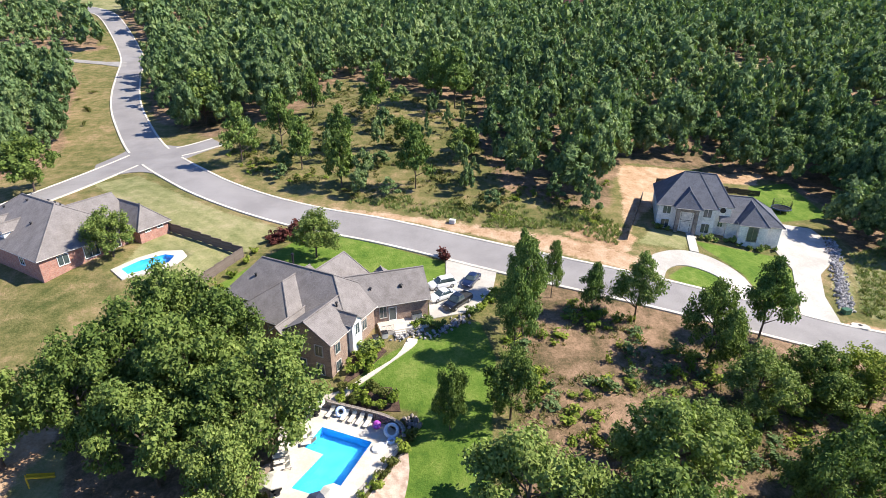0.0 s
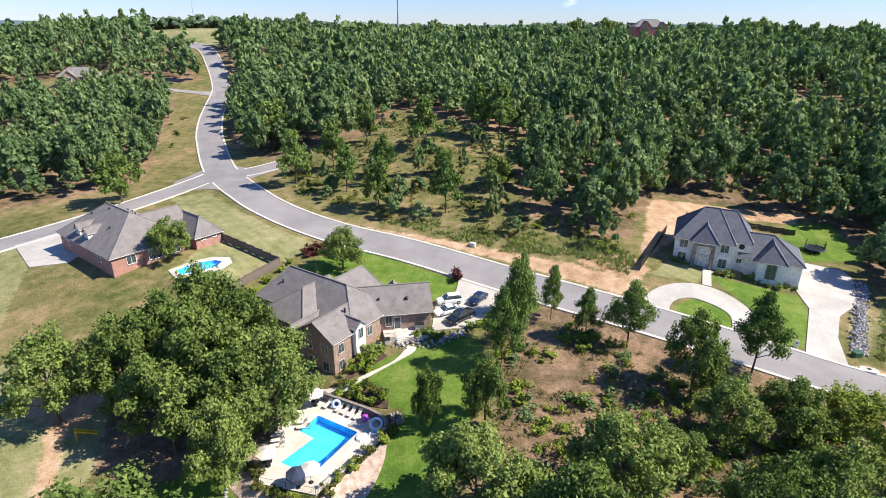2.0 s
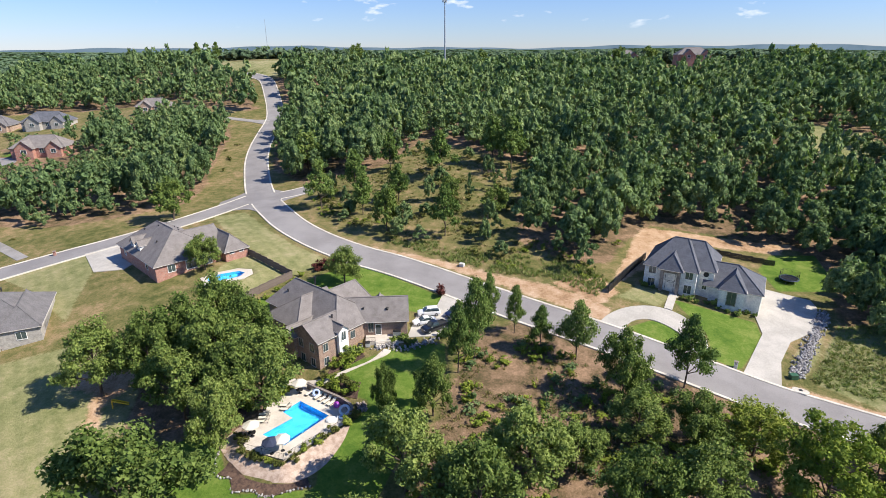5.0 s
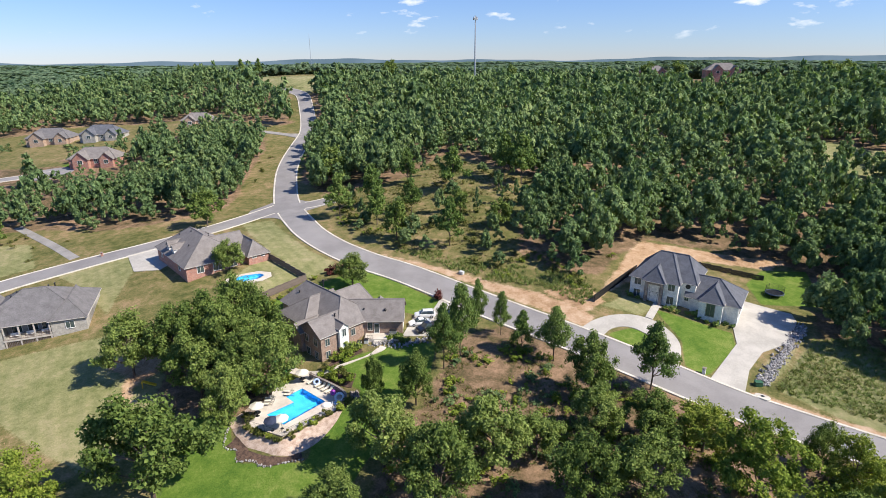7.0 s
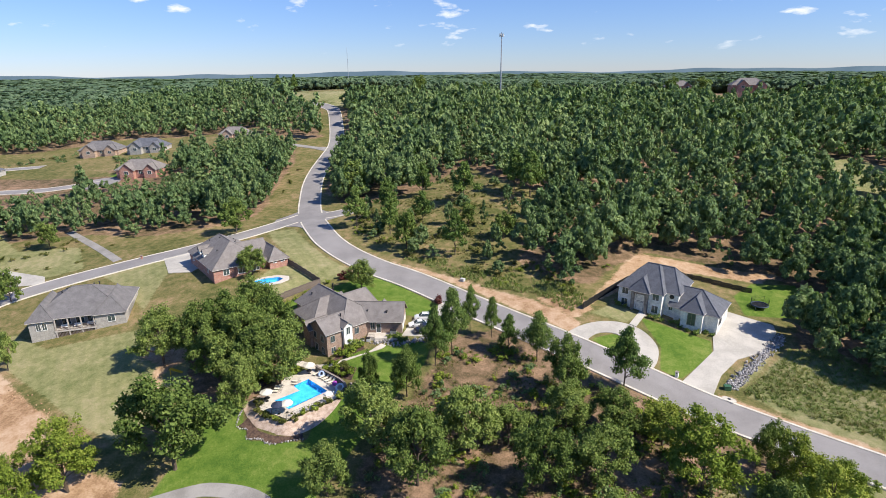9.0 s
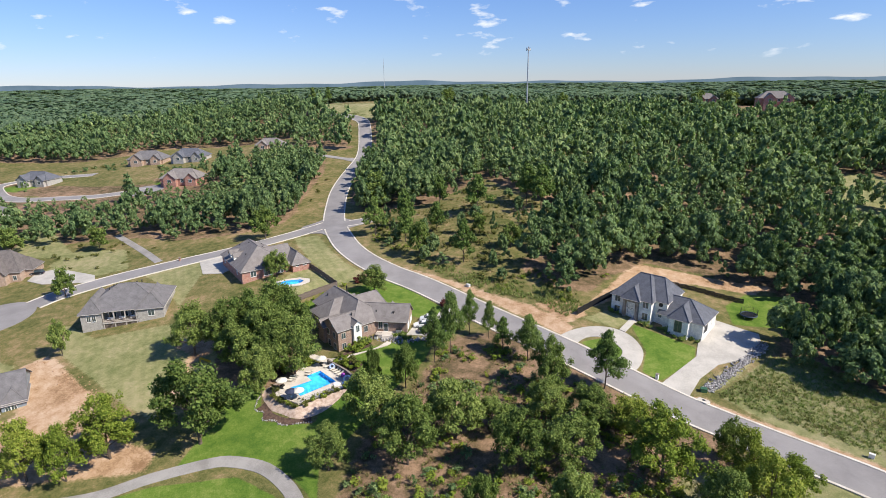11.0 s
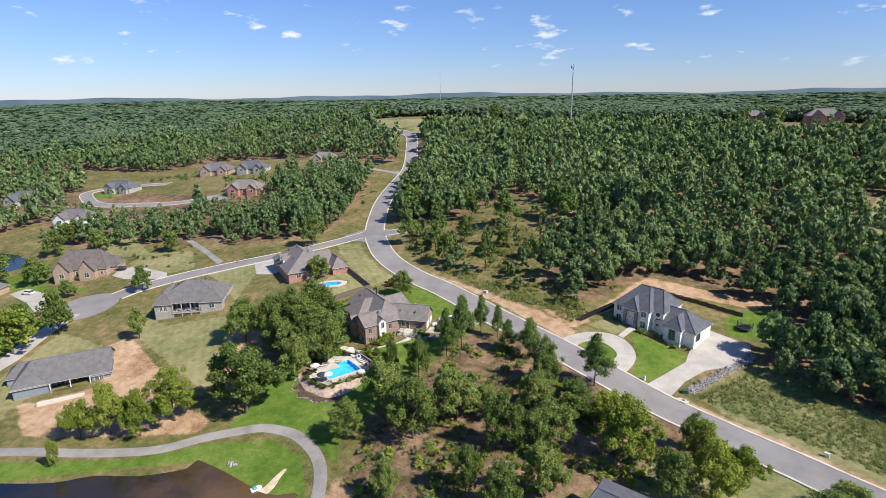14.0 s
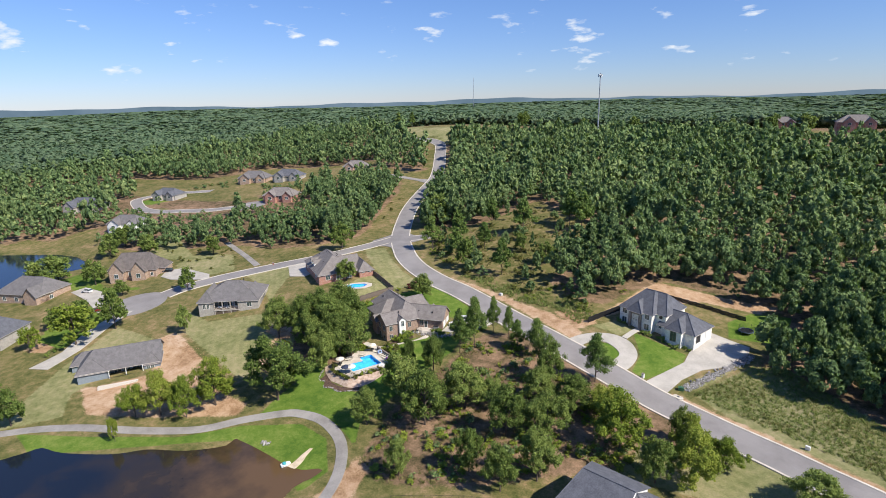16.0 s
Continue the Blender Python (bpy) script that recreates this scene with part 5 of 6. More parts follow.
# ---- woods ----
def wood_mesh(name, x, y, h, w, templates, material, tints):
    """Many trees from a few crown shapes, as one mesh."""
    cos, faces, tint, base = [], [], [], 0
    pick = rng.integers(0, len(templates), len(x))
    for i, (tco, tf) in enumerate(templates):
        k = np.flatnonzero(pick == i)
        if not len(k):
            continue
        a = rng.uniform(0, 2 * np.pi, len(k))
        c, s = np.cos(a)[:, None], np.sin(a)[:, None]
        px, py = tco[None, :, 0] * w[k, None], tco[None, :, 1] * w[k, None]
        z = land(x[k], y[k])[:, None] + tco[None, :, 2] * h[k, None]
        co = np.stack([x[k, None] + px * c - py * s, y[k, None] + px * s + py * c, z], -1)
        n = tco.shape[0]
        faces.append((tf[None] + (base + np.arange(len(k)) * n)[:, None, None]).reshape(-1, 3))
        cos.append(co.reshape(-1, 3))
        tint.append(np.repeat(tints[k], n))
        base += len(k) * n
    me = fast_mesh(name, np.concatenate(cos), np.concatenate(faces), material, True)
    at = me.attributes.new("tint", "FLOAT", "POINT")
    at.data.foreach_set("value", np.concatenate(tint).astype(np.float32))
    return me


def templates_of(kind_list, cards, size, clumps, dense=0.0, fat=1.0, subs=4):
    out = []
    for kind in kind_list:
        co, f, cf, c = crown_mesh(kind, kind, cards, size, clumps, dense, subs)
        co[:, :2] *= fat
        out.append((co, joined(f, cf)))
    return out


def scatter(poly, spacing):
    p = np.array(poly)
    xs, ys = np.meshgrid(np.arange(p[:, 0].min(), p[:, 0].max(), spacing), np.arange(p[:, 1].min(), p[:, 1].max(), spacing))
    xs = xs.ravel() + rng.uniform(-0.48, 0.48, xs.size) * spacing
    ys = ys.ravel() + rng.uniform(-0.48, 0.48, ys.size) * spacing
    k = inside(poly, xs, ys)
    for cx, cy, rx, ry in CLEARS:
        k &= ((xs - cx) / rx) ** 2 + ((ys - cy) / ry) ** 2 > 1
    k &= (np.hypot(xs, ys - 50) < 540) & (xs < 330) & (ys > 0.25 * np.abs(xs) - 60)
    for key in ("main", "street", "court"):
        k &= line_gap(LINES[key][::4], xs, ys) > 9
    return xs[k], ys[k]


HERO_T = templates_of(("oak", "pine", "pine", "oak", "pine", "oak"), 950, 0.07, 13, 0.75)
NEAR_T = templates_of(("oak", "oak", "pine", "pine", "oak", "pine", "pine"), 260, 0.1, 9, 0.8)
FAR_T = templates_of(("oak", "oak", "pine", "oak", "pine"), 72, 0.165, 5, 0.85, 1.05)
MASS_T = templates_of(("oak", "oak", "oak", "oak"), 18, 0.3, 3, 1.3, 1.2, 2)
for i, poly in enumerate(WOODS):
    xs, ys = scatter(poly, 5.7 if i < 2 else 6.8)
    hero = ((xs > 5) & (xs < 165) & (ys < 165)) | ((xs < -45) & (xs > -125) & (ys < 190))
    close = (ys < 240) & (xs > -230) & ~hero
    for sel, temps, word in ((hero, HERO_T, "edge of a dense mixed wood of oaks and pines"), (close, NEAR_T, "dense mixed woodland of oaks and pines"), (~close & ~hero, FAR_T, "far woodland covering the hillside")):
        if sel.sum() < 3:
            continue
        n = int(sel.sum())
        stand = 0.5 + 0.25 * np.sin(xs[sel] * 0.083 + ys[sel] * 0.031) + 0.25 * np.sin(ys[sel] * 0.071 - xs[sel] * 0.047)
        h = (6.0 + 12.0 * rng.uniform(0, 1, n) ** 1.4) * (0.82 + 0.3 * stand)
        for cx, cy, rx, ry in LOWS:
            h = np.where(((xs[sel] - cx) / rx) ** 2 + ((ys[sel] - cy) / ry) ** 2 < 1, np.minimum(h, 2.5 + 0.25 * h), h)
        if i in (1, 4):
            h = h * 0.85
        me = wood_mesh("woodland", xs[sel], ys[sel], h, h ** 0.75 * 1.55 * rng.uniform(0.55, 1.05, n), temps, LEAF_WOODS, np.clip(0.55 * rng.uniform(0, 1, n) + 0.45 * stand, 0.01, 0.99))
        tagged(new("woodland", me), word, "woodland", kind="stuff")
# woods out to the horizon, thinning into clumps
r, ang = [], []
rad = 520.0
while rad < 4700:
    step = rad / (60 if rad < 1300 else 40)
    m = int(rad * 2.55 / step)
    ang.append(np.linspace(-1.5, 1.05, m) + rng.uniform(-0.5, 0.5, m) * step / rad)
    r.append(np.full(m, rad) + rng.uniform(-0.5, 0.5, m) * step)
    rad += step
r, ang = np.concatenate(r), np.concatenate(ang)
xs, ys = r * np.sin(ang), 50 + r * np.cos(ang)
w = np.where(r < 1300, r / 60, r / 40) * 1.6
me = wood_mesh("woodland", xs, ys, rng.uniform(10, 15, len(xs)) + r / 600, w, MASS_T, LEAF_HAZED, rng.uniform(0, 1, len(xs)))
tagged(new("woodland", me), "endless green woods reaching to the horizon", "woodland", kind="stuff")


# ---- undergrowth and shrubs ----
SHRUBS = []
for k in range(4):
    c = np.column_stack([rng.normal(0, 0.24, 9), rng.normal(0, 0.24, 9), rng.uniform(0.2, 0.7, 9)])
    q = rng.uniform(0.16, 0.3, 9)
    co, f = leaf_cards(c, q, 420, 0.15)
    cc, cf = core_of(c, q, 0.7)
    SHRUBS.append((np.concatenate([co, cc]), joined(f, cf + len(co))))


def shrub(x, y, size, material, label, z=None, tall=1.0):
    co, f = SHRUBS[int(rng.integers(0, 4))]
    key = ("shrub", id(co), material.name)
    if key not in MADE:
        MADE[key] = fast_mesh("shrub", co, f, material)
    ob = new("shrub", MADE[key])
    ob.matrix_basis = pose(x, y, float(shaped(x, y, False)) if z is None else z, 0, 0, float(rng.uniform(0, 360))) @ Matrix.Diagonal((size, size, size * tall, 1))
    return tagged(ob, label, "shrub", "garden shrubs")


MADE = {}
LEAF_RED = foliage("leaf_red", (0.06, 0.02, 0.02), (0.11, 0.035, 0.03), (0.16, 0.06, 0.05))
for row in ("-13.6 55.6 1.1", "-11.8 55.2 1.2", "-10 54.9 1.1", "-8.1 54.3 1.1", "-6.8 54.9 1.3", "-9.4 57 1.2", "-11.8 57 1.0", "-13.4 57 0.9", "-10.8 56 1.3", "-8 55.8 1.2", "-18.9 52 1.6", "-20.2 52.8 1.5", "-21.6 53.4 1.7", "-19.8 40.6 1.1", "-18.4 39.6 1.0",
            "-17.4 37.8 1.1", "-16 37.4 1.0", "-14.2 37.4 1.1", "-12.4 37.2 1.0", "-10.8 37 1.0", "-9.2 38.6 1.1", "-8.4 40.4 1.0", "-7.4 42.2 1.1", "-6.6 43.8 1.0", "-5.8 45.6 1.1", "-4.6 47.6 1.2", "-4.2 49.6 1.3"):
    x, y, s = map(float, row.split())
    shrub(x, y, s * 1.25, LEAF_SHRUB if rng.uniform() < 0.55 else LEAF_LIGHT, "mixed flowering shrub beside the pool deck")
for row in ("-12.4 59.6 1.5", "-11.4 60.8 1.7", "-10.6 61.8 1.5", "-11 63.2 1.8", "-9.8 63.6 1.4", "-12 62 1.3", "-3.6 69 1.2", "-2.6 69.6 1.1", "-4.6 68.6 1.0", "-1.4 68.8 1.2", "3.6 72.6 1.2", "5.2 74 1.3", "6.4 76.2 1.2", "7.6 78.4 1.2", "-24 49 1.6", "-25.6 47 1.5", "-22.6 47.6 1.4"):
    x, y, s = map(float, row.split())
    shrub(x, y, s * 1.3, LEAF_LIGHT if rng.uniform() < 0.6 else LEAF_OAK, "green garden shrub by the brick house")
for row in ("-34.8 84 0.9", "-35.5 79.4 0.9", "-36.4 75.8 0.9", "-37.4 73.2 0.9", "-34.2 87.4 0.9", "-40 69 0.9"):
    x, y, s = map(float, row.split())
    shrub(x, y, s * 1.4, LEAF_LIGHT, "small young evergreen along the fence", tall=1.2)
for row in ("-0.8 88 1.9", "-30.8 92.4 2.0", "-29.4 95.2 2.2", "-32.8 92 1.8", "-27.8 93.6 1.8"):
    x, y, s = map(float, row.split())
    shrub(x, y, s * 1.3, LEAF_RED, "dark red-leaved shrub at the lawn's edge")
for k, (u, v) in enumerate(((0.6, -1.3), (2.2, -1.3), (8.8, -1.8), (10.2, -1.9), (11.6, -1.8), (13.4, -0.9), (14.8, -0.2), (16, -1.6), (17.8, -1.7), (19.6, -1.6), (21.4, 0.2), (22.8, 0.3))):
    p = pose(42.2, 105, 0, 0, 0, -15) @ Vector((u, v, 0))
    shrub(p.x, p.y, 1.0 + 0.5 * (k % 3 == 0), LEAF_OAK, "clipped green shrub against the white brick front")

for k in range(9):
    shrub(-125.5 + 2.2 * k, 22 - 3.1 * k, 1.3, LEAF_OAK, "small dark evergreen in a row along the drive", tall=1.4)


def scrub(name, polys, spacing, h, w, material, label, keep=1.0, temps=None, patchy=-0.2):
    """Wild growth scattered over an area, as one mesh."""
    temps = temps or SCRUB_T
    X, Y = [], []
    for poly in polys:
        xs, ys = scatter(poly, spacing)
        k = (rng.uniform(0, 1, len(xs)) < keep) & (np.sin(xs * 0.31 + ys * 0.17) + np.sin(ys * 0.43 - xs * 0.21) + rng.normal(0, 0.6, len(xs)) > patchy)
        for pts in TRAILS:
            k &= line_gap(pts, xs, ys) > 2.2
        for key in ("main", "street", "stub"):
            k &= line_gap(LINES[key][::3], xs, ys) > ROADS[key][1] / 2 + 1.0
        X.append(xs[k])
        Y.append(ys[k])
    xs, ys = np.concatenate(X), np.concatenate(Y)
    n = len(xs)
    me = wood_mesh(name, xs, ys, rng.uniform(h[0], h[1], n), rng.uniform(w[0], w[1], n), temps, material, rng.uniform(0, 1, n))
    return tagged(new(name, me), label, name, kind="stuff")


SCRUB_T = []
for k in range(3):
    c = np.column_stack([rng.normal(0, 0.22, 6), rng.normal(0, 0.22, 6), rng.uniform(0.15, 0.6, 6)])
    SCRUB_T.append(leaf_cards(c, rng.uniform(0.16, 0.3, 6), 110, 0.16))
TUFT_T = []
for k in range(3):
    n = 16
    a, r = rng.uniform(0, 6.28, n), rng.uniform(0, 0.5, n)
    p = np.column_stack([r * np.cos(a), r * np.sin(a), np.zeros(n)])
    lean = np.column_stack([rng.normal(0, 0.3, n), rng.normal(0, 0.3, n), rng.uniform(0.6, 1.0, n)])
    side = np.column_stack([-np.sin(a), np.cos(a), np.zeros(n)]) * 0.07
    co = np.stack([p - side, p + side, p + lean], 1).reshape(-1, 3)
    TUFT_T.append((co, np.arange(n * 3).reshape(-1, 3)))
GRASS = foliage("wild_grass", (0.09, 0.12, 0.035), (0.17, 0.17, 0.06), (0.29, 0.23, 0.11))
GREEN_GRASS = foliage("green_grass", (0.13, 0.19, 0.05), (0.21, 0.26, 0.08), (0.38, 0.33, 0.16))
GLADE = [(-60, 140), (-55, 155), (-42, 170), (-40, 210), (-16, 185), (8, 176), (8, 142), (14, 122), (30, 114), (34, 104), (22, 106), (8, 105), (-12, 110), (-28, 113), (-45, 122)]
LOT = [(9, 76), (17, 82), (45, 72), (70, 64), (84, 58), (72, 44), (58, 40), (40, 24), (24, 14), (14, 16), (9, 34), (9, 56)]
MEADOW = [(70, 80), (80, 100), (88, 104), (112, 84), (150, 62), (140, 52), (106, 63), (86, 71)]
scrub("undergrowth", [LOT], 2.1, (0.7, 2.4), (1.2, 2.8), LEAF_LIGHT, "yellow-green undergrowth of saplings and bushes under the trees", 0.6)
scrub("undergrowth", [LOT], 2.6, (0.8, 3.0), (1.2, 3.0), LEAF_WOODS, "green undergrowth of saplings and bushes under the trees", 0.5)
scrub("undergrowth", [GLADE], 3.6, (0.6, 2.4), (1.0, 2.8), LEAF_SHRUB, "low scrub scattered over the dry clearing", 0.6)
scrub("undergrowth", [[(-60, 128), (-45, 122), (-28, 114), (-26, 120), (-44, 132), (-55, 145)], [(8, 112), (30, 112), (40, 130), (30, 116), (14, 118)], [(12, 100), (22, 104), (33, 102), (34, 108), (20, 112), (8, 106)]], 2.2, (0.6, 1.6), (1.0, 2.2), LEAF_LIGHT, "pale green bushes along the wood's edge", 0.6)
scrub("undergrowth", [[(-126, 62), (-118, 76), (-130, 96), (-175, 100), (-200, 80), (-160, 72)], [(-255, 172), (-300, 168), (-320, 190), (-290, 215), (-262, 200)], [(-110, 150), (-128, 185), (-140, 215), (-128, 205), (-108, 160)]], 4.0, (0.6, 2.2), (1.2, 3.0), LEAF_SHRUB, "scrub on the rough ground beyond the street", 0.5)
scrub("undergrowth", [[(-335, 88), (-262, 92), (-196, 104), (-186, 150), (-230, 205), (-300, 212), (-335, 150)]], 5.0, (0.9, 4.0), (2.0, 4.5), LEAF_WOODS, "green brush round the distant court", 0.7, None, -0.9)
scrub("young_trees", [GLADE], 8.0, (3.5, 9.5), (2.8, 5.4), LEAF_WOODS, "young pines and oaks dotted over the clearing", 0.66, HERO_T, -0.6)
scrub("tall_grass", [MEADOW], 0.9, (0.3, 0.8), (0.9, 1.7), GREEN_GRASS, "tall green meadow grass beside the road", 1.0, TUFT_T, -2.0)
scrub("tall_grass", [MEADOW], 1.3, (0.35, 0.8), (0.9, 1.7), GRASS, "straw-coloured grass among the green meadow", 0.8, TUFT_T, 0.2)
scrub("tall_grass", [GLADE], 1.5, (0.35, 0.8), (0.9, 1.8), GRASS, "dry straw-coloured grass in the clearing", 0.9, TUFT_T)
scrub("tall_grass", [[(6, 100.5), (22, 101), (32, 96), (35, 103), (28, 109), (12, 110)], [(-25, 109), (-10, 105), (4, 102), (8, 109), (-10, 113)]], 0.8, (0.5, 1.2), (0.9, 1.6), GREEN_GRASS, "tall weeds on the bank above the road", 0.9, TUFT_T, -1.2)
scrub("tall_grass", [LOT], 1.2, (0.3, 0.7), (0.8, 1.6), GRASS, "dry grass among leaf litter on the wooded lot", 0.85, TUFT_T)


# ---- fences and walls ----
def panel_fence(points, height, material, label, lift=0.0, width=2.4):
    ob = thing("fence", label, "fence", pose(points[0][0], points[0][1], 0))
    w, n = width, 12

    def stock(name, *row, bevel=0.0):
        me = bpy.data.meshes.new(name)
        bm = boxes(row, bevel=bevel)
        bm.to_mesh(me)
        bm.free()
        me.materials.append(material)
        return me
    board, post = stock("board", -w / n * 0.46, w / n * 0.46, -0.012, 0.012, 0.05, height), stock("post", -0.06, 0.06, -0.06, 0.06, -0.5, height + 0.12, bevel=0.015)
    rail, cap = stock("rail", -w / 2, w / 2, 0.016, 0.06, 0, 0.09), stock("cap", -w / 2, w / 2, -0.05, 0.06, height, height + 0.035)
    x0, y0 = points[0]
    for a, b in zip(points, points[1:]):
        d = math.dist(a, b)
        m = max(1, round(d / w))
        turn = math.degrees(math.atan2(b[1] - a[1], b[0] - a[0]))
        for k in range(m):
            t = (k + 0.5) / m
            x, y = a[0] + (b[0] - a[0]) * t, a[1] + (b[1] - a[1]) * t
            run = d / m / w
            rows = [("post", post, k / m, 0, 1), ("cap", cap, t, 0, run), ("rail", rail, t, 0.35, run), ("rail", rail, t, height - 0.3, run)]
            rows += [("board", board, (k + (q + 0.5) / n) / m, -0.02 * (q % 3 == 0), run) for q in range(n)]
            for name, me, tt, dz, sx in rows:
                px, py = a[0] + (b[0] - a[0]) * tt, a[1] + (b[1] - a[1]) * tt
                o = new(name, me)
                o.parent = ob
                o.matrix_basis = pose(px - x0, py - y0, float(land(x, y) if name != "post" else land(px, py)) + lift + dz, 0, 0, turn) @ Matrix.Diagonal((sx, 1, 1, 1))
    return ob


panel_fence([(-53, 92.8), (-35.9, 86), (-41.5, 71.4)], 1.85, TIMBER, "weathered grey-brown wooden privacy fence")
panel_fence([(34.6, 98), (43.4, 118)], 1.8, DARK, "dark panel fence beside the white house")
panel_fence([(50, 128.6), (62, 128.4), (74.5, 126.6)], 1.4, DARK, "low dark fence behind the white house")


def rail_fence(points, height, label, z=None, gap=0.22):
    """A thin black metal fence."""
    ob = thing("metal_fence", label, "fence", pose(points[0][0], points[0][1], 0))
    x0, y0 = points[0]
    for a, b in zip(points, points[1:]):
        za, zb = (float(land(*p)) if z is None else z for p in (a, b))
        p, q = Vector((a[0] - x0, a[1] - y0, za)), Vector((b[0] - x0, b[1] - y0, zb))
        for h in (0.12, height):
            part("rail", tube(bmesh.new(), p + Vector((0, 0, h)), q + Vector((0, 0, h)), 0.022, 0.022, 5), DARK, ob)
        part("post", tube(bmesh.new(), p, p + Vector((0, 0, height + 0.1)), 0.035, 0.035, 6), DARK, ob)
        bm, n = bmesh.new(), max(2, int((q - p).length / gap))
        for k in range(1, n):
            c = p.lerp(q, k / n)
            tube(bm, c, c + Vector((0, 0, height)), 0.011, 0.011, 4)
        tagged(part("pickets", bm, DARK, ob), kind="stuff")
    return ob


rail_fence([(-5.2, 47.4), (-6.8, 44.2), (-8.4, 41.2), (-10.1, 37.8), (-13.8, 38), (-17.5, 38.3), (-18.8, 43), (-19.6, 47.4)], 1.2, "thin black metal fence round the pool deck", DECK_Z - 0.05)
rail_fence([(28, 11.2), (34, 14.6), (41, 18.4), (49, 21.5)], 1.2, "low black metal fence at the lot's edge")

BLOCK = plain("wall_block", (0.14, 0.115, 0.1), (0.3, 0.25, 0.22), 1.2, 0.95)

PALE_BLOCK = plain("pale_block", (0.55, 0.51, 0.46), (0.7, 0.66, 0.6), 1.2, 0.95)


def block_wall(points, z0, z1, label, thick=0.35, material=BLOCK, top=None):
    """A dry-laid wall of single blocks with a capstone on top."""
    ob = thing("retaining_wall", label, "wall", pose(points[0][0], points[0][1], 0))
    x0, y0 = points[0]
    line = smooth_line(points, 0.6)
    rows = max(1, round((z1 - z0) / 0.3))
    bm = boxes((-0.28, 0.28, -thick / 2, thick / 2, 0, 0.28), bevel=0.03)
    block = bpy.data.meshes.new("stone_block")
    bm.to_mesh(block)
    bm.free()
    block.materials.append(material)
    bm = boxes((-0.31, 0.31, -thick / 2 - 0.05, thick / 2 + 0.05, 0, 0.09), bevel=0.02)
    cap = bpy.data.meshes.new("capstone")
    bm.to_mesh(cap)
    bm.free()
    cap.materials.append(top or STONE)
    for k, (a, b) in enumerate(zip(line, line[1:])):
        turn = math.degrees(math.atan2(b[1] - a[1], b[0] - a[0]))
        for r in range(rows):
            f = 0.5 if r % 2 else 0.05
            o = new("stone_block", block)
            o.parent = ob
            o.matrix_basis = pose(a[0] + (b[0] - a[0]) * f - x0, a[1] + (b[1] - a[1]) * f - y0, z0 + r * (z1 - z0) / rows, 0, 0, turn + float(rng.normal(0, 1.5)))
        o = new("capstone", cap)
        o.parent = ob
        o.matrix_basis = pose((a[0] + b[0]) / 2 - x0, (a[1] + b[1]) / 2 - y0, z1, 0, 0, turn)


block_wall([(-15.4, 54.8), (-14.9, 54.6), (-10.6, 53.3), (-7.4, 52.2), (-5.2, 50.6), (-4.8, 48.6)], DECK_Z - 0.3, DECK_Z + 1.1, "curved dark stone retaining wall behind the pool")
block_wall([(-71.4, -2.6), (-68.6, 1.8), (-66, 6.2)], float(land(-69, 2)) - 0.3, float(land(-69, 2)) + 0.8, "low pale block wall beside the bare earth", 0.5, PALE_BLOCK, PALE_BLOCK)


def stones(name, line, n, spread, size, material, label, lift=0.0):
    """Loose rocks tumbled along a line."""
    pts = smooth_line(line, 0.5)
    v = np.array(ICO)
    cos, faces = [], []
    for k in range(n):
        p = pts[int(rng.integers(0, len(pts)))] + rng.normal(0, spread, 2)
        s = size * rng.uniform(0.5, 1.3)
        rot = np.array(Euler(rng.uniform(0, 6, 3)).to_matrix())
        co = (v * rng.uniform(0.7, 1.2, (12, 1)) * [1, 0.8, 0.65]) @ rot.T * s
        cos.append(co + [p[0], p[1], float(shaped(*p, False)) + s * 0.35 + lift + abs(rng.normal(0, 0.08))])
        faces.append(np.array(ICO_F) + 12 * k)
    return tagged(new(name, fast_mesh(name, np.concatenate(cos), np.concatenate(faces), material)), label, "rocks", kind="stuff")


def rock_build(nt, b):
    geo = nt.nodes.new("ShaderNodeNewGeometry")
    f = math_of(nt, "ADD", math_of(nt, "MULTIPLY", geo.outputs["Random Per Island"], 0.7), math_of(nt, "MULTIPLY", noise_of(nt, 4.0), 0.3))
    nt.links.new(ramp(nt, f, [(0.1, (0.16, 0.15, 0.145)), (0.5, (0.32, 0.3, 0.29)), (0.9, (0.5, 0.48, 0.46))]), b.inputs["Base Color"])
    b.inputs["Roughness"].default_value = 0.9


ROCK = mat("rock", rock_build)
stones("riprap", [(68.0, 81.7), (70.6, 87.3), (75.2, 96.8), (79.1, 105.4)], 760, 0.62, 0.3, ROCK, "grey riprap rocks lining the ditch beside the lawn")
stones("bed_edging", [(-22.4, 39.6), (-19.6, 34.6), (-17, 34.4), (-15.4, 32.6), (-13, 33.4), (-10.5, 33), (-8, 34.4), (-5.2, 36)], 110, 0.08, 0.2, ROCK, "pale stones edging the mulch bed")
stones("rock_garden", [(-7.4, 66.2), (-4.6, 67.6), (-2.4, 66.8), (0.4, 69.4), (3, 71.6)], 150, 0.5, 0.3, ROCK, "rocks of the garden bank below the driveway")
stones("rock_pile", [(-12, 9.8), (-10.4, 10)], 46, 0.35, 0.28, ROCK, "pile of grey rocks at the pond's edge")
stones("boulders", [(-4.4, 52.2), (-3.4, 51.4)], 26, 0.4, 0.4, STONE, "brown boulders round the end of the wall")
stones("earth_lumps", [(-86, 26), (-70, 24), (-56, 23)], 60, 1.5, 0.2, plain("clod", (0.3, 0.18, 0.1), (0.5, 0.33, 0.2), 1.0, 0.95), "clods of bare orange earth")


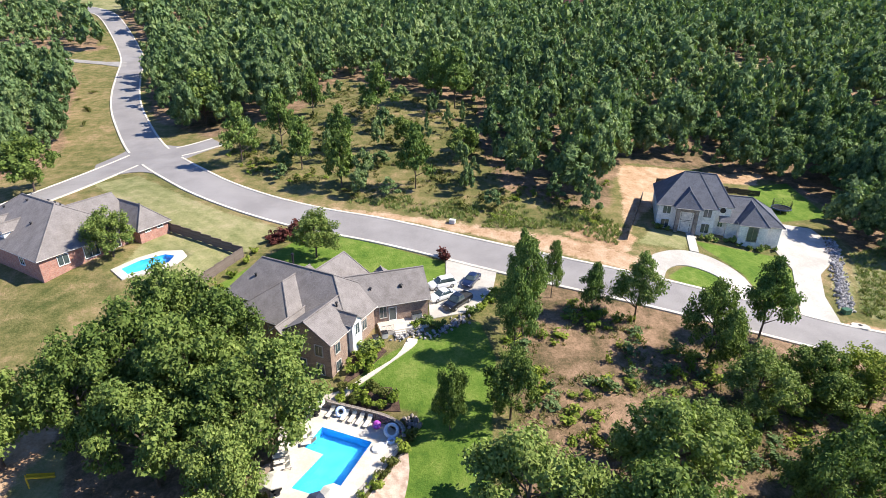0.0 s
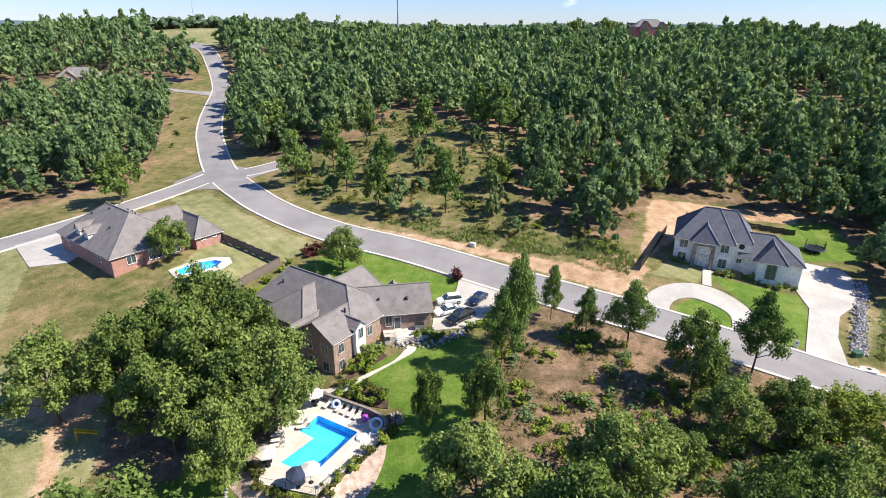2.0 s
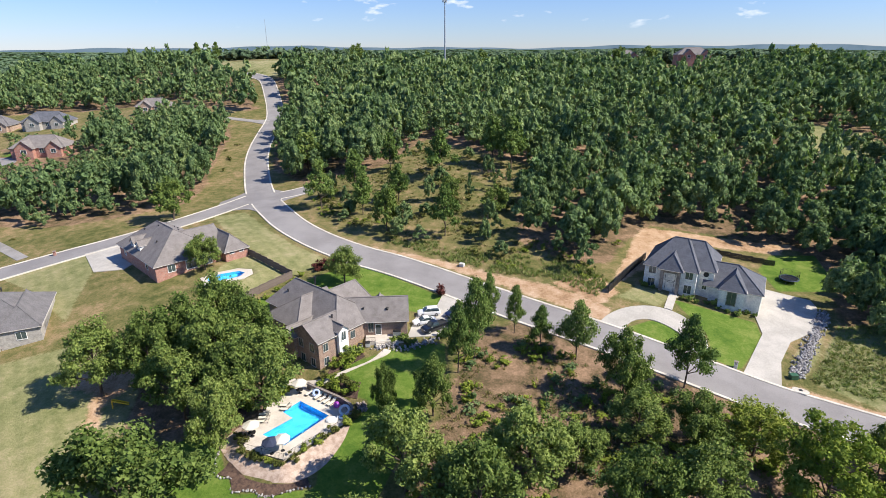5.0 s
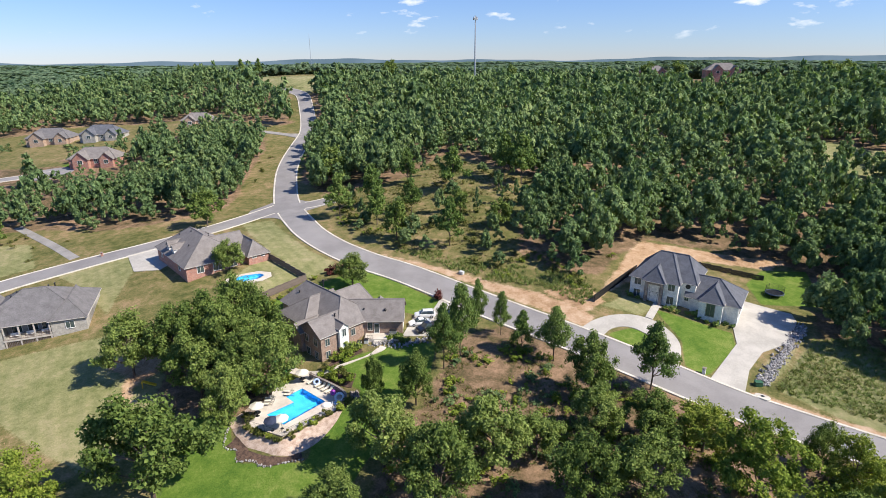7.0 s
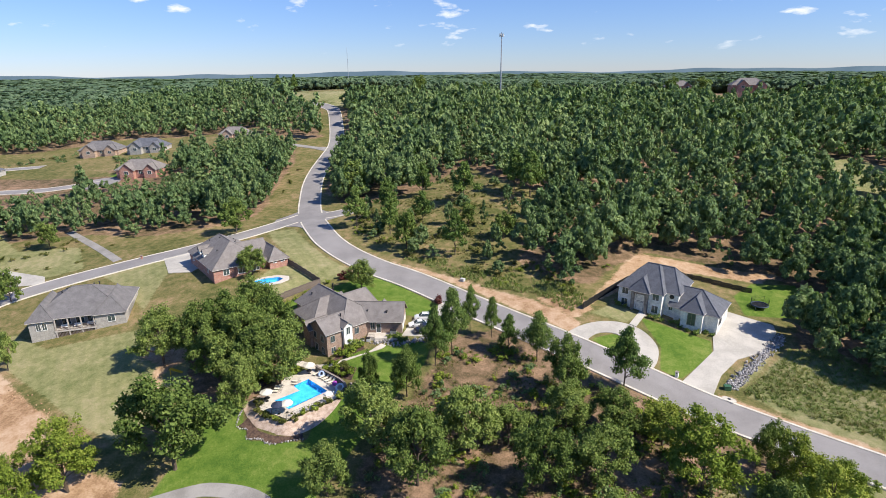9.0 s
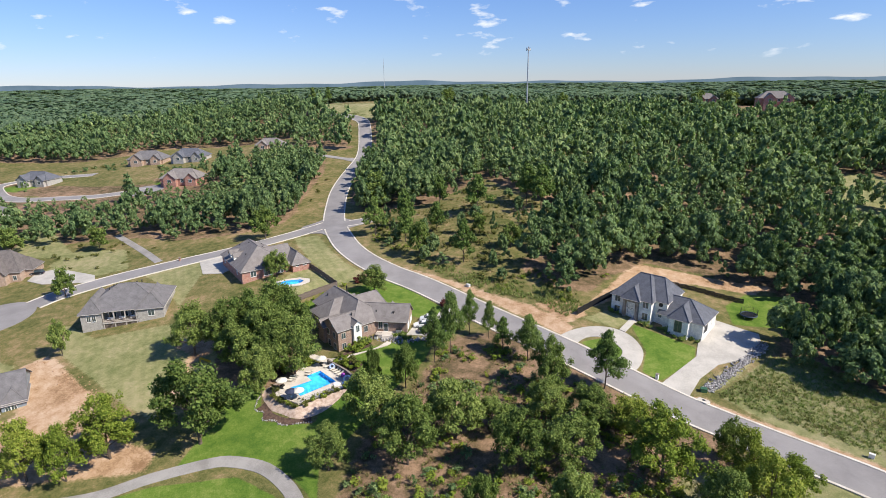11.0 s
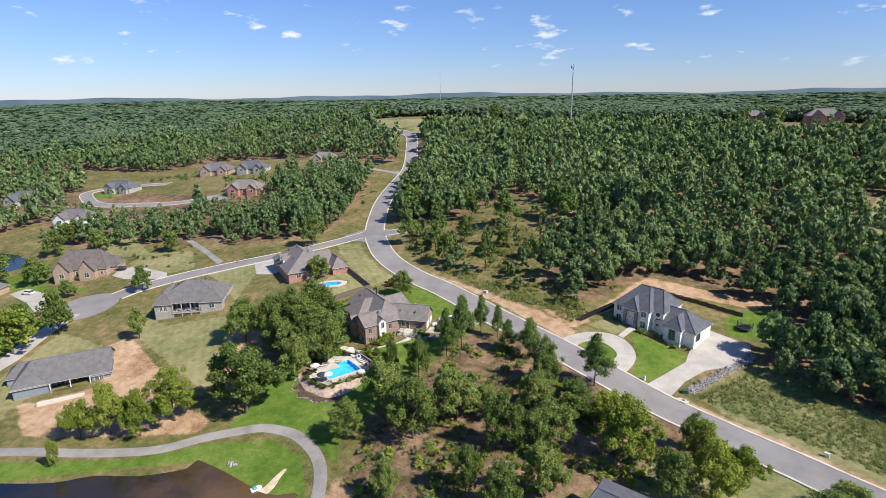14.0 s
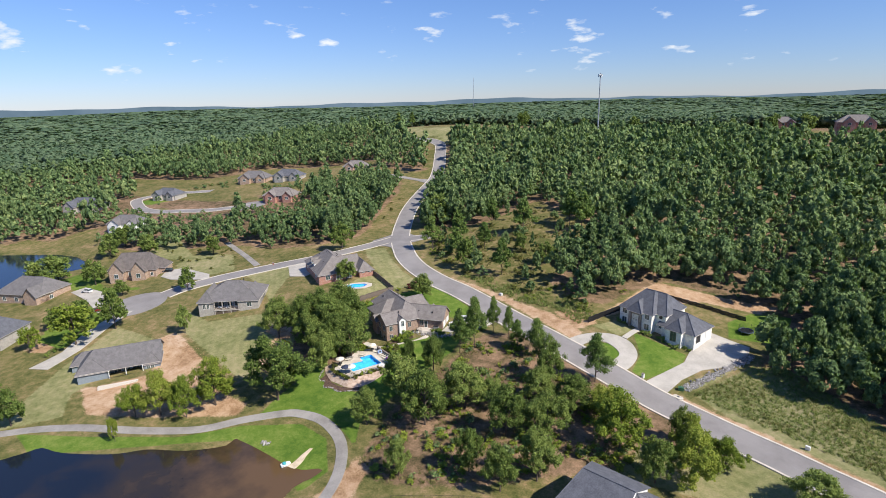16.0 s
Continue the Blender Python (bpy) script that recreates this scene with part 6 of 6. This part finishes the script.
# ---- cars ----
def paint(name, c, metal=0.3):
    def build(nt, b):
        nt.links.new(ramp(nt, noise_of(nt, 0.7), [(0.3, tuple(v * 0.9 for v in c)), (0.7, c)]), b.inputs["Base Color"])
        b.inputs["Metallic"].default_value, b.inputs["Roughness"].default_value, b.inputs["Coat Weight"].default_value = metal, 0.28, 0.8
    return mat(name, build)


RUBBER = plain("rubber", (0.012, 0.012, 0.012), (0.03, 0.03, 0.03), 3.0, 0.85)
RED_LAMP, CLEAR_LAMP = plain("tail_lamp", (0.3, 0.01, 0.01), (0.4, 0.02, 0.02), 2.0, 0.3, relief=0), plain("head_lamp", (0.6, 0.6, 0.6), (0.8, 0.8, 0.8), 2.0, 0.2, relief=0)


def hull(sections, bm=None):
    """A closed skin over cross-sections given as (x, half width low, half width high, z low, z high)."""
    bm = bm or bmesh.new()
    rings = []
    for x, wl, wh, z0, z1 in sections:
        mid = (z0 + z1) / 2
        rings.append([bm.verts.new(p) for p in ((x, -wl, z0), (x, -wl * 1.02, mid), (x, -wh, z1 - 0.05), (x, -wh * 0.9, z1), (x, wh * 0.9, z1), (x, wh, z1 - 0.05), (x, wl * 1.02, mid), (x, wl, z0))])
    for a, b in zip(rings, rings[1:]):
        for k in range(8):
            bm.faces.new((a[k], a[(k + 1) % 8], b[(k + 1) % 8], b[k]))
    bm.faces.new(rings[0][::-1])
    bm.faces.new(rings[-1])
    bmesh.ops.recalc_face_normals(bm, faces=bm.faces)
    return bm


def car(kind, x, y, turn, colour, label):
    ob = thing("car" if kind != "pickup" else "pickup_truck", label, "car", pose(x, y, float(land(x, y)) + 0.15, 0, 0, turn))
    l, w, belt, top = {"suv": (4.7, 0.95, 1.05, 1.72), "sedan": (4.8, 0.91, 0.92, 1.44), "pickup": (5.7, 1.0, 1.12, 1.86)}[kind]
    h = l / 2
    part("body", hull([(-h, w * 0.86, w * 0.8, 0.42, belt - 0.22), (-h + 0.18, w, w * 0.93, 0.3, belt - 0.06), (-h * 0.4, w, w * 0.95, 0.26, belt), (h * 0.35, w, w * 0.95, 0.26, belt), (h - 0.5, w, w * 0.9, 0.28, belt - 0.1), (h - 0.1, w * 0.93, w * 0.82, 0.34, belt - 0.26), (h, w * 0.8, w * 0.7, 0.42, belt - 0.4)]), colour, ob)
    back = {"suv": -h + 0.25, "sedan": -h + 0.75, "pickup": -0.75}[kind]
    front = {"suv": h * 0.5, "sedan": h * 0.42, "pickup": h * 0.5}[kind]
    part("window_glass", hull([(back, w * 0.86, w * 0.74, belt - 0.04, belt + 0.06), (back + (0.3 if kind != "sedan" else 0.7), w * 0.88, w * 0.74, belt - 0.04, top - 0.05), (front - 0.75, w * 0.88, w * 0.74, belt - 0.04, top - 0.05), (front, w * 0.88, w * 0.78, belt - 0.04, belt + 0.04)]), GLASS, ob, "dark glass all round")
    part("roof_panel", hull([(back + (0.3 if kind != "sedan" else 0.72), w * 0.72, w * 0.7, top - 0.07, top), (front - 0.78, w * 0.72, w * 0.7, top - 0.07, top)]), colour, ob)
    for s in (-1, 1):
        for xa in (back + 0.25, (back + front) / 2, front - 0.3):
            bm = bmesh.new()
            tube(bm, (xa, s * w * 0.86, belt), (xa + (0.25 if xa < 0 else -0.35), s * w * 0.74, top - 0.06), 0.035, 0.035, 5)
            part("pillar", bm, colour, ob)
    if kind == "pickup":
        part("bed_cover", boxes((-h + 0.15, back - 0.05, -w * 0.85, w * 0.85, belt - 0.03, belt + 0.03), bevel=0.02), RUBBER, ob)
    for sx in (-1, 1):
        for sy in (-1, 1):
            cx, cy = sx * l * 0.305, sy * (w - 0.08)
            tyre = part("wheel", tube(bmesh.new(), (cx, cy - 0.11, 0.33), (cx, cy + 0.11, 0.33), 0.34, 0.34, 18), RUBBER, ob)
            part("rim", tube(bmesh.new(), (cx, cy + sy * 0.1, 0.33), (cx, cy + sy * 0.13, 0.33), 0.21, 0.19, 14), STEEL, tyre)
    for s in (-1, 1):
        part("headlight", boxes((h - 0.22, h - 0.03, s * w * 0.62 - 0.16, s * w * 0.62 + 0.16, belt - 0.42, belt - 0.28), bevel=0.03), CLEAR_LAMP, ob)
        part("tail_light", boxes((-h - 0.01, -h + 0.14, s * w * 0.7 - 0.12, s * w * 0.7 + 0.12, belt - 0.4, belt - 0.22), bevel=0.03), RED_LAMP, ob)
        part("mirror", boxes((front - 0.25, front - 0.08, s * (w + 0.1) - 0.1, s * (w + 0.1) + 0.1, belt, belt + 0.16), bevel=0.03), colour, ob)
    return ob


P_WHITE, P_NAVY, P_BLACK, P_RED = paint("white_car_paint", (0.78, 0.78, 0.78), 0.0), paint("navy_car_paint", (0.015, 0.025, 0.07)), paint("black_car_paint", (0.014, 0.016, 0.022)), paint("red_car_paint", (0.33, 0.02, 0.03))
car("suv", -1.0, 79.7, 205, P_WHITE, "white SUV with roof rails parked on the driveway")
car("sedan", -0.9, 76.3, 215, P_WHITE, "white sedan parked beside the garage")
car("pickup", 1.6, 74.9, 232, P_BLACK, "black pickup truck parked at the driveway's edge")
car("sedan", 3.9, 81.6, 245, P_NAVY, "dark blue car parked on the driveway")
car("sedan", -132.4, 23.4, 60, P_RED, "red car parked at the street's end")
car("suv", -160, 30.5, 200, P_WHITE, "white car parked on the side driveway")
car("suv", -149, 60, 220, P_BLACK, "dark car in front of the tan brick garage")


# ---- pool furniture ----
CANVAS = plain("canvas", (0.62, 0.57, 0.47), (0.74, 0.69, 0.6), 1.2, 0.9)
NAVY_CANVAS = plain("navy_canvas", (0.02, 0.03, 0.06), (0.04, 0.05, 0.09), 1.2, 0.9)


def parasol(x, y, material, label, open_=True):
    ob = thing("parasol", label, "parasol", pose(x, y, DECK_Z))
    part("pole", tube(bmesh.new(), (0, 0, 0.08), (0, 0, 2.75), 0.03, 0.025, 8), STEEL, ob)
    part("base", tube(bmesh.new(), (0, 0, 0), (0, 0, 0.1), 0.3, 0.24, 14), DARK, ob)
    n, r = 8, 1.3
    top = (0, 0, 2.72)
    rim = [(r * math.cos(2 * math.pi * k / n), r * math.sin(2 * math.pi * k / n), 2.12) for k in range(n)]
    low = [(p[0], p[1], p[2] - 0.16) for p in rim]
    verts = [top] + rim + low + [(0, 0, 2.66)]
    faces = [(0, k + 1, (k + 1) % n + 1) for k in range(n)] + [((k + 1) % n + 1, k + 1, k + 1 + n, (k + 1) % n + 1 + n) for k in range(n)]
    faces += [(2 * n + 1, (k + 1) % n + 1 + n, k + 1 + n) for k in range(n)]
    piece("canopy", verts, faces, material, ob)
    for k in range(n):
        part("rib", tube(bmesh.new(), (0, 0, 2.6), (rim[k][0] * 0.96, rim[k][1] * 0.96, 2.07), 0.012, 0.01, 4), STEEL, ob)
    return ob


parasol(-16.2, 53.2, CANVAS, "cream canvas parasol open at the pool wall")
parasol(-17.6, 41.2, CANVAS, "cream canvas parasol open over a table")
parasol(-11.4, 39.6, CANVAS, "cream canvas parasol at the pool's near end")
parasol(-12.6, 38.6, NAVY_CANVAS, "dark navy parasol beside the cream one")


def lounger():
    ob = thing("sun_lounger", "low metal sun lounger with a pale sling seat", "lounger", pose(0, 0, 0), "sun loungers on the pool deck")
    part("frame", tube(tube(bmesh.new(), (-0.95, -0.31, 0.3), (0.95, -0.31, 0.3), 0.025, 0.025, 6), (-0.95, 0.31, 0.3), (0.95, 0.31, 0.3), 0.025, 0.025, 6), DARK, ob)
    part("seat", boxes((-0.95, 0.3, -0.29, 0.29, 0.3, 0.35), bevel=0.015), CANVAS, ob)
    bm = boxes((0, 0.8, -0.29, 0.29, 0, 0.05), bevel=0.015)
    bm.transform(pose(0.28, 0, 0.31, 0, -40, 0))
    part("backrest", bm, CANVAS, ob)
    for x in (-0.8, 0.8):
        for y in (-0.29, 0.29):
            part("leg", tube(bmesh.new(), (x, y, 0), (x, y, 0.3), 0.02, 0.02, 6), DARK, ob)
    return ob


_first = lounger()
_spots = ((-16.6, 49.2, 15), (-15.9, 48.3, 15), (-18.6, 46.2, 20), (-18.2, 45.4, 20), (-17.9, 44.5, 20), (-12.5, 53.0, 70), (-11.5, 52.7, 70), (-10.5, 52.3, 70), (-9.5, 51.9, 70), (-14.4, 53.5, 70))
_first.matrix_basis = pose(_spots[0][0], _spots[0][1], DECK_Z, 0, 0, _spots[0][2])
for x, y, a in _spots[1:]:
    copy_thing(_first, pose(x, y, DECK_Z, 0, 0, a))


def ball(name, x, y, z, r, c1, c2, label):
    bm = bmesh.new()
    bmesh.ops.create_uvsphere(bm, u_segments=16, v_segments=10, radius=r)
    me = bpy.data.meshes.new(name)
    bm.to_mesh(me)
    bm.free()
    me.materials.append(plain(name, c1, c2, 2.0, 0.4))
    ob = new(name, me)
    ob.matrix_basis = pose(x, y, z + r * 0.96)
    return tagged(ob, label, "pool toy")


def ring(name, x, y, z, R, r, material, label, tilt=0):
    bm = bmesh.new()
    n, m = 20, 8
    vs = [[bm.verts.new(((R + r * math.cos(b * 2 * math.pi / m)) * math.cos(a * 2 * math.pi / n), (R + r * math.cos(b * 2 * math.pi / m)) * math.sin(a * 2 * math.pi / n), r * math.sin(b * 2 * math.pi / m))) for b in range(m)] for a in range(n)]
    for a in range(n):
        for b in range(m):
            bm.faces.new((vs[a][b], vs[(a + 1) % n][b], vs[(a + 1) % n][(b + 1) % m], vs[a][(b + 1) % m]))
    me = bpy.data.meshes.new(name)
    bm.to_mesh(me)
    bm.free()
    me.materials.append(material)
    ob = new(name, me)
    ob.matrix_basis = pose(x, y, z + r + (R * math.sin(radians(tilt)) if tilt else 0), tilt, 0, 20)
    return tagged(ob, label, "pool toy")


ball("beach_ball", -8.3, 51.2, DECK_Z, 0.55, (0.45, 0.05, 0.32), (0.3, 0.08, 0.5), "large pink and purple inflatable ball on the deck")
ring("swim_ring", -13.1, 53.3, DECK_Z, 0.5, 0.2, plain("ring_blue", (0.15, 0.3, 0.7), (0.7, 0.75, 0.85), 3.0, 0.4), "blue and white inflatable ring against the wall", 50)
ring("swim_ring", -6.4, 50.2, DECK_Z, 0.75, 0.22, plain("ring_white", (0.6, 0.65, 0.7), (0.75, 0.78, 0.8), 2.0, 0.4), "pale grey inflatable ring lying by the wall", 30)
ring("swim_ring", -6.3, 49.0, DECK_Z, 0.4, 0.16, plain("ring_sky", (0.3, 0.5, 0.75), (0.6, 0.7, 0.85), 3.0, 0.4), "small light-blue inflatable ring")
bm = hull([(-0.9, 0.3, 0.2, 0, 0.2), (-0.5, 0.7, 0.6, 0, 0.35), (0.5, 0.7, 0.6, 0, 0.35), (0.9, 0.3, 0.2, 0, 0.25)])
float_thing = thing("inflatable_float", "white inflatable pool float drying on the deck", "pool toy", pose(-7.6, 47.9, DECK_Z, 0, 0, 30))
part("float_body", bm, WHITE, float_thing)
part("float_neck", tube(bmesh.new(), (0.75, 0, 0.15), (1.05, 0, 0.65), 0.16, 0.1, 8), WHITE, float_thing)


def table(x, y, z, label):
    ob = thing("patio_table", label, "table", pose(x, y, z))
    part("tabletop", tube(bmesh.new(), (0, 0, 0.7), (0, 0, 0.74), 0.6, 0.6, 18), DARK, ob)
    part("stem", tube(bmesh.new(), (0, 0, 0), (0, 0, 0.7), 0.06, 0.04, 8), DARK, ob)
    part("foot", tube(bmesh.new(), (0, 0, 0), (0, 0, 0.05), 0.35, 0.3, 12), DARK, ob)


table(-17.6, 41.2, DECK_Z, "round dark patio table under a parasol")
table(-16.2, 53.2, DECK_Z, "round dark patio table by the wall")


def unit(name, x, y, z, turn, size, material, top, label, category):
    """A cabinet-like outdoor unit with a body and a lid."""
    ob = thing(name, label, category, pose(x, y, z, 0, 0, turn))
    a, b, h = size
    part("body", boxes((-a / 2, a / 2, -b / 2, b / 2, 0, h * 0.86), bevel=0.03), material, ob)
    part("lid", boxes((-a / 2 - 0.03, a / 2 + 0.03, -b / 2 - 0.03, b / 2 + 0.03, h * 0.86, h), bevel=0.03), top, ob)
    return ob


PALE_METAL = plain("pale_metal", (0.5, 0.5, 0.48), (0.62, 0.62, 0.6), 1.5, 0.5)
GREEN_BOX = plain("green_box", (0.03, 0.10, 0.05), (0.05, 0.14, 0.07), 1.5, 0.5)
for x, y in ((-10.2, 65.6), (-9.0, 66.4)):
    a = unit("air_conditioner", x, y, float(land(x, y)), 20, (0.85, 0.85, 0.95), PALE_METAL, DARK, "grey outdoor air-conditioning unit beside the porch", "air conditioner")
    part("fan_grille", tube(bmesh.new(), (0, 0, 0.94), (0, 0, 0.98), 0.34, 0.3, 16), DARK, a)
unit("grill", -4.6, 70.4, 0.4, 20, (1.5, 0.7, 1.15), STEEL, DARK, "covered gas grill on the porch", "grill")
unit("utility_box", 66.8, 80.2, float(land(66.8, 80.2)), 15, (1.3, 1.0, 0.9), GREEN_BOX, GREEN_BOX, "dark green utility box by the driveway", "utility box")
unit("utility_box", 95.0, 70.3, float(land(95, 70.3)), -15, (0.9, 0.5, 0.9), WHITE, WHITE, "white utility box in the roadside grass", "utility box")
unit("utility_box", 0.6, 102, float(land(0.6, 102)), -15, (1.2, 0.9, 0.8), PALE_METAL, PALE_METAL, "grey utility box on the road verge", "utility box")


def mailbox(x, y, turn, label, material=WHITE):
    ob = thing("mailbox", label, "mailbox", pose(x, y, float(land(x, y)), 0, 0, turn))
    part("pillar", boxes((-0.3, 0.3, -0.3, 0.3, -0.2, 1.25), bevel=0.03), material, ob)
    part("cap", boxes((-0.37, 0.37, -0.37, 0.37, 1.25, 1.35), bevel=0.03), STONE, ob)
    part("box", boxes((-0.12, 0.12, -0.34, 0.2, 0.85, 1.08), bevel=0.04), DARK, ob)


mailbox(57.2, 79.9, -15, "white brick mailbox pillar at the kerb")
mailbox(-104.5, 84.5, 40, "brick mailbox pillar at the kerb", BRICK_RED)


def slab(x, y, turn, label):
    ob = thing("storm_drain", label, "drain", pose(x, y, float(land(x, y)), 0, 0, turn))
    part("slab", hull([(-1.3, 0.3, 0.3, -0.2, 0.3), (-0.9, 0.8, 0.8, -0.2, 0.32), (0.9, 0.8, 0.8, -0.2, 0.32), (1.3, 0.3, 0.3, -0.2, 0.3)]), KERB, ob)
    part("cover", tube(bmesh.new(), (0, 0.1, 0.3), (0, 0.1, 0.35), 0.35, 0.33, 14), DARK, ob)


slab(67.0, 76.6, -20, "rounded concrete storm drain at the kerb")
slab(-27.5, 97.2, -25, "rounded concrete storm drain at the lawn kerb")


# trampoline in the back lawn
tz = float(land(75.7, 119))
TR = thing("trampoline", "round black trampoline with a safety net", "trampoline", pose(75.7, 119, tz))
part("mat", tube(bmesh.new(), (0, 0, 0.84), (0, 0, 0.86), 1.75, 1.75, 24), DARK, TR)
for k in range(6):
    a = k * math.pi / 3
    c, s = math.cos(a), math.sin(a)
    part("leg", tube(bmesh.new(), (2 * c, 2 * s, 0), (2 * c, 2 * s, 0.85), 0.03, 0.03, 6), STEEL, TR)
    part("net_pole", tube(bmesh.new(), (2.05 * c, 2.05 * s, 0.85), (2.05 * c, 2.05 * s, 2.6), 0.035, 0.035, 6), DARK, TR)
bm = bmesh.new()
for k in range(24):
    a, b = k * math.pi / 12, (k + 1) * math.pi / 12
    tube(bm, (2 * math.cos(a), 2 * math.sin(a), 0.86), (2 * math.cos(b), 2 * math.sin(b), 0.86), 0.16, 0.16, 6)
part("edge_pad", bm, plain("pad_blue", (0.03, 0.05, 0.09), (0.05, 0.08, 0.13), 2.0, 0.6), TR)
bm = bmesh.new()
for k in range(48):
    a = k * math.pi / 24
    tube(bm, (2 * math.cos(a), 2 * math.sin(a), 0.95), (2 * math.cos(a), 2 * math.sin(a), 2.5), 0.012, 0.012, 3)
for z in (1.3, 1.7, 2.1, 2.5):
    for k in range(24):
        a, b = k * math.pi / 12, (k + 1) * math.pi / 12
        tube(bm, (2 * math.cos(a), 2 * math.sin(a), z), (2 * math.cos(b), 2 * math.sin(b), z), 0.014, 0.014, 3)
tagged(part("net", bm, DARK, TR), kind="stuff")

# cell tower far beyond the ridge
tx, ty = -99.4, 450.7
tz = float(land(tx, ty))
TW = thing("cell_tower", "tall grey cell tower rising above the far woods", "tower", pose(tx, ty, tz))
part("mast", tube(bmesh.new(), (0, 0, 0), (0, 0, 90.5 - tz), 0.75, 0.4, 10), STEEL, TW)
part("platform", tube(bmesh.new(), (0, 0, 88 - tz), (0, 0, 88.4 - tz), 1.5, 1.5, 12), STEEL, TW)
for k in range(9):
    a = k * 2 * math.pi / 9
    c, s = 1.7 * math.cos(a), 1.7 * math.sin(a)
    part("antenna", boxes((c - 0.22, c + 0.22, s - 0.22, s + 0.22, 87 - tz, 89.6 - tz)), WHITE, TW)
TW2 = thing("radio_mast", "thin distant radio mast on the horizon", "mast", pose(-1180, 1900, float(land(-1180, 1900))))
part("mast", tube(bmesh.new(), (0, 0, 0), (0, 0, 130), 1.0, 0.6, 6), STEEL, TW2)

# pond: spit of pale sand with a pedal boat, wooden slide under the trees
SAND = plain("sand", (0.5, 0.4, 0.27), (0.66, 0.55, 0.4), 1.0, 0.95)
drape("sand_spit", arc([(0.6, 6.6), (1.9, 7.6), (1.9, 10), (1.0, 12), (0.3, 14.6)]) + arc([(-0.3, 14.4), (-0.2, 11.6), (0.2, 9), (-0.3, 7.2)]), 0.16, SAND, "spit of pale sand running into the pond", "sand", 0.6)
BOAT = thing("pedal_boat", "small white and teal pedal boat beside the sand", "boat", pose(-0.9, 7.6, POND_Z - 0.05, 0, 0, 70))
part("boat_hull", hull([(-1.1, 0.5, 0.6, 0, 0.4), (0.5, 0.6, 0.7, 0, 0.4), (1.1, 0.3, 0.4, 0.05, 0.4)]), WHITE, BOAT)
part("seat", boxes((-0.6, 0.1, -0.45, 0.45, 0.4, 0.7), bevel=0.05), plain("teal", (0.05, 0.35, 0.38), (0.08, 0.45, 0.47), 2.0, 0.4), BOAT, "teal seat")
SL = thing("garden_slide", "small yellow plastic slide under the trees", "slide", pose(-43.4, 42.3, float(land(-43.4, 42.3)), 0, 0, 40))
YELLOW = plain("yellow_plastic", (0.7, 0.45, 0.02), (0.8, 0.55, 0.04), 2.0, 0.5)
bm = boxes((-1.3, 1.3, -0.3, 0.3, 0, 0.06), (-1.3, 1.3, -0.34, -0.28, 0, 0.22), (-1.3, 1.3, 0.28, 0.34, 0, 0.22), bevel=0.01)
bm.transform(pose(0, 0, 0.72, 0, 30, 0))
part("chute", bm, YELLOW, SL)
part("ladder", boxes((-1.25, -1.15, -0.3, -0.24, 0, 1.5), (-1.25, -1.15, 0.24, 0.3, 0, 1.5), (-1.25, -1.15, -0.24, 0.24, 0.4, 0.46), (-1.25, -1.15, -0.24, 0.24, 0.8, 0.86)), YELLOW, SL)


# ---- painted haze: a glowing strip for the hills closing the horizon ----
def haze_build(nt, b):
    # the haze is put into the emission colour; the strip glows by itself
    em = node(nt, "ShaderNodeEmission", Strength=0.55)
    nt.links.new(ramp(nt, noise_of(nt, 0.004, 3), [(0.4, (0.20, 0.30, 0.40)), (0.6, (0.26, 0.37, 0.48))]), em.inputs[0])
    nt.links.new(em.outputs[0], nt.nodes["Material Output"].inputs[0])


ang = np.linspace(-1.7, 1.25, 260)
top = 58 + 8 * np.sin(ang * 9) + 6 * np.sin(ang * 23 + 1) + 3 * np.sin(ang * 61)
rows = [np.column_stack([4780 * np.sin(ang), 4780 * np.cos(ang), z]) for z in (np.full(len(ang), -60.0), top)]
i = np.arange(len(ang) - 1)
tagged(new("backdrop", fast_mesh("backdrop", np.concatenate(rows), np.stack([i, i + 1, i + 1 + len(ang), i + len(ang)], -1), mat("far_haze_glow", haze_build))), "glowing backdrop strip painted as hazy blue hills along the far horizon", "distance", kind="structure")
